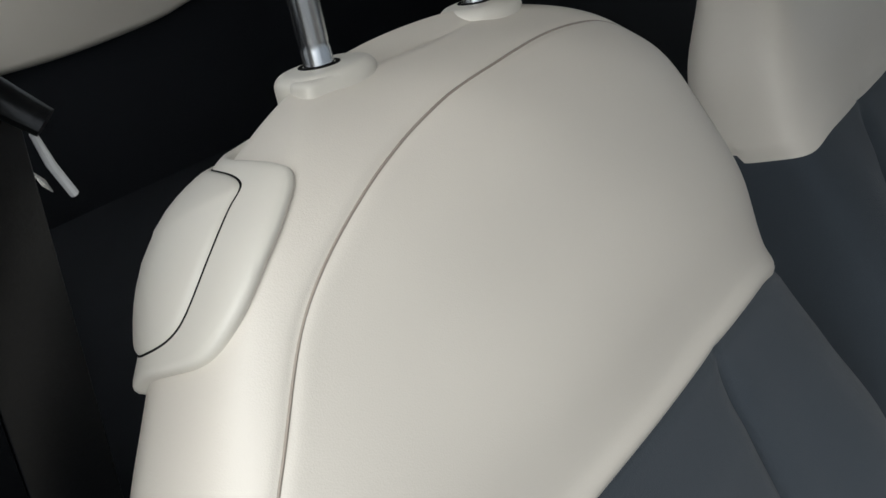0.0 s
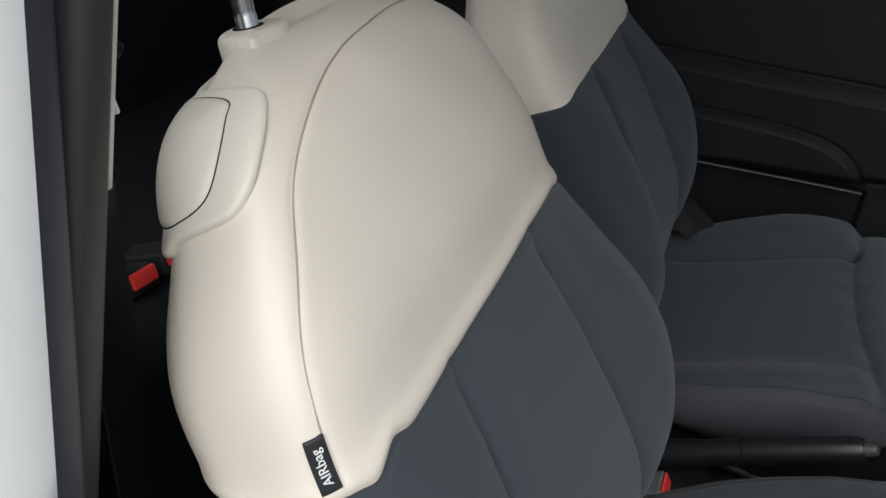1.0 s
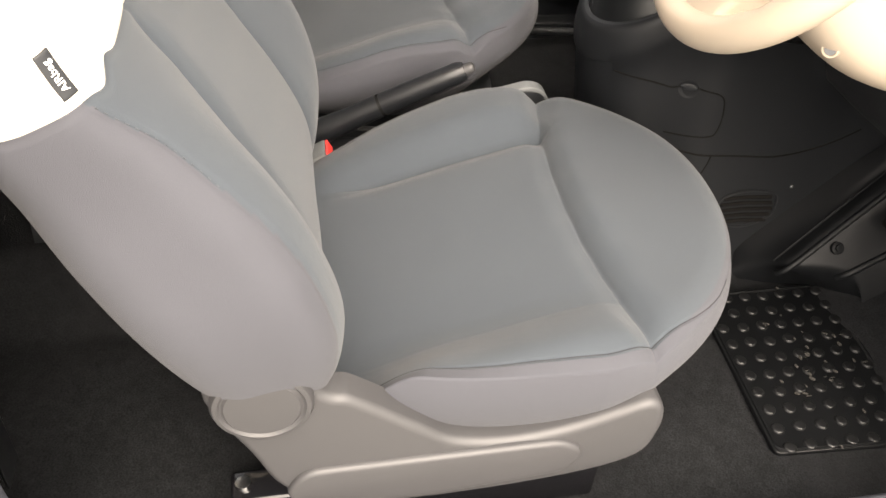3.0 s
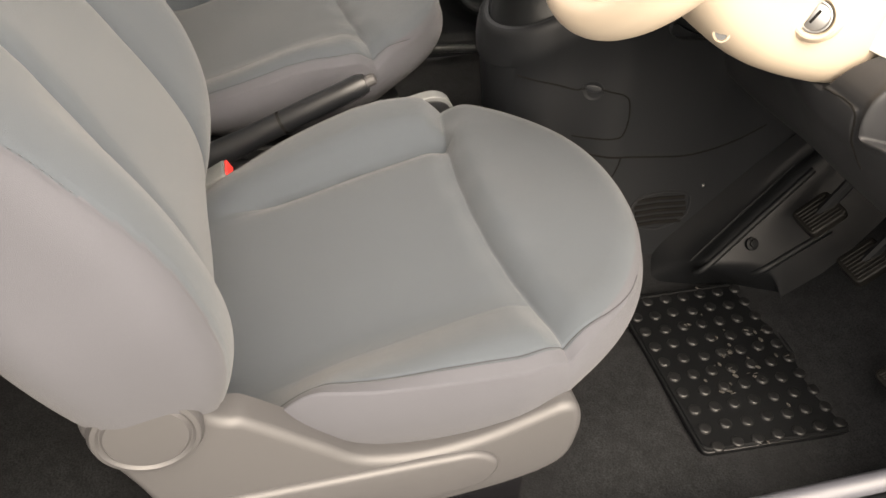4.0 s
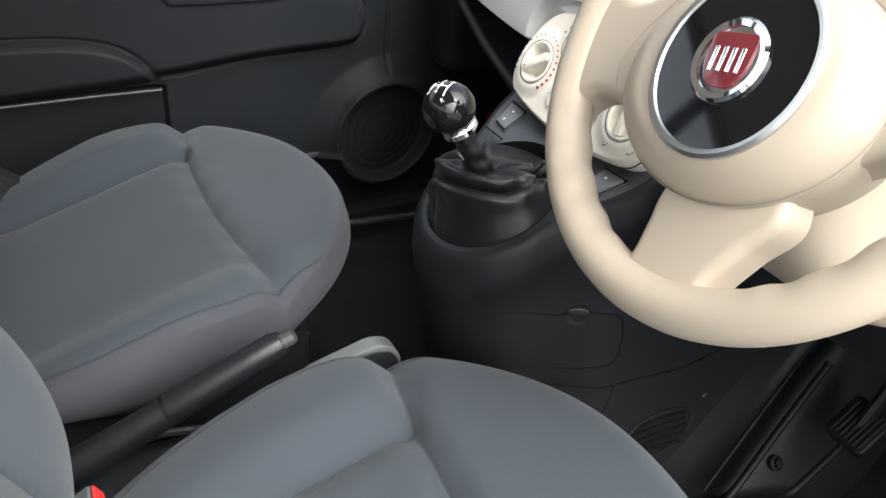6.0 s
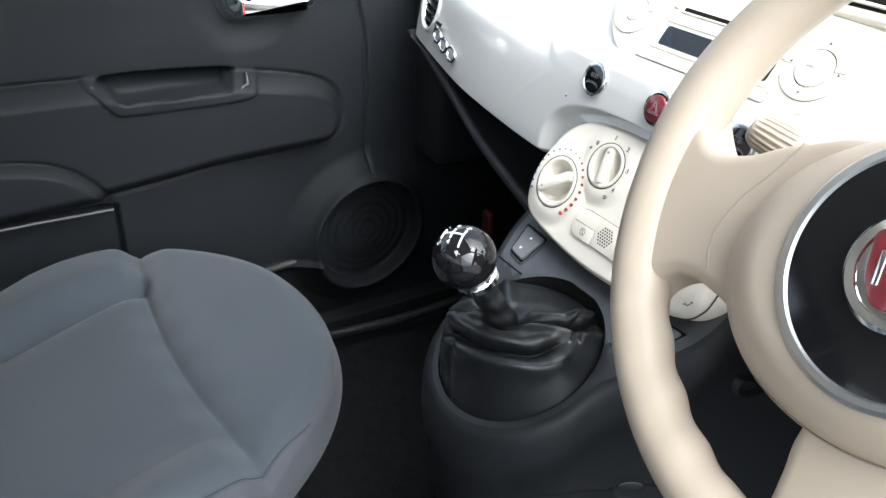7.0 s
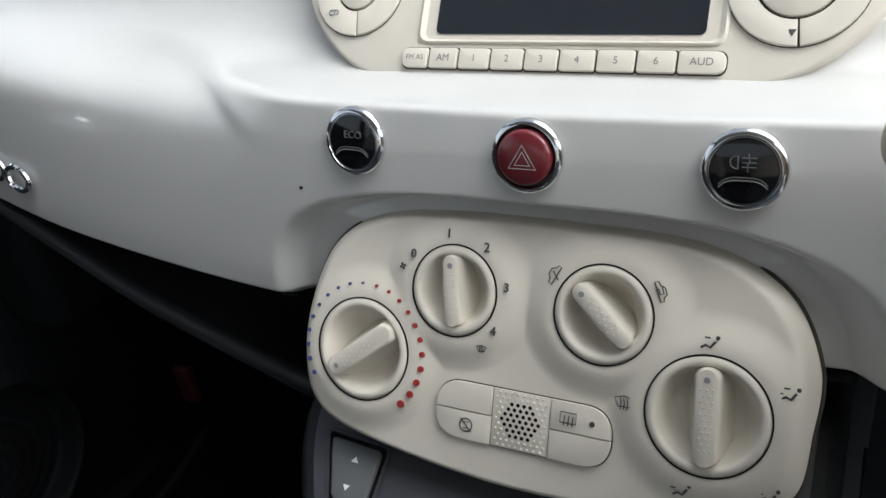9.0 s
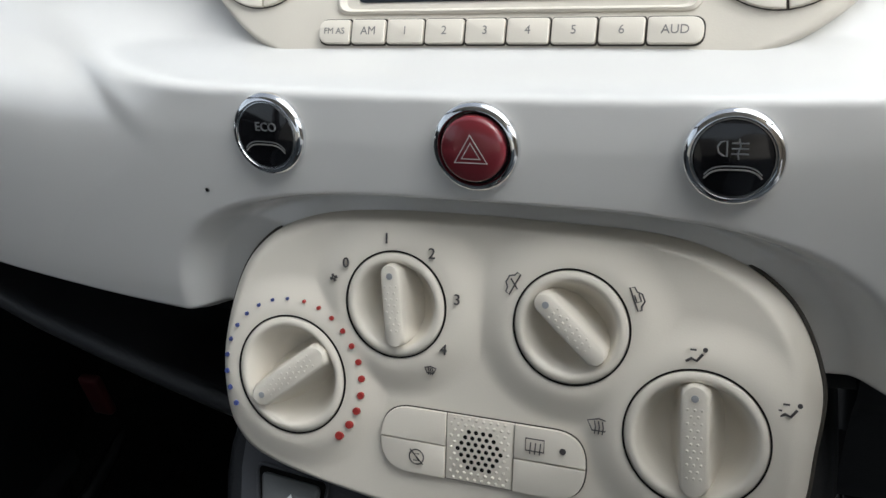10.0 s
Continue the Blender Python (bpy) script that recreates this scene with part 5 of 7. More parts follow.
# key rings left and right
for cx0, cq0, big, mid in ((-0.1065, 0.0315, 0.0255, 0.0120), (0.1010, 0.0310, 0.0285, 0.0165)):
    CF = RF @ Matrix.Translation((cx0, cq0, 0))
    part("gap", lathe([(big, -0.002), (big, 0.0003), (0, 0.0003)], CF, 48), JOINT, radio)
    part("round_key", lathe([(mid - 0.0004, -0.001), (mid - 0.0006, 0.0022), (mid - 0.002, 0.0028), (0, 0.0030)], CF, 40), CREAM_PLASTIC, radio)
    for k in range(4):
        a0, a1 = k * math.pi / 2 + 0.04 + math.pi / 4 * (cx0 > 0) * 0 + 0.1, (k + 1) * math.pi / 2 - 0.04 + 0.1
        arc = np.linspace(a0 - 0.022, a1 + 0.022, 12)
        ring = [((big - 0.0004) * math.cos(a), (big - 0.0004) * math.sin(a)) for a in arc] + [((mid + 0.0006) * math.cos(a), (mid + 0.0006) * math.sin(a)) for a in arc[::-1]]
        part("ring_key", slab(ring, -0.001, 0.0020, CF, 0.0006), CREAM_PLASTIC, radio)
    if cx0 > 0:
        lettering("MENU", 0.0052, CF @ Matrix.Translation((0, 0, 0.0031)), GREY_MARK, radio)
        for k in range(4):
            a = k * math.pi / 2
            part("arrow", slab([(0.0016, 0), (-0.0012, 0.0015), (-0.0012, -0.0015)], 0.0, 0.0003, CF @ Matrix.Rotation(a, 4, "Z") @ Matrix.Translation((0.0226, 0, 0.0020))), DARK_MARK, radio)
    else:
        lettering("CD", 0.0042, CF @ Matrix.Translation((-0.0125, -0.0135, 0.0022)), GREY_MARK, radio)
        lettering("+", 0.006, CF @ Matrix.Translation((0.0190, 0.0, 0.0022)), GREY_MARK, radio)
        icon_line("mark", [(-0.0205, 0), (-0.0178, 0)], 0.0003, CF @ Matrix.Translation((0, 0, 0.0022)), GREY_MARK, radio)
        icon_line("mark", [(0.0018 * math.sin(a), 0.0018 * math.cos(a)) for a in np.linspace(0.6, 5.7, 14)], 0.0003, CF @ Matrix.Translation((0, 0, 0.0031)), GREY_MARK, radio)
        icon_line("mark", [(0, 0.0005), (0, 0.0026)], 0.0003, CF @ Matrix.Translation((0, 0, 0.0031)), GREY_MARK, radio)
# disc slot, eject key and a small sign
part("disc_slot", slab(rounded([(-0.054, 0.0440), (0.069, 0.0440), (0.069, 0.0480), (-0.054, 0.0480)], 0.0015), 0.0, 0.0003, RF), GAP, radio)
part("slot_lip", tube([(-0.056, 0.0428, 0.0006), (0.071, 0.0428, 0.0006)], 0.0009, 8, m=RF), CREAM_PLASTIC, radio)
part("eject_key", lathe([(0.0042, -0.001), (0.0042, 0.0016), (0.0034, 0.0024), (0, 0.0026)], RF @ Matrix.Translation((-0.0635, 0.0485, 0)), 24), CREAM_PLASTIC, radio)
part("mark", slab([(0.0018, -0.0008), (-0.0018, -0.0008), (0, 0.0014)], 0, 0.0003, RF @ Matrix.Translation((-0.0635, 0.0485, 0.0026))), GREY_MARK, radio)
part("sign", slab(rounded([(-0.004, 0.0375), (0.006, 0.0370), (0.006, 0.0395), (-0.003, 0.0400)], 0.001), 0, 0.0003, RF), GREY_MARK, radio)

# centre air vents above the radio
cv = thing("centre_vents", "cream pair of slatted air vents above the radio", "air vent", "dashboard vents")
VF = RADIO @ Matrix.Translation((0, 0.080, 0.0))
part("body", slab(rounded([(-0.150, 0.0), (0.150, 0.0), (0.140, 0.066), (-0.140, 0.066)], 0.010), -0.05, 0.004, VF, 0.003), CREAM_PLASTIC, cv)
for x0, x1 in ((-0.138, -0.020), (0.020, 0.138)):
    part("opening", slab(rounded([(x0, 0.008), (x1, 0.008), (x1 * 0.96, 0.058), (x0 * 0.96, 0.058)], 0.004), 0.0, 0.0044, VF), GAP, cv)
    for k in range(5):
        q0 = 0.012 + 0.0105 * k
        part("slat", slab(rounded([(x0 + 0.002, q0 - 0.0011), (x1 - 0.002, q0 - 0.0011), (x1 - 0.002, q0 + 0.0016), (x0 + 0.002, q0 + 0.0016)], 0.001, 3), 0.0044, 0.0066, VF, 0.0008), CREAM_PLASTIC, cv)
    part("slider", slab(rounded([((x0 + x1) / 2 - 0.017, 0.0300), ((x0 + x1) / 2 + 0.017, 0.0300), ((x0 + x1) / 2 + 0.014, 0.0370), ((x0 + x1) / 2 - 0.014, 0.0370)], 0.003), 0.005, 0.0085, VF, 0.0015), CREAM_PLASTIC, cv)
for x0 in (-0.007, 0.007):
    part("thumbwheel", slab(oval(x0, 0.032, 0.0042, 0.014, 24, 0.8), 0.003, 0.0062, VF, 0.0018), CREAM_PLASTIC, cv)
part("lock_pin", lathe([(0.0014, 0), (0.0014, 0.0006), (0, 0.0007)], VF @ Matrix.Translation((0, 0.010, 0.004)), 12), DARK_MARK, cv)

speck = on_face(-0.125, 0.702, 0.0003)
part("chip", lathe([(0, 0.0003), (0.0009, 0.0002), (0.0010, -0.0002)], Matrix.Translation(speck) @ Matrix.Rotation(radians(90), 4, "X"), 8), GAP, dashboard, "small dark chip in the paint")


# ---- steering wheel and column ----
WC = (0.350, 0.300, 0.800)
WHEEL = Matrix.Translation((0.339, 0.320, 0.7965)) @ Matrix.Rotation(radians(-4.6), 4, "Z") @ inplane(0, 0, 0, 29.9)
TURNED = radians(15)
wheel = thing("steering_wheel", "cream leather-rimmed steering wheel with a black centre disc", "steering wheel")


def build_rim():
    n, m = 260, 24
    P = np.zeros((n + 1, m, 3))
    for i in range(n + 1):
        a = 2 * math.pi * i / n
        g = a - TURNED
        # finger waves on the inner lower sides
        low = float(smooth(-0.20, -0.50, np.array(math.sin(g)))) * float(smooth(0.30, 0.5, np.array(abs(math.cos(g)))))
        thumb = math.exp(-(((math.sin(g) - 0.32) / 0.22) ** 2)) * 0.0014
        wave = 0.0011 * math.cos(a * 30) * low
        for j in range(m):
            b = 2 * math.pi * j / m
            inner = max(0.0, -math.cos(b))
            r = 0.0176 + thumb + wave * inner
            rr = 0.1764 + r * math.cos(b)
            P[i, j] = (rr * math.cos(a), rr * math.sin(a), r * 1.08 * math.sin(b))
    M = np.array(WHEEL)
    return sheet("rim", P @ M[:3, :3].T + M[:3, 3], CREAM_WHEEL, wheel, wrap=True)


build_rim()


def spoke(pts, low, high, name, edge=0.009):
    sm = [(v.x, v.y) for v in spline([(a, b, 0) for a, b in pts], 90, True)]
    return part(name, slab(sm, low, high, WHEEL, edge, 6), CREAM_WHEEL, wheel, sharp=60)


def across_axis(pts):
    """Mirrored over the wheel's own upright axis."""
    out = []
    for a, b in pts:
        c, s = math.cos(-TURNED), math.sin(-TURNED)
        x, y = -(a * c - b * s), a * s + b * c
        out.append((x * c + y * s, -x * s + y * c))
    return out


left = [(-0.180, 0.022), (-0.160, 0.003), (-0.142, -0.009), (-0.120, -0.003), (-0.096, 0.013), (-0.050, 0.030), (-0.010, -0.020), (-0.028, -0.080), (-0.056, -0.087), (-0.085, -0.081), (-0.114, -0.081), (-0.130, -0.093), (-0.136, -0.112), (-0.146, -0.116), (-0.172, -0.05)]
spoke(left, -0.020, 0.010, "spoke")
spoke(across_axis(left), -0.020, 0.010, "spoke")
spoke([(-0.010, -0.176), (0.003, -0.160), (0.000, -0.135), (-0.005, -0.110), (0.0, -0.06), (0.06, -0.05), (0.090, -0.080), (0.079, -0.113), (0.071, -0.144), (0.080, -0.160), (0.035, -0.178)], -0.020, 0.008, "spoke")
HUB = WHEEL @ Matrix.Translation((0.009, -0.027, 0)) @ Matrix.Rotation(TURNED, 4, "Z") @ Matrix.Diagonal((1.14, 0.88, 1, 1))
DISC = WHEEL @ Matrix.Translation((0.015, -0.020, 0.020)) @ Matrix.Rotation(TURNED, 4, "Z")
part("hub_pad", lathe([(0.086, -0.030), (0.0895, -0.004), (0.0890, 0.010), (0.0865, 0.017), (0.082, 0.0235), (0.074, 0.0315), (0.066, 0.0368), (0.058, 0.0385), (0.0, 0.0388)], HUB, 84), CREAM_WHEEL, wheel, "smooth cream airbag pad")
# shading at the pad's edge, drawn as a brown band
part("hub_gap", lathe([(0.0893, 0.0082), (0.0901, 0.0094), (0.0893, 0.0106)], HUB, 84), SEAM_SHADE, wheel)
part("chrome_ring", lathe([(0.0625, 0.006), (0.0628, 0.0195), (0.0605, 0.0215), (0.0575, 0.0207), (0.0562, 0.0185)], DISC, 84), DULL_METAL, wheel, "satin chrome ring")
part("centre_disc", lathe([(0.0570, 0.015), (0.0570, 0.0190), (0.035, 0.0200), (0.0, 0.0205)], DISC, 84), GLOSS_BLACK, wheel, "gloss black disc")
badge = part("badge", lathe([(0.0280, 0.019), (0.0280, 0.0225), (0.0260, 0.0245), (0.0222, 0.0235), (0.0216, 0.0220), (0.0, 0.0222)], DISC, 56), CHROME, wheel, "round chrome badge with a dark red shield")
sh_out = rounded([(-0.0185, 0.0175), (0.0185, 0.0175), (0.0170, -0.006), (0.0095, -0.0185), (-0.0095, -0.0185), (-0.0170, -0.006)], 0.006, 6)
part("shield", slab(sh_out, 0.0215, 0.0238, DISC, 0.0008), RED_GLOSS, badge)
for k in range(4):
    x0 = -0.0105 + 0.007 * k
    part("bar", slab(rounded([(x0 - 0.0015, -0.0085), (x0 + 0.0015, -0.0085), (x0 + 0.0015, 0.0075), (x0 - 0.0015, 0.0075)], 0.0004, 2), 0.0234, 0.0246, DISC, 0.0004), CHROME, badge)

# thin joint between each spoke and the airbag pad
seam = [WHEEL.inverted() @ Vector(p) for p in [(0.250, 0.327, 0.8135), (0.248, 0.323, 0.808), (0.241, 0.315, 0.794), (0.232, 0.306, 0.778), (0.228, 0.296, 0.760), (0.230, 0.290, 0.750), (0.236, 0.285, 0.741)]]
seam = [(p.x, p.y) for p in spline([(q.x, q.y, 0) for q in seam], 40)]
for line in (seam, across_axis(seam)):
    part("pad_joint", tube([(a, b, 0.0099) for a, b in line], 0.0006, 6, m=WHEEL), SEAM_SHADE, wheel)

# cream column shroud behind the wheel
COL = inplane(*WC, 27)
column = thing("steering_column", "cream plastic steering column shroud with ignition lock", "steering column", kind="structure")
secs = [(-0.050, 0.060, 0.050, -0.076), (-0.075, 0.070, 0.056, -0.096), (-0.12, 0.086, 0.062, -0.117), (-0.165, 0.096, 0.064, -0.126), (-0.21, 0.102, 0.064, -0.124), (-0.265, 0.106, 0.062, -0.112), (-0.30, 0.108, 0.062, -0.098)]
P = np.zeros((36, 64, 3))
for i, f in enumerate(np.linspace(0, 1, 36)):
    zz, hw, top, bot = soft_table(secs, np.array(f))
    for j in range(64):
        a = 2 * math.pi * j / 64
        c, q = math.cos(a), math.sin(a)
        px = hw * math.copysign(abs(c) ** (0.72 if q > 0 else 0.52), c)
        py = (top if q > 0 else 0.006 - bot) * math.copysign(abs(q) ** (0.72 if q > 0 else 0.50), q)
        P[i, j] = (px, py, zz)
P = np.concatenate([np.tile(np.array([0, -0.01, secs[0][0] + 0.006]), (1, 64, 1)) + (P[:1] - np.array([0, 0, secs[0][0]])) * np.array([0.55, 0.55, 0]), P], 0)
M = np.array(COL)
shroud = sheet("shroud", P @ M[:3, :3].T + M[:3, 3], CREAM_WHEEL, column, wrap=True, sharp=50, flip=True)
from mathutils.bvhtree import BVHTree

skin = BVHTree.FromPolygons([v.co[:] for v in shroud.data.vertices], [tuple(p.vertices) for p in shroud.data.polygons])


def on_shroud(p, n, lift=0.0):
    """A frame on the shroud where the line through p along n meets it, facing out along n."""
    p, n = Vector(p), Vector(n).normalized()
    hit = skin.ray_cast(p + n * 0.25, -n)[0]
    hit = (hit if hit else p) + n * lift
    return look(tuple(hit), tuple(hit - n))


IG = on_shroud((0.446, 0.440, 0.668), (0.66, -0.70, 0.26), 0.001) @ Matrix.Scale(0.86, 4)
lock = part("ignition_bezel", lathe([(0.030, -0.016), (0.029, 0.000), (0.0245, 0.0052), (0.0215, 0.0056), (0.0195, 0.0030), (0.0185, -0.004)], IG, 48), CREAM_WHEEL, column, "raised cream bezel")
part("lock_ring", lathe([(0.0185, -0.004), (0.0180, 0.0022), (0.0160, 0.0026), (0.0150, 0.0018)], IG, 40), LOCK_METAL, lock)
part("lock_barrel", lathe([(0.0150, -0.002), (0.0150, 0.0022), (0.0135, 0.0034), (0.0, 0.0036)], IG, 40), LOCK_METAL, lock)
part("key_slot", slab(rounded([(-0.0016, -0.0085), (0.0016, -0.0085), (0.0016, 0.0085), (-0.0016, 0.0085)], 0.0006), 0.0034, 0.0039, IG @ Matrix.Rotation(radians(-25), 4, "Z")), GAP, lock)
HO = on_shroud((0.4005, 0.3790, 0.640), (0.65, -0.74, 0.02), 0.0)
hole = part("screw_recess", lathe([(0.0092, -0.002), (0.0085, 0.0003), (0.0066, 0.0004), (0.0056, -0.002)], HO, 28), CREAM_WHEEL, column)
part("screw_hole", lathe([(0.0058, -0.002), (0.0058, 0.0002), (0.0, 0.0001)], HO, 24), DIM_MARK, hole)


def stalk(a, k, b, r0, r1, label, ribs):
    """An arm from a to k and a blunt ribbed twist cap from k to b."""
    st = thing("column_stalk", label, "stalk", "column stalks")
    a, k, b = Vector(a), Vector(k), Vector(b)
    d = (b - k).normalized()
    part("arm", tube([a, a.lerp(k, 0.5), a.lerp(k, 0.9), k], [r0, r0, r1 * 0.95, r1 * 0.96], 28, flat=0.85), CREAM_WHEEL, st)
    part("joint", tube([k.lerp(b, -0.004), k.lerp(b, 0.012)], r1 * 0.985, 28, flat=0.85), JOINT, st)
    fs = (0.012, 0.03, 0.3, 0.6, 0.8, 0.88, 0.93, 0.965, 0.985, 0.996, 1.0)
    rs = (0.97, 1.0, 0.97, 0.92, 0.86, 0.82, 0.76, 0.66, 0.54, 0.34, 0.08)
    cap = part("twist_cap", tube([k.lerp(b, f) for f in fs], [r1 * q for q in rs], 36, flat=0.85), CREAM_WHEEL, st)
    s = d.cross(Vector((0, 0, 1))).normalized()
    u = s.cross(d)

    def skin_point(f, g, lift):
        r = r1 * float(np.interp(f, fs, rs)) + lift
        return k.lerp(b, f) + s * (r * math.cos(g)) + u * (r * 0.85 * math.sin(g))

    for i in range(ribs):
        g = 2 * math.pi * i / ribs
        part("rib", tube([skin_point(f, g, h) for f, h in ((0.30, -0.0010), (0.36, 0.0002), (0.6, 0.0003), (0.82, 0.0001), (0.92, -0.0012))], 0.00125, 8), CREAM_WHEEL, cap)
    for g, nm in ((2.25, "O"), (2.95, "O")):
        q, o = skin_point(0.17, g, 0.0002), skin_point(0.17, g, 0.01)
        lettering(nm, 0.0062, look(tuple(q), tuple(q - (o - q))), GREY_MARK, cap)
    part("index_mark", tube([k.lerp(a, 0.05) + (skin_point(0.0, 2.55, 0.0) - k) * 1.0, k.lerp(a, 0.13) + (skin_point(0.0, 2.55, 0.0) - k) * 0.99], 0.0008, 6), DIM_MARK, st)
    return st


stalk((0.265, 0.468, 0.730), (0.1825, 0.436, 0.7555), (0.1412, 0.4172, 0.7712), 0.0130, 0.0163, "cream ribbed wiper stalk", 20)
stalk((0.425, 0.455, 0.735), (0.492, 0.433, 0.7555), (0.5365, 0.4135, 0.7710), 0.0130, 0.0163, "cream ribbed indicator stalk", 20)

# knee panel under the driver's fascia
knee = thing("knee_panel", "dark grey plastic lower dash panel with an open pocket", "dash panel", kind="structure")
kx = np.linspace(0.15, 0.66, 300)
prof = [(0.575, 0.655), (0.545, 0.640), (0.508, 0.630), (0.488, 0.612), (0.482, 0.590), (0.486, 0.566), (0.500, 0.535), (0.522, 0.500), (0.548, 0.470), (0.580, 0.452), (0.64, 0.445)]
pv = soft_table(prof, np.linspace(0, 1, 240))
KX = kx[None, :] * np.ones((240, 1))
KY = pv[:, :1] + 0.06 * smooth(0.44, 0.20, kx)[None, :] * smooth(1.0, 0.5, np.linspace(0, 1, 240))[:, None] + 0.02 * smooth(0.55, 0.66, kx)[None, :]
KZ = pv[:, 1:] + 0 * KX - 0.015 * smooth(0.40, 0.20, kx)[None, :]
# open pocket, its lip, and the hollow under the column
sill_z = 0.566 + 0.30 * (KX - 0.516)
pk = smooth(0.512, 0.522, KX - 0.10 * (KZ - 0.6)) * smooth(0.0, 0.007, KZ - sill_z) * smooth(0.648, 0.640, KZ)
KY = KY + 0.060 * pk - 0.0035 * np.exp(-(((KZ - sill_z + 0.002) / 0.005) ** 2)) * smooth(0.505, 0.52, KX) - 0.003 * np.exp(-(((KX - 0.511) / 0.005) ** 2)) * smooth(-0.004, 0.004, KZ - sill_z)
KY = KY + 0.055 * smooth(0.382, 0.392, KX) * smooth(0.452, 0.442, KX - 0.5 * (KZ - 0.60)) * smooth(0.582, 0.589, KZ)
KZ = KZ - 0.022 * pk * smooth(0.035, 0.0, KZ - sill_z)
# the access lid stands a little proud of the rest
KY = KY - 0.0025 * smooth(0.4975, 0.4955, KX) * smooth(0.592, 0.589, KZ) * smooth(0.535, 0.555, KZ)
panel = sheet("panel", np.stack([KX, KY, KZ], -1), KNEE_PLASTIC, knee, sharp=0, flip=True)
knee_skin = BVHTree.FromPolygons([v.co[:] for v in panel.data.vertices], [tuple(p.vertices) for p in panel.data.polygons])


def on_knee(x, z):
    hit = knee_skin.ray_cast(Vector((x, 0.2, z)), Vector((0, 1, 0)))[0]
    return hit if hit else Vector((x, 0.5, z))


part("lid_line", tube([on_knee(v.x, v.y) for v in spline([(0.447, 0.588, 0), (0.472, 0.5905, 0), (0.490, 0.590, 0), (0.4965, 0.586, 0), (0.4975, 0.572, 0), (0.4965, 0.552, 0), (0.500, 0.538, 0), (0.507, 0.524, 0)], 40)], 0.0011, 6), GAP, knee)
part("pocket_line", tube([on_knee(0.530, 0.585) + Vector((0, -0.001, 0)), on_knee(0.541, 0.618) + Vector((0, -0.001, 0))], 0.0008, 6), GAP, knee)
part("bracket", box(0.408, 0.418, 0.497, 0.512, 0.584, 0.590, 0.001), STEEL, knee)
part("bracket", box(0.428, 0.440, 0.492, 0.507, 0.583, 0.588, 0.001), STEEL, knee)

# ---- centre console ----
console = thing("centre_console", "dark grey moulded centre console with a fuse-box lid", "console", kind="structure")
SLOPE = 0.56
TILT = math.degrees(math.atan(SLOPE))
WELL_Y, WELL_EL = 0.338, math.cos(math.atan(SLOPE))


def top_z(y):
    return 0.547 + (y - 0.382) * SLOPE


def console_ring(r, shift, flare, n=120):
    """Plan outline, nose to the rear, with wings ahead for the switches."""
    pts = []
    for k in range(n):
        f = k / (n - 1)
        if f < 0.25 or f > 0.75:
            g = f / 0.25 if f < 0.25 else (1 - f) / 0.25
            y = 0.86 - (0.86 - WELL_Y) * g**0.6
            x = r + flare * float(smooth(WELL_Y, 0.44, np.array(y)))
            pts.append((x if f < 0.25 else -x, y))
        else:
            a = math.pi * (f - 0.25) / 0.5
            pts.append((r * math.cos(a), WELL_Y + shift * math.sin(a) - (r * WELL_EL) * math.sin(a)))
    return np.array(pts)


rows = []
for h, r, sh_, fl in [(0.0, 0.0880, 0, 0.039), (0.0, 0.0915, 0, 0.040), (-0.0015, 0.0945, 0, 0.040), (-0.006, 0.0970, 0, 0.040), (-0.014, 0.0985, 0, 0.040), (-0.03, 0.0995, 0, 0.040), (-0.050, 0.0990, 0.002, 0.038), (-0.055, 0.0965, 0.005, 0.036), (-0.10, 0.0955, 0.009, 0.034), (-0.17, 0.0950, 0.018, 0.034), (-0.24, 0.0965, 0.030, 0.036), (-0.30, 0.1000, 0.04, 0.040), (-0.38, 0.105, 0.05, 0.045), (-0.46, 0.11, 0.05, 0.05)]:
    p = console_ring(r, sh_, fl)
    zt = np.minimum(top_z(p[:, 1]), 0.60)
    z = zt + h if h > -0.1 else np.maximum(0.085, np.minimum(0.52 + h + (p[:, 1] - 0.345) * 0.12, zt + h))
    rows.append(np.c_[p, z])
# body takes the copy with the flank's shade in its colour
body = sheet("body", np.array(rows), CONSOLE_SIDE_SHADED, console, sharp=45)
# top plate with the well for the gear lever
n = 120
inner_ring = []
p = console_ring(0.0880, 0, 0.039)
for k in range(n):
    a = math.atan2((p[k, 1] - WELL_Y) / WELL_EL, p[k, 0])
    inner_ring.append((0.0812 * math.cos(a), WELL_Y + 0.0812 * WELL_EL * math.sin(a)))
inner_ring = np.array(inner_ring)
rows = []
for f in (0, 0.5, 0.90, 1.0):
    q = p * (1 - f) + inner_ring * f
    rows.append(np.c_[q, np.minimum(top_z(q[:, 1]), 0.60) - (0.0012 if f == 1.0 else 0)])
base_z = lambda y: 0.4795 + (y - 0.268) * 0.42
rows.append(np.c_[inner_ring[:, 0] * 0.992, WELL_Y + (inner_ring[:, 1] - WELL_Y) * 0.992, base_z(inner_ring[:, 1]) - 0.008])
plate = sheet("top_plate", np.array(rows), CONSOLE_TOP_LIT, console, "dark grey satin top plate, lightened ahead for daylight on it", wrap=True, sharp=40)
# behind the joint the plate goes without the added light
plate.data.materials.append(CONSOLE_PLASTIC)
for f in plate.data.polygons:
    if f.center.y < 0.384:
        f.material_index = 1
# wall of the well in gap black: the shade inside is put in as colour
plate.data.materials.append(GAP)
for f in plate.data.polygons[-n:]:
    f.material_index = 2
part("joint", tube([(x, 0.385, top_z(0.385) + 0.0002) for x in np.linspace(-0.106, -0.067, 4)], 0.0008, 6), GAP, console)
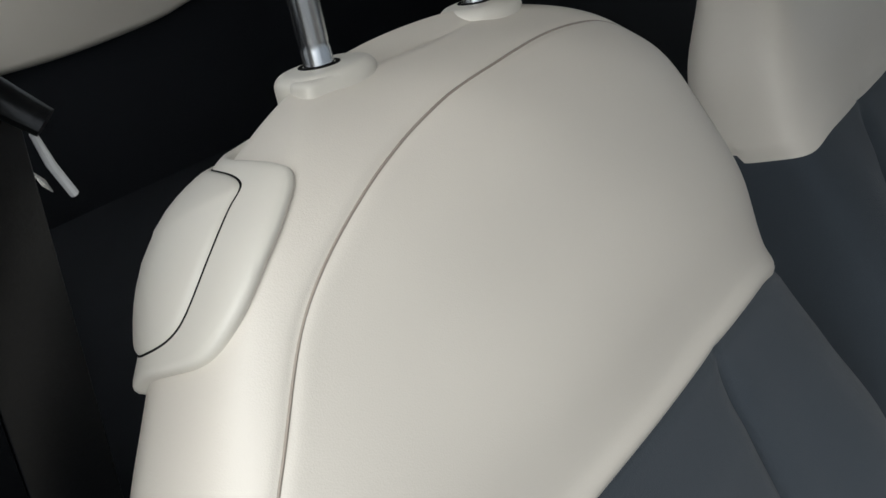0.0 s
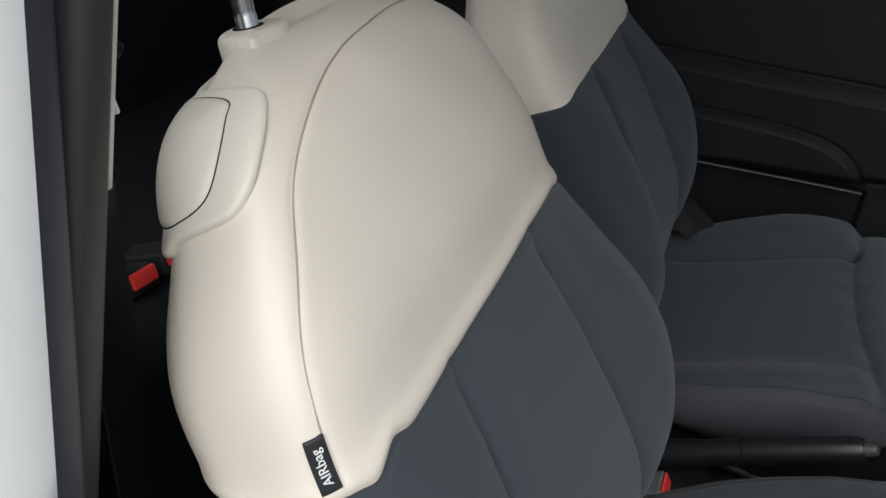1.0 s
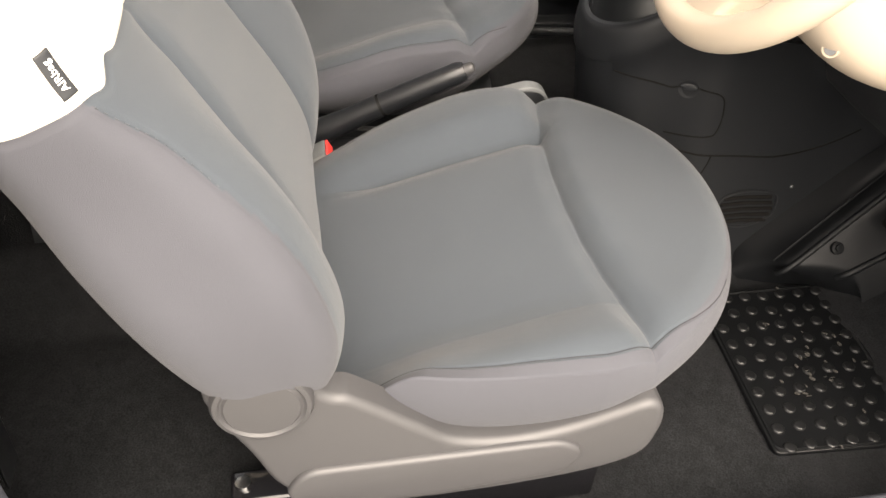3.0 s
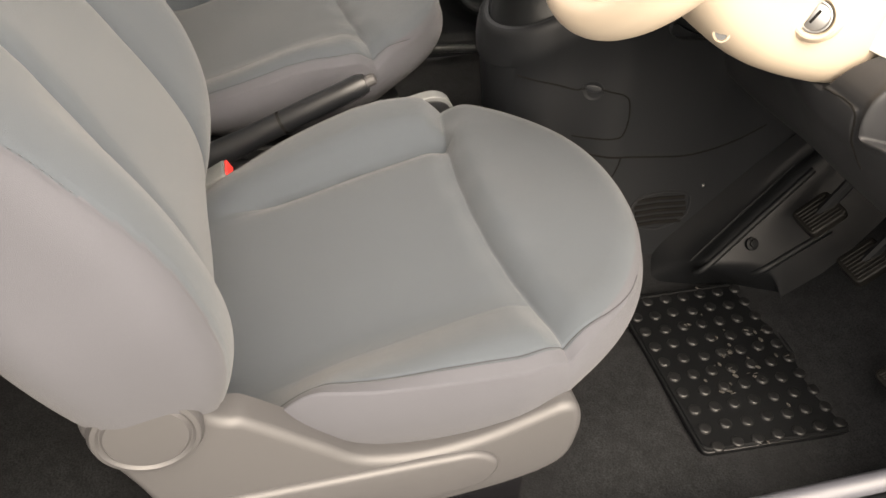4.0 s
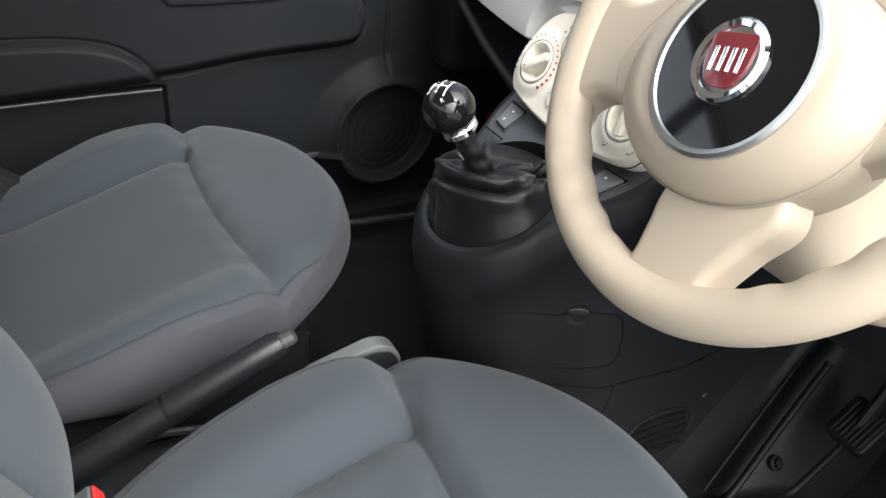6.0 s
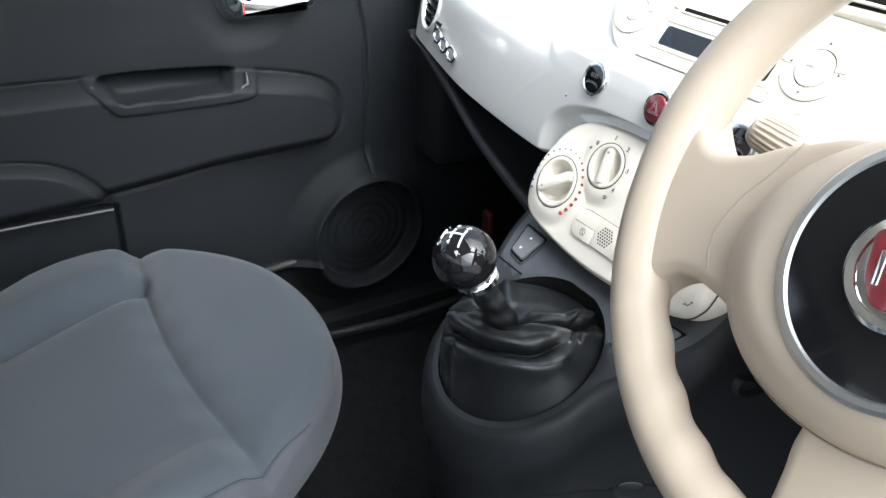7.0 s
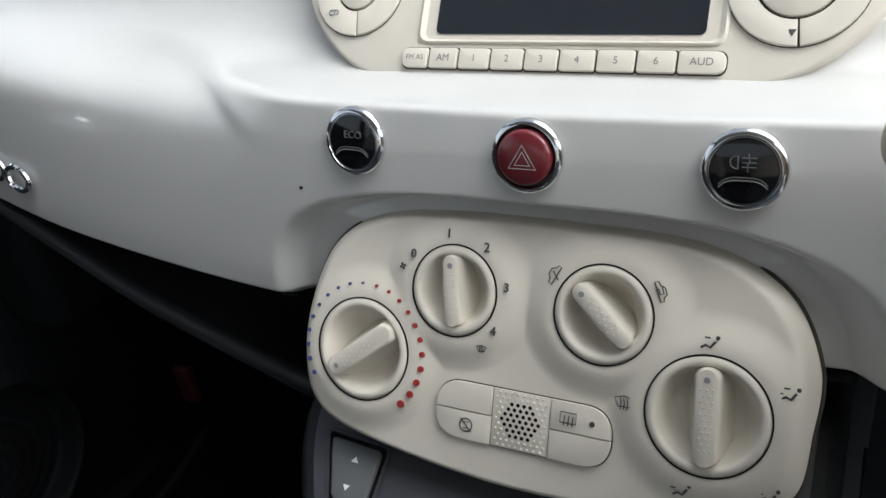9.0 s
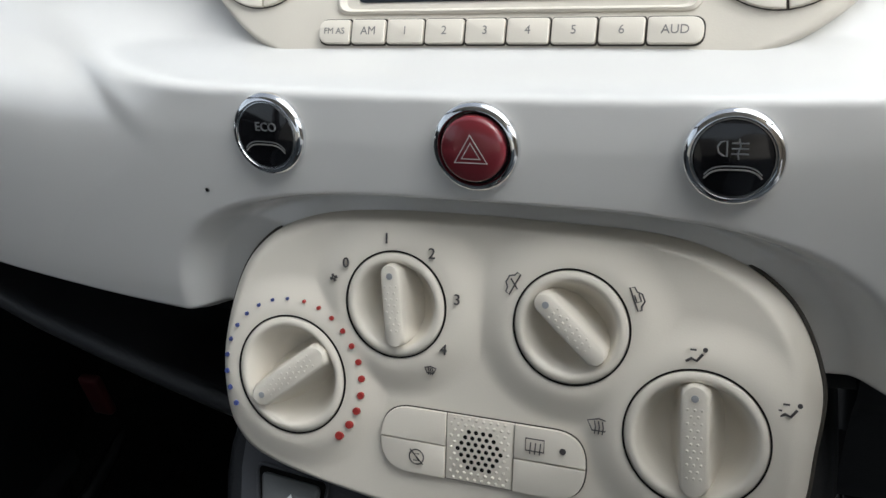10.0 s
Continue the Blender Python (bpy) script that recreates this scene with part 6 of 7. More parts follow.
part("joint", tube([(x, 0.385, top_z(0.385) + 0.0002) for x in np.linspace(0.067, 0.106, 4)], 0.0008, 6), GAP, console)
# fuse-box lid lines, thumb catch and floor vent on the driver's flank
tree = BVHTree.FromPolygons([v.co[:] for v in body.data.vertices], [tuple(p.vertices) for p in body.data.polygons])


def flank(y, z, lift=0.0):
    hit = tree.ray_cast(Vector((0.6, y, z)), Vector((-1, 0, 0)))[0]
    return (hit if hit else Vector((0.12, y, z))) + Vector((lift, 0, 0))


def on_flank(pts, n=40):
    return [flank(v.x, v.y) for v in spline([(a, b, 0) for a, b in pts], n)]


part("lid_line", tube(on_flank([(0.288, 0.427), (0.323, 0.423), (0.364, 0.413), (0.377, 0.4155), (0.392, 0.420), (0.411, 0.416), (0.431, 0.412), (0.4415, 0.401), (0.446, 0.373), (0.443, 0.350), (0.433, 0.341), (0.398, 0.338), (0.372, 0.338)], 80), 0.0013, 6), GAP, console)
C0 = flank(0.390, 0.414)
CATCH = Matrix.Translation(C0) @ (flank(0.390, 0.426) - C0).cross(flank(0.402, 0.414) - C0).normalized().to_track_quat("Z", "Y").to_matrix().to_4x4() @ Matrix.Rotation(math.pi, 4, "X")
catch = part("lid_catch", lathe([(0.0165, -0.002), (0.0160, 0.0006), (0.0145, 0.0008), (0.0130, 0.0001), (0.0, -0.0004)], CATCH, 36), CONSOLE_SIDE_SHADED, console, "round thumb catch of the lid")
part("catch_grip", slab(oval(0, -0.004, 0.0120, 0.0055, 28), -0.001, 0.0022, CATCH, 0.0012), CONSOLE_PLASTIC, catch)
part("lower_line", tube(on_flank([(0.37, 0.316), (0.416, 0.310), (0.456, 0.308), (0.503, 0.304), (0.55, 0.301), (0.597, 0.308), (0.643, 0.323), (0.68, 0.342)]), 0.0016, 6), GAP, console)
part("side_line", tube(on_flank([(0.445, 0.308), (0.442, 0.292), (0.432, 0.27), (0.42, 0.25)], 12), 0.0011, 6), GAP, console)
rim_ = [flank(v.x, v.y, 0.001) for v in spline([(0.472, 0.214, 0), (0.490, 0.236, 0), (0.525, 0.243, 0), (0.566, 0.236, 0), (0.574, 0.216, 0), (0.566, 0.194, 0), (0.525, 0.178, 0), (0.486, 0.188, 0)], 48, True)]
part("vent_rim", tube(rim_, 0.0022, 8, True), CONSOLE_SIDE_SHADED, console)
for k in range(5):
    part("vent_slot", tube([flank(0.481 + 0.002 * abs(k - 1), 0.230 - 0.0105 * k, 0.001), flank(0.52, 0.232 - 0.0105 * k, 0.001), flank(0.569 - 0.003 * abs(k - 2), 0.230 - 0.0105 * k, 0.001)], 0.0032, 8), GAP, console)
part("flank_screw", lathe([(0.0035, -0.001), (0.0035, 0.001), (0.002, 0.0018), (0, 0.0018)], Matrix.Translation(flank(0.594, 0.246)) @ Matrix.Rotation(radians(90), 4, "Y"), 14), STEEL, console)

# window switches
for sx in (-1, 1):
    sw = thing("window_switch", "dark grey window switch with pale arrows", "switch", "window switches")
    SWF = Matrix.Translation((sx * 0.094, 0.410, top_z(0.410) + 0.0005)) @ Matrix.Rotation(radians(TILT), 4, "X")
    o = [(-0.0075, -0.0180), (0.0170, -0.0210), (0.0172, 0.0168), (-0.0215, 0.0192)]
    if sx > 0:
        o = [(-a, b) for a, b in o]
    mx, my = sum(a for a, b in o) / 4, sum(b for a, b in o) / 4
    part("bezel", slab(rounded([(mx + (a - mx) * 1.05, my + (b - my) * 1.05) for a, b in o], 0.0045), -0.006, 0.0006, SWF, 0.0004), GAP, sw)
    part("rim", tube([(a, b, 0.0006) for a, b in rounded([(mx + (a - mx) * 1.03, my + (b - my) * 1.03) for a, b in o], 0.0045)], 0.0009, 6, True, m=SWF), CONSOLE_TOP_LIT, sw)
    part("rocker", slab(rounded([(mx + (a - mx) * 0.84, my + (b - my) * 0.86) for a, b in o], 0.004), -0.004, 0.0034, SWF, 0.0016), SWITCH_GREY, sw)
    for kk, yy in ((1, 0.0070), (-1, -0.0075)):
        part("arrow", slab([(-0.0021, -0.0012 * kk), (0.0021, -0.0012 * kk), (0, 0.0019 * kk)], 0.0033, 0.0037, SWF @ Matrix.Translation((mx, my + yy, 0))), WHITE_MARK, sw)

# gear lever: gaiter, rod, chrome collar and ball knob
gear = thing("gear_lever", "black ball gear knob on a chrome collar and leather gaiter", "gear lever")
KN = Vector((-0.004, 0.276, 0.629))
foot = Vector((0.0, 0.340, 0.517))
axis = (KN - foot).normalized()
top_c = np.array(foot + axis * 0.046)


def polar(points):
    return [(r * 0.081 * math.cos(radians(a)), r * 0.081 * math.sin(radians(a))) for a, r in points]


# sharp creases of the leather, as lines in plan: (angle, share of the radius), depth
CREASES = [
    (polar([(60, 0.15), (33, 0.31), (36, 0.50), (38, 0.64)]), 0.0100),
    (polar([(38, 0.60), (50, 0.80), (68, 1.0)]), 0.0100),
    (polar([(236, 0.84), (260, 0.72), (290, 0.66), (318, 0.64), (345, 0.66), (382, 0.68)]), 0.0085),
    (polar([(268, 0.76), (262, 0.98)]), 0.0040),
    (polar([(159, 0.18), (157, 0.50), (160, 0.78)]), 0.0050),
    (polar([(215, 0.25), (232, 0.45), (238, 0.74)]), 0.0050),
]
T_, A_ = np.meshgrid(np.linspace(0, 1, 130), np.linspace(0, 2 * np.pi, 280, endpoint=False), indexing="ij")
K_ = (1 - T_) ** 0.85
R_ = 0.0102 + (0.0803 - 0.0102) * K_ * (1 + 0.035 * np.sin(np.pi * np.minimum(1.0, T_ * 2.5)))
BZ = base_z(WELL_Y + 0.0803 * WELL_EL * np.sin(A_)) + 0.0030
PX = top_c[0] * (1 - K_) + R_ * np.cos(A_)
PY = WELL_Y + (top_c[1] - WELL_Y) * (1 - K_) + R_ * WELL_EL * np.sin(A_)
PZ = BZ + (top_c[2] - BZ) * (1 - np.minimum(1, R_ / 0.081 * 0.985) ** 3.8) ** 0.75 - 0.006 * np.exp(-(((R_ - 0.014) / 0.008) ** 2))
U_, V_ = R_ * np.cos(A_), R_ * np.sin(A_)
RHO = R_ / 0.081
near = 0.5 + 0.5 * np.cos(A_ - radians(-55))
far = np.exp(-(((np.mod(A_ - radians(125) + np.pi, 2 * np.pi) - np.pi) / 0.95) ** 2))
D_ = 0.0060 * np.sin(np.pi * np.clip(RHO, 0, 1) ** 1.5) + 0.0030 * near * np.sin(np.pi * np.clip((RHO - 0.50) / 0.5, 0, 1))
D_ -= 0.004 * far * np.sin(np.pi * np.clip((RHO - 0.12) / 0.88, 0, 1)) ** 1.2
D_ += 0.0012 * np.sin(3 * A_ + 9 * RHO) * np.sin(np.pi * T_)
for pts, dep in CREASES:
    g_, al_ = seg_dist(U_, V_, [(v.x, v.y) for v in spline([(a, b, 0) for a, b in pts], 24)])
    ends = smooth(0.0, 0.15, al_) * smooth(1.0, 0.85, al_)
    D_ += 1.25 * dep * ends * (-np.exp(-np.abs(g_) / 0.0034) + 0.8 * np.exp(-(((g_ - 0.0085) / 0.0065) ** 2)))
D_ -= 0.010 * np.exp(-(((U_ - 0.040) / 0.008) ** 2) - (((V_ - 0.031) / 0.008) ** 2))
D_ *= np.sin(np.pi * np.clip(0.04 + T_ * 0.92, 0, 1)) ** 0.5
slant = np.stack([np.cos(A_) * (1.2 - T_), np.sin(A_) * (1.2 - T_), 0.6 + 0.5 * T_], -1)
slant /= np.linalg.norm(slant, axis=-1, keepdims=True)
P = np.stack([PX, PY, PZ], -1) + slant * D_[..., None]
hem = P[:1] * 1.0
hem[..., 2] = BZ[:1] - 0.010
P = np.concatenate([hem, P], 0)
sheet("gaiter", P, LEATHER, gear, "creased black leather gaiter", wrap=True)
part("gaiter_ring", tube([(0.0800 * math.cos(a), WELL_Y + 0.0800 * WELL_EL * math.sin(a), base_z(WELL_Y + 0.0800 * WELL_EL * math.sin(a)) - 0.002) for a in np.linspace(0, 2 * math.pi, 60, endpoint=False)], 0.003, 8, True), GLOSS_BLACK, gear)
GM = Matrix.Translation(KN) @ axis.to_track_quat("Z", "Y").to_matrix().to_4x4()
sl = []
for h in np.linspace(-0.100, -0.030, 40):
    sl.append([GM @ Vector(((0.0118 + 0.0009 * math.sin(3 * a + 90 * h) + 0.0008 * math.sin(a + 300 * h) * smooth(-0.036, -0.050, np.array(h)) + 0.0035 * float(smooth(-0.065, -0.095, np.array(h)))) * math.cos(a), (0.0118 + 0.0009 * math.sin(3 * a + 90 * h) + 0.0008 * math.sin(a + 300 * h) * smooth(-0.036, -0.050, np.array(h))) * math.sin(a), h)) for a in np.linspace(0, 2 * math.pi, 40, endpoint=False)])
sheet("sleeve", np.array(sl), LEATHER, gear, "wrinkled leather sleeve round the rod", wrap=True)
part("collar", lathe([(0.0100, -0.0330), (0.0170, -0.0325), (0.0195, -0.0295), (0.0195, -0.0240), (0.0180, -0.0225), (0.0175, -0.0205), (0.0195, -0.0195), (0.0200, -0.0160), (0.0, -0.0150)], GM, 44), CHROME, gear, "polished chrome collar")
ball = part("knob", lathe([(0.0, -0.020), (0.0180, -0.0195)] + [(0.0275 * math.cos(a), 0.0265 * math.sin(a)) for a in np.linspace(-0.62, math.pi / 2, 26)], GM, 56), GLOSS_BLACK, gear, "gloss black ball")


def on_ball(u, v, lift=0.0003):
    r = 0.0275 + lift
    d = Vector((u, v, math.sqrt(max(0, r * r - u * u - v * v)) * 0.965))
    return d


def ball_line(pts):
    dense = []
    for (a, b), (c, d) in zip(pts, pts[1:]):
        for f in np.linspace(0, 1, 6):
            dense.append(on_ball(a + (c - a) * f, b + (d - b) * f))
    part("shift_mark", tube(dense, 0.0008, 6, m=GM), WHITE_MARK, ball)


GM = GM @ Matrix.Rotation(0.56, 4, "Z")
ball_line([(-0.010, 0.009), (-0.010, -0.002)])
ball_line([(-0.010, 0.0035), (0.010, 0.0035)])
ball_line([(0.0, 0.009), (0.0, -0.002)])
ball_line([(0.010, 0.009), (0.010, -0.009)])
for txt, u, v in (("1", -0.010, 0.013), ("3", 0.0, 0.0135), ("5", 0.010, 0.0125), ("2", -0.010, -0.006), ("4", 0.0, -0.006), ("R", 0.0105, -0.0135)):
    c_ = on_ball(u, v, 0.0006)
    lettering(txt, 0.0062, GM @ Matrix.Translation(c_) @ c_.to_track_quat("Z", "Y").to_matrix().to_4x4(), WHITE_MARK, ball)

# ---- handbrake, tunnel and belt buckles ----
tunnel = thing("tunnel_cover", "black moulded tunnel cover between the front seats", "tunnel cover", kind="structure")
P = []
for y in np.linspace(-0.55, 0.36, 60):
    w_, h_ = 0.088, 0.245 + 0.02 * float(smooth(0.0, -0.25, np.array(y)))
    row = []
    for k in range(41):
        a = math.pi * k / 40
        c, q = math.cos(a), math.sin(a)
        row.append((w_ * math.copysign(abs(c) ** 0.45, c) * (1.1 - 0.1 * q), y, 0.085 + (h_ - 0.085) * abs(q) ** 0.45))
    P.append(row)
sheet("cover", np.array(P), BLACK_PLASTIC, tunnel, sharp=50)
part("tray_edge", tube([(-0.06, -0.16, 0.262), (-0.055, -0.10, 0.27), (-0.05, -0.04, 0.262), (-0.045, 0.02, 0.252)], 0.005, 8), CONSOLE_PLASTIC, tunnel)
part("tray_edge", tube([(-0.02, 0.22, 0.250), (-0.01, 0.30, 0.256), (-0.005, 0.345, 0.262)], 0.0035, 8), GREY_PLASTIC, tunnel)
brake = thing("handbrake", "black handbrake lever with a pale push button", "handbrake")
tip, sm_, rear = Vector((0.020, 0.082, 0.405)), Vector((0.006, -0.038, 0.343)), Vector((-0.004, -0.15, 0.285))
part("grip", tube([sm_, sm_.lerp(tip, 0.3), sm_.lerp(tip, 0.7), sm_.lerp(tip, 0.93), tip], [0.0155, 0.0160, 0.0150, 0.0148, 0.0120], 24, flat=1.1), BRAKE_PLASTIC, brake)
part("sleeve", tube([sm_.lerp(rear, 0.02), sm_.lerp(rear, 0.4), rear, rear + Vector((0, -0.05, -0.03))], [0.0158, 0.0165, 0.020, 0.025], 24, flat=1.1), BRAKE_PLASTIC, brake)
part("joint", tube([sm_.lerp(rear, -0.01), sm_.lerp(rear, 0.02)], 0.0161, 24, flat=1.1), GAP, brake)
dv = (tip - sm_).normalized()
part("button", tube([tip - dv * 0.004, tip + dv * 0.008, tip + dv * 0.013, tip + dv * 0.015], [0.0085, 0.0085, 0.0076, 0.0045], 20), GREY_PLASTIC, brake, "grey push button")


def buckle(p, d, label, grp, case, red):
    b = thing("belt_buckle", label, "belt buckle", grp)
    p, d = Vector(p), Vector(d).normalized()
    s = d.cross(Vector((0, 0, 1))).normalized()
    R = Matrix.Translation(p) @ Matrix((( s.x, d.x, s.cross(d).x, 0), (s.y, d.y, s.cross(d).y, 0), (s.z, d.z, s.cross(d).z, 0), (0, 0, 0, 1)))
    part("case", slab(rounded([(-0.018, -0.065), (0.018, -0.065), (0.021, -0.004), (-0.021, -0.004)], 0.005), -0.013, 0.013, R, 0.004), case, b)
    part("release", slab(rounded([(-0.0165, -0.004), (0.0165, -0.004), (0.0165, red), (-0.0165, red)], 0.002), -0.004, 0.0125, R, 0.002), RED_PLASTIC, b, "red release button")
    part("strap", tube([p - d * 0.05, p - d * 0.11], 0.02, 8, flat=0.2), SEAL, b)
    return b


buckle((0.072, -0.118, 0.310), (0.02, 0.80, 0.45), "dark grey belt buckle with a red release beside the driver's seat", "front buckles", SWITCH_GREY, 0.0)
buckle((0.262, -0.695, 0.565), (0.1, 0.75, 0.25), "black rear belt buckle with a red release", "rear buckles", BLACK_PLASTIC, 0.003)
buckle((0.205, -0.695, 0.565), (-0.1, 0.75, 0.25), "black rear belt buckle with a red release", "rear buckles", BLACK_PLASTIC, 0.003)

# ---- rear seat ----
rear_seat = thing("rear_seat", "cloth rear bench darkened for the shade there, with a cream upper backrest", "rear seat")
# seat cloth made darker: the shade at the rear is put into its colour
REAR_CLOTH_SHADED = surface("rear_cloth_shaded", (0.014, 0.0155, 0.018), 0.95, grain=0.5, grain_scale=1500, vary=0.08, cell=True, spec=0.1)
part("cushion", box(-0.58, 0.58, -1.22, -0.64, 0.12, 0.545, 0.05, 5), REAR_CLOTH_SHADED, rear_seat)
part("backrest", box(-0.58, 0.58, -1.30, -1.03, 0.45, 0.775, 0.03, 4), REAR_CLOTH_SHADED, rear_seat)
for cx_ in (-0.29, 0.29):
    edge_ = [(-0.27, 0.78), (-0.22, 0.745), (-0.10, 0.731), (0.0, 0.7305), (0.073, 0.737), (0.13, 0.7435), (0.194, 0.760), (0.265, 0.80), (0.27, 0.93), (0.0, 0.945), (-0.27, 0.93)]
    edge_ = [(v.x, v.y) for v in spline([(a if cx_ < 0 else -a, b, 0) for a, b in edge_], 80, True)]
    part("upper_cover", slab(edge_, 0.0, 0.28, inplane(cx_, -1.30, 0, 0) @ Matrix.Rotation(math.pi, 4, "Y"), 0.012, 4), CREAM_VINYL, rear_seat, "cream leatherette upper part")

# front belt on the door pillar
belt = thing("seat_belt", "black seat belt hanging from its pillar guide", "seat belt")
part("strap", box(0.552, 0.590, -0.462, -0.459, 0.30, 0.950, 0.001), RUBBER, belt)
part("guide", tube([(0.572, -0.476, 0.958), (0.560, -0.458, 0.948), (0.550, -0.446, 0.937)], [0.008, 0.0085, 0.007], 12, flat=0.7), RUBBER, belt)
part("clip", tube([(0.549, -0.459, 0.929), (0.544, -0.462, 0.914), (0.537, -0.464, 0.898)], [0.0014, 0.0019, 0.0019], 8), WHITE_MARK, belt, "white plastic clip")
part("clip_hook", tube([(0.550, -0.466, 0.912), (0.547, -0.467, 0.906), (0.543, -0.468, 0.900)], [0.0004, 0.0020, 0.0004], 8), STEEL, belt)

# ---- passenger's door ----
door = thing("door_1", "closed black plastic passenger door trim with armrest and speaker", "car door", kind="structure")
dy_ = np.linspace(-0.50, 1.00, 640)
dz_ = np.linspace(0.09, 0.84, 370)
DY, DZ = np.meshgrid(dy_, dz_)


def rbox(Y, Z, y0, y1, z0, z1, r):
    qy = np.abs(Y - (y0 + y1) / 2) - (y1 - y0) / 2 + r
    qz = np.abs(Z - (z0 + z1) / 2) - (z1 - z0) / 2 + r
    return np.hypot(np.maximum(qy, 0), np.maximum(qz, 0)) + np.minimum(np.maximum(qy, qz), 0) - r


DX = np.full(DY.shape, -0.662) + 0.012 * smooth(0.84, 0.62, DZ) - 0.03 * smooth(0.30, 0.10, DZ)


def within(Y, Z, pts):
    """Signed distance to a closed smooth outline, negative inside."""
    o = [(v.x, v.y) for v in spline([(a, b, 0) for a, b in pts], len(pts) * 6, True)]
    d, _ = seg_dist(Y, Z, o + o[:1])
    odd = np.zeros(Y.shape, bool)
    for (ya, za), (yb, zb) in zip(o, o[1:] + o[:1]):
        odd ^= ((za > Z) != (zb > Z)) & (Y < (yb - ya) * (Z - za) / (zb - za + 1e-12) + ya)
    return np.where(odd, -d, d)


arm = within(DY, DZ, [(-0.60, 0.640), (-0.30, 0.633), (-0.083, 0.624), (0.09, 0.618), (0.22, 0.609), (0.318, 0.599), (0.40, 0.581), (0.438, 0.563), (0.456, 0.537), (0.458, 0.510), (0.449, 0.485), (0.425, 0.470), (0.353, 0.467), (0.25, 0.464), (0.11, 0.452), (-0.10, 0.446), (-0.60, 0.436)])
DX += 0.030 * smooth(0.004, -0.026, arm) ** 0.8
DX -= 0.006 * np.exp(-((arm / 0.003) ** 2))
rimmed = within(DY, DZ, [(0.094, 0.620), (0.106, 0.596), (0.120, 0.578), (0.135, 0.572), (0.22, 0.569), (0.295, 0.569), (0.312, 0.574), (0.319, 0.586), (0.317, 0.602), (0.20, 0.612)])
DX += 0.004 * smooth(0.0015, -0.0015, rimmed)
pocket = within(DY, DZ, [(0.116, 0.618), (0.121, 0.602), (0.130, 0.590), (0.145, 0.5865), (0.20, 0.585), (0.265, 0.583), (0.280, 0.586), (0.287, 0.598), (0.288, 0.608), (0.20, 0.616)])
DX -= 0.040 * smooth(0.002, -0.004, pocket)
low = within(DY, DZ, [(-0.60, 0.556), (-0.30, 0.549), (-0.097, 0.541), (-0.013, 0.532), (0.038, 0.517), (0.072, 0.493), (0.094, 0.464), (0.106, 0.440), (0.080, 0.437), (-0.10, 0.437), (-0.60, 0.437)])
DX += 0.016 * smooth(0.002, -0.014, low)
DX -= 0.005 * np.exp(-((low / 0.0025) ** 2)) * smooth(0.0, -0.01, DY - 0.1)
DX -= 0.014 * smooth(0.437, 0.433, DZ) * smooth(0.112, 0.106, DY)
gd, ga = seg_dist(DY, DZ, [(-0.5, 0.805), (0.168, 0.775), (0.351, 0.751), (0.407, 0.743), (0.445, 0.734), (0.476, 0.710), (0.492, 0.680), (0.499, 0.640), (0.502, 0.60), (0.502, 0.52), (0.498, 0.40)])
DX -= 0.009 * np.exp(-((gd / 0.0026) ** 2)) * smooth(1.0, 0.96, ga)
hd = np.hypot(DY - 0.3185, DZ - 0.7025)
DX -= 0.012 * smooth(0.085, 0.035, hd)
slot = rbox(DY, DZ, 0.34, 0.420, 0.682, 0.7115, 0.006)
DX -= 0.022 * smooth(0.002, -0.003, slot)
sp = np.hypot(DY - 0.493, DZ - 0.300)
DX += 0.026 * smooth(0.150, 0.100, sp) * smooth(0.70, 0.45, DY)
DX += 0.010 * np.exp(-(((sp - 0.1) / 0.007) ** 2))
DX -= 0.020 * smooth(0.096, 0.088, sp)
DX += 0.0007 * np.cos(sp * 420) * smooth(0.088, 0.08, sp)
DX += 0.012 * np.exp(-(((DZ - 0.272 - 0.05 * (DY - 0.4)) / 0.006) ** 2)) * smooth(0.415, 0.40, DY)
DX += 0.020 * smooth(0.140, 0.125, DZ)
sheet("trim_panel", np.stack([DX, DY, DZ], -1), DOOR_PLASTIC, door, "black grained plastic", sharp=0)
handle = part("handle_boss", lathe([(0.0, 0.030), (0.012, 0.0285), (0.024, 0.022), (0.032, 0.012), (0.0355, 0.002), (0.0375, 0.0), (0.038, -0.006), (0.034, -0.008)], Matrix.Translation((-0.662, 0.3185, 0.7025)) @ Matrix.Rotation(radians(90), 4, "Y"), 52), CHROME, door, "polished chrome boss")
LEVER = Matrix(((0, 0, 1, -0.648), (1, 0, 0, 0), (0, 1, 0, 0), (0, 0, 0, 1)))
part("door_handle", slab(rounded([(0.306, 0.6790), (0.370, 0.6765), (0.4050, 0.6785), (0.4090, 0.6960), (0.340, 0.7025), (0.306, 0.7045)], 0.004), 0.0, 0.016, LEVER, 0.005, 4), CHROME, door, "polished chrome lever")
part("lock_mark", box(-0.6322, -0.6312, 0.3105, 0.3122, 0.684, 0.700), RED_PLASTIC, handle)
part("pull_lip", tube([(-0.636, 0.100, 0.612), (-0.628, 0.112, 0.592), (-0.623, 0.135, 0.582), (-0.622, 0.22, 0.579), (-0.623, 0.285, 0.578), (-0.626, 0.305, 0.588), (-0.634, 0.306, 0.603)], [0.002, 0.0035, 0.0045, 0.0045, 0.0045, 0.0035, 0.002], 10), CONSOLE_PLASTIC, door, "dark grey pull lip")
part("pocket_strip", tube([(-0.632, -0.45, 0.440), (-0.630, 0.0, 0.440), (-0.630, 0.100, 0.438)], 0.0035, 8), CONSOLE_PLASTIC, door)
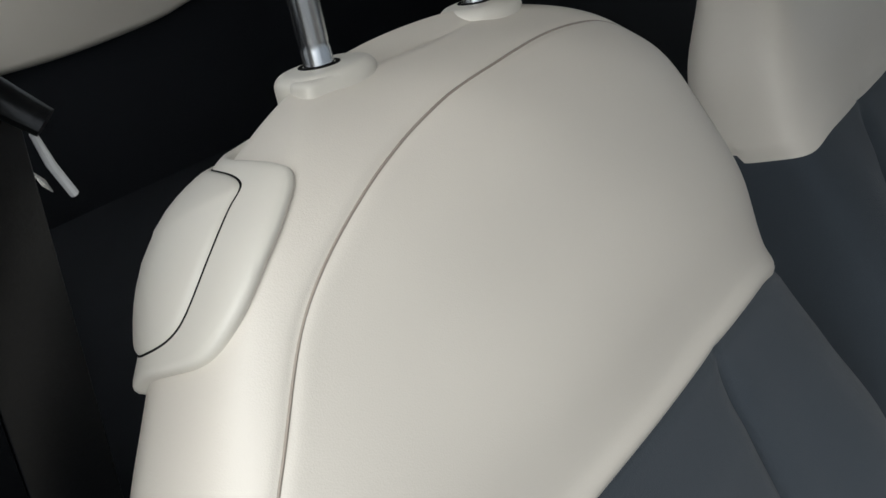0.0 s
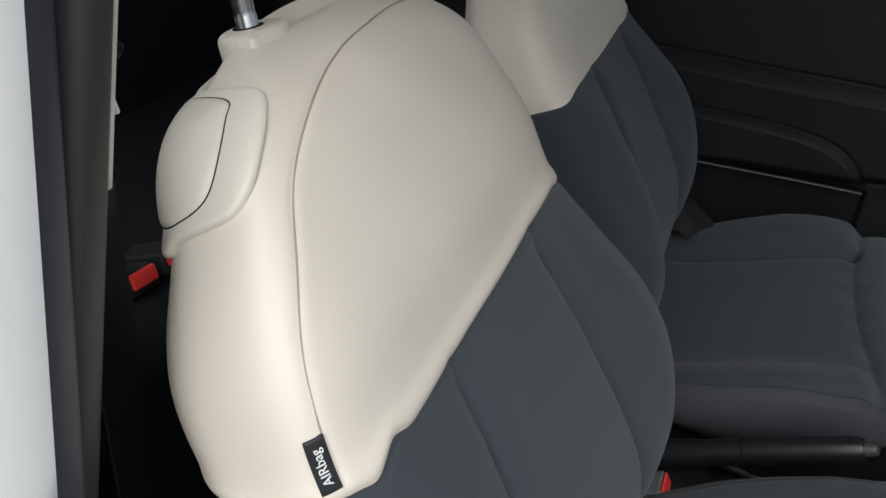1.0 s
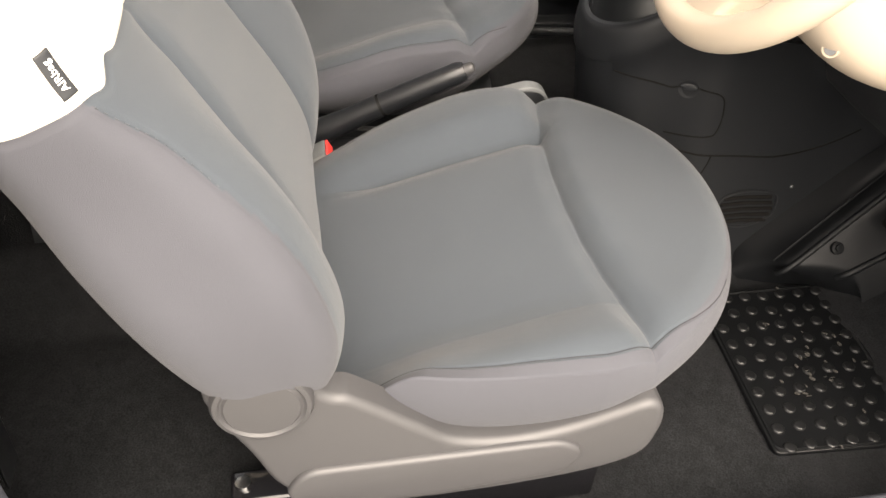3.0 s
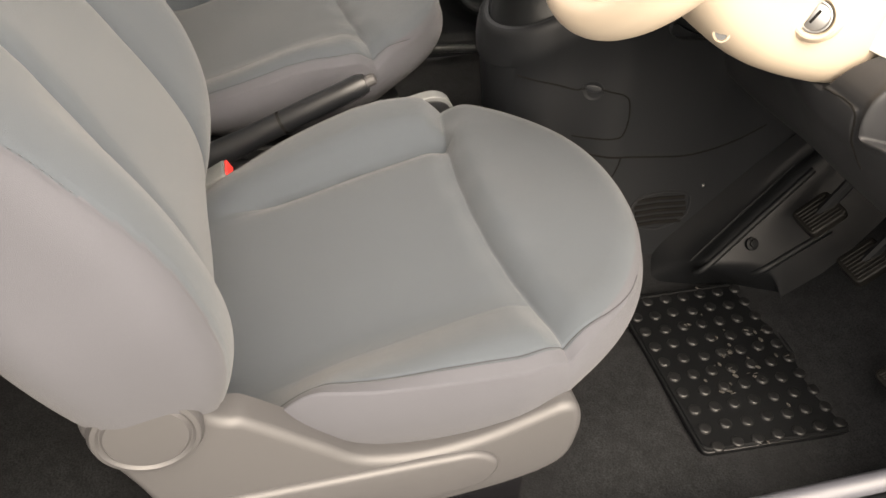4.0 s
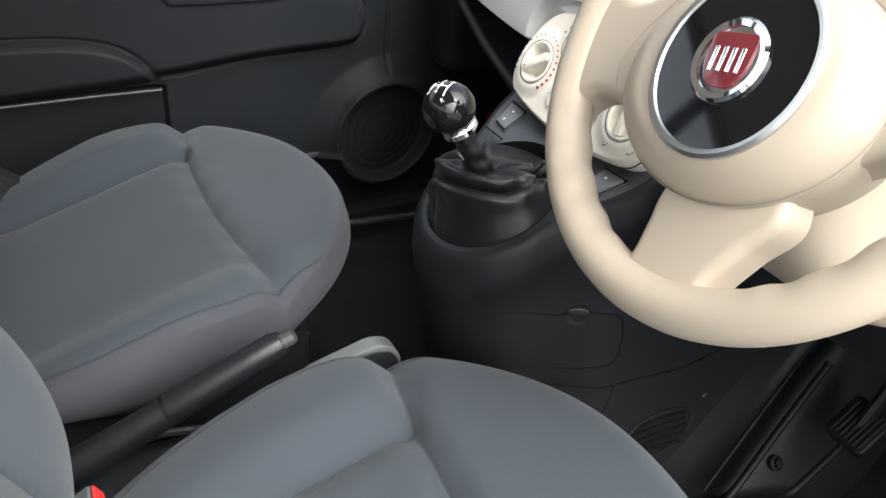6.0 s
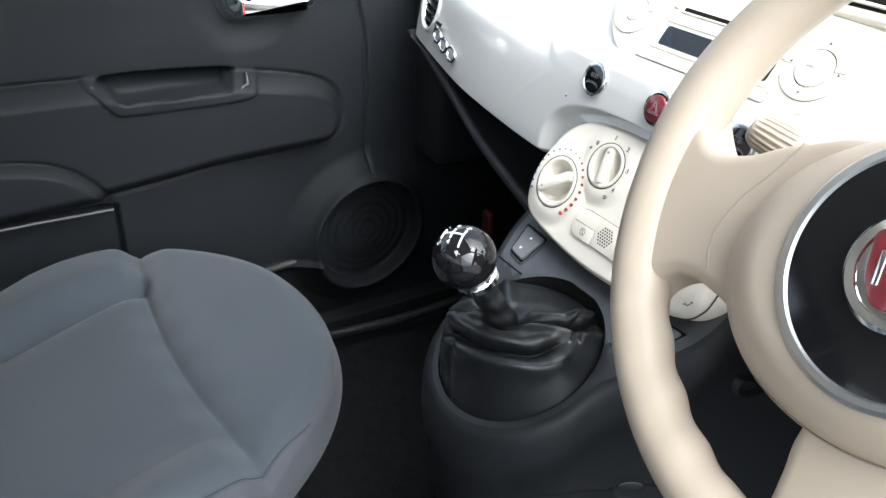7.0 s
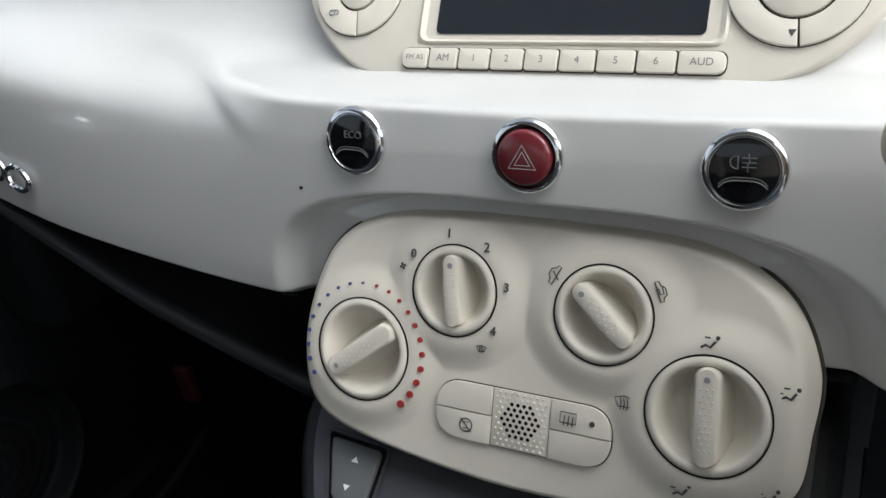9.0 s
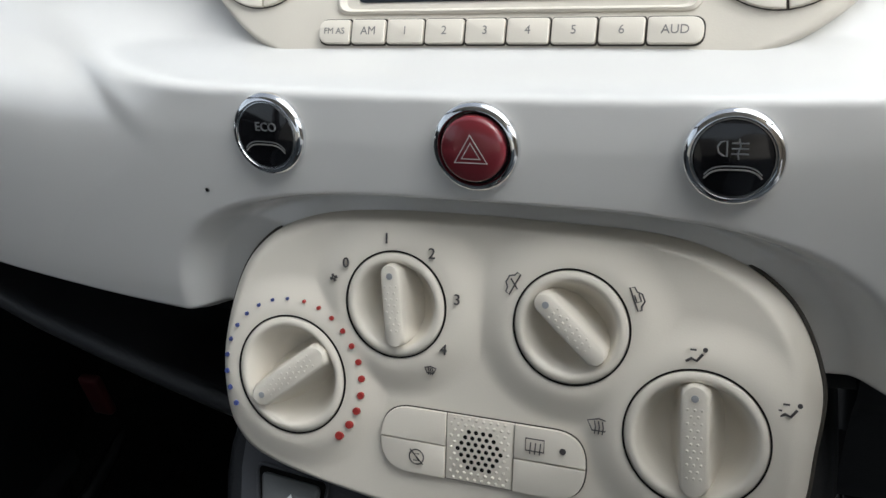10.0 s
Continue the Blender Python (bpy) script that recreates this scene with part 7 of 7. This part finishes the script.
part("lower_strip", tube([(-0.648, 0.10, 0.262), (-0.644, 0.30, 0.270), (-0.642, 0.402, 0.278)], 0.0045, 8), GREY_PLASTIC, door)
dots = bmesh.new()
for i in range(-14, 15):
    for j in range(-14, 15):
        yy, zz = 0.0042 * (i + 0.5 * (j % 2)), 0.0042 * j
        if math.hypot(yy, zz) < 0.052:
            bmesh.ops.create_circle(dots, cap_ends=True, segments=6, radius=0.0014, matrix=Matrix.Translation((-0.6475, 0.493 + yy, 0.300 + zz)) @ Matrix.Rotation(radians(90), 4, "Y"))
tagged(part("grille_holes", dots, GAP, door), kind="stuff")
part("front_rail", tube([(-0.622, 0.20, 0.134), (-0.622, 0.40, 0.128), (-0.620, 0.54, 0.119), (-0.618, 0.66, 0.124), (-0.61, 0.76, 0.16)], 0.009, 10), BLACK_PLASTIC, door)
red = thing("fire_handle", "small dark red release handle in the passenger's footwell", "handle")
part("grip", box(-0.462, -0.440, 0.602, 0.612, 0.350, 0.395, 0.004), DULL_RED, red)

# ---- driver's footwell ----
mat_ = thing("floor_mat", "black rubber heel mat with round studs and dried mud", "floor mat")
MZ = FLOOR_Z + 0.003
part("sheet", slab(rounded([(0.214, 0.440), (0.520, 0.432), (0.528, 0.658), (0.212, 0.664)], 0.012), MZ, MZ + 0.006, None, 0.002), RUBBER, mat_)
part("rim", tube([(x, y, MZ + 0.006) for x, y in rounded([(0.220, 0.446), (0.514, 0.438), (0.522, 0.652), (0.218, 0.658)], 0.012)], 0.003, 6, True), RUBBER, mat_)
stud = bpy.data.meshes.new("stud")
bm = lathe([(0.0092, 0.0), (0.0088, 0.0026), (0.0076, 0.0038), (0.0056, 0.0042), (0.0, 0.0040)], None, 18)
bm.to_mesh(stud)
bm.free()
finish(stud)
stud.materials.append(STUD_RUBBER)
for i in range(10):
    for j in range(7):
        so = new("stud", stud)
        so.location = (0.2315 + 0.0312 * i + 0.0012 * math.sin(5 * i + 3 * j), 0.4545 + 0.0312 * j + 0.0012 * math.sin(i * 3 + j), MZ + 0.0055)
        so.parent = mat_
mud = bmesh.new()
rng = random.Random(4)
for k in range(48):
    a, r = rng.uniform(0, 6.28), abs(rng.gauss(0, 0.055))
    p_ = Vector((0.36 + r * math.cos(a) * 1.3, 0.56 + r * math.sin(a), MZ + 0.007 + rng.uniform(0, 0.004)))
    bmesh.ops.create_icosphere(mud, subdivisions=1, radius=rng.uniform(0.0010, 0.0034), matrix=Matrix.Translation(p_) @ Matrix.Rotation(rng.uniform(0, 3), 4, (1, 0.3, 0.6)) @ Matrix.Diagonal((1.6, 0.8, 0.35, 1)))
MUD = surface("dried_mud", (0.038, 0.035, 0.031), 0.9, grain=0.5, grain_scale=400, vary=0.3)
tagged(part("mud", mud, MUD, mat_, "crumbs of dried mud"), kind="stuff")

guard = thing("footwell_guard", "black moulded guard panel beside the pedals", "footwell panel", kind="structure")
near_ = [(0.138, 0.500, 0.094), (0.172, 0.512, 0.094), (0.197, 0.575, 0.094), (0.216, 0.650, 0.094), (0.262, 0.690, 0.094), (0.30, 0.72, 0.094)]
low_ = [(0.138, 0.530, 0.150), (0.180, 0.545, 0.140), (0.208, 0.560, 0.150), (0.234, 0.572, 0.160), (0.262, 0.655, 0.166), (0.285, 0.680, 0.120)]
high_ = [(0.138, 0.760, 0.345), (0.158, 0.730, 0.310), (0.172, 0.720, 0.290), (0.200, 0.735, 0.300), (0.256, 0.755, 0.222), (0.290, 0.790, 0.200)]
top_ = [(a, b + 0.16, c + 0.14) for a, b, c in high_]
cross = []
for line in (near_, low_, high_, top_):
    cross.append(np.array([tuple(v) for v in spline(line, 60)]))
P = []
for a, b, n_ in zip(cross, cross[1:], (10, 22, 10)):
    P += [a + (b - a) * f for f in np.linspace(0, 1, n_, endpoint=False)]
P = np.array(P + [cross[-1]])
for _ in range(3):
    P[1:-1] = (P[:-2] + 2 * P[1:-1] + P[2:]) / 4
sheet("panel", P, GUARD, guard, sharp=0, flip=True)
part("ridge", tube(spline([(0.224, 0.560, 0.142), (0.234, 0.574, 0.162), (0.218, 0.652, 0.229), (0.201, 0.734, 0.2985)], 24), [0.002] + [0.005] * 24, 10), GUARD, guard)
part("ridge", tube([(0.206, 0.562, 0.152), (0.190, 0.640, 0.222), (0.173, 0.720, 0.2905)], [0.0015, 0.0022, 0.0015], 8), GUARD, guard)
part("ridge", tube(spline([(0.252, 0.645, 0.150), (0.262, 0.657, 0.166), (0.259, 0.705, 0.194), (0.256, 0.754, 0.2215)], 18), 0.0055, 10), GUARD, guard)
part("fixing_bolt", lathe([(0.010, -0.004), (0.010, 0.002), (0.006, 0.003), (0.006, 0.007), (0, 0.008)], Matrix.Translation((0.239, 0.637, 0.199)) @ Matrix.Rotation(radians(50), 4, "Y"), 14), GUARD, guard)


def pedal(p, w_, h_, label):
    pd = thing("pedal", label, "pedal", "pedals")
    R = Matrix.Translation(p) @ Matrix.Rotation(radians(38), 4, "X")
    pad = part("pad", slab(rounded([(-w_, -h_), (w_, -h_), (w_, h_), (-w_, h_)], 0.010), -0.006, 0.006, R, 0.003), PEDAL_RUBBER, pd)
    for k in range(7):
        part("rib", box(-w_ + 0.008 + k * (2 * w_ - 0.016) / 6 - 0.0018, -w_ + 0.008 + k * (2 * w_ - 0.016) / 6 + 0.0018, -h_ + 0.006, h_ - 0.006, 0.005, 0.0075, 0.001), PEDAL_RUBBER, pad)
        pad.children[-1].matrix_basis = R
    part("arm", tube([Vector(p), Vector(p) + Vector((0, 0.06, 0.10)), Vector(p) + Vector((0, 0.08, 0.26))], 0.008, 8), GUARD, pd)


pedal((0.290, 0.690, 0.285), 0.027, 0.030, "worn black rubber clutch pedal")
pedal((0.375, 0.715, 0.262), 0.027, 0.030, "worn black rubber brake pedal")
pedal((0.525, 0.71, 0.215), 0.020, 0.055, "black rubber accelerator pedal")
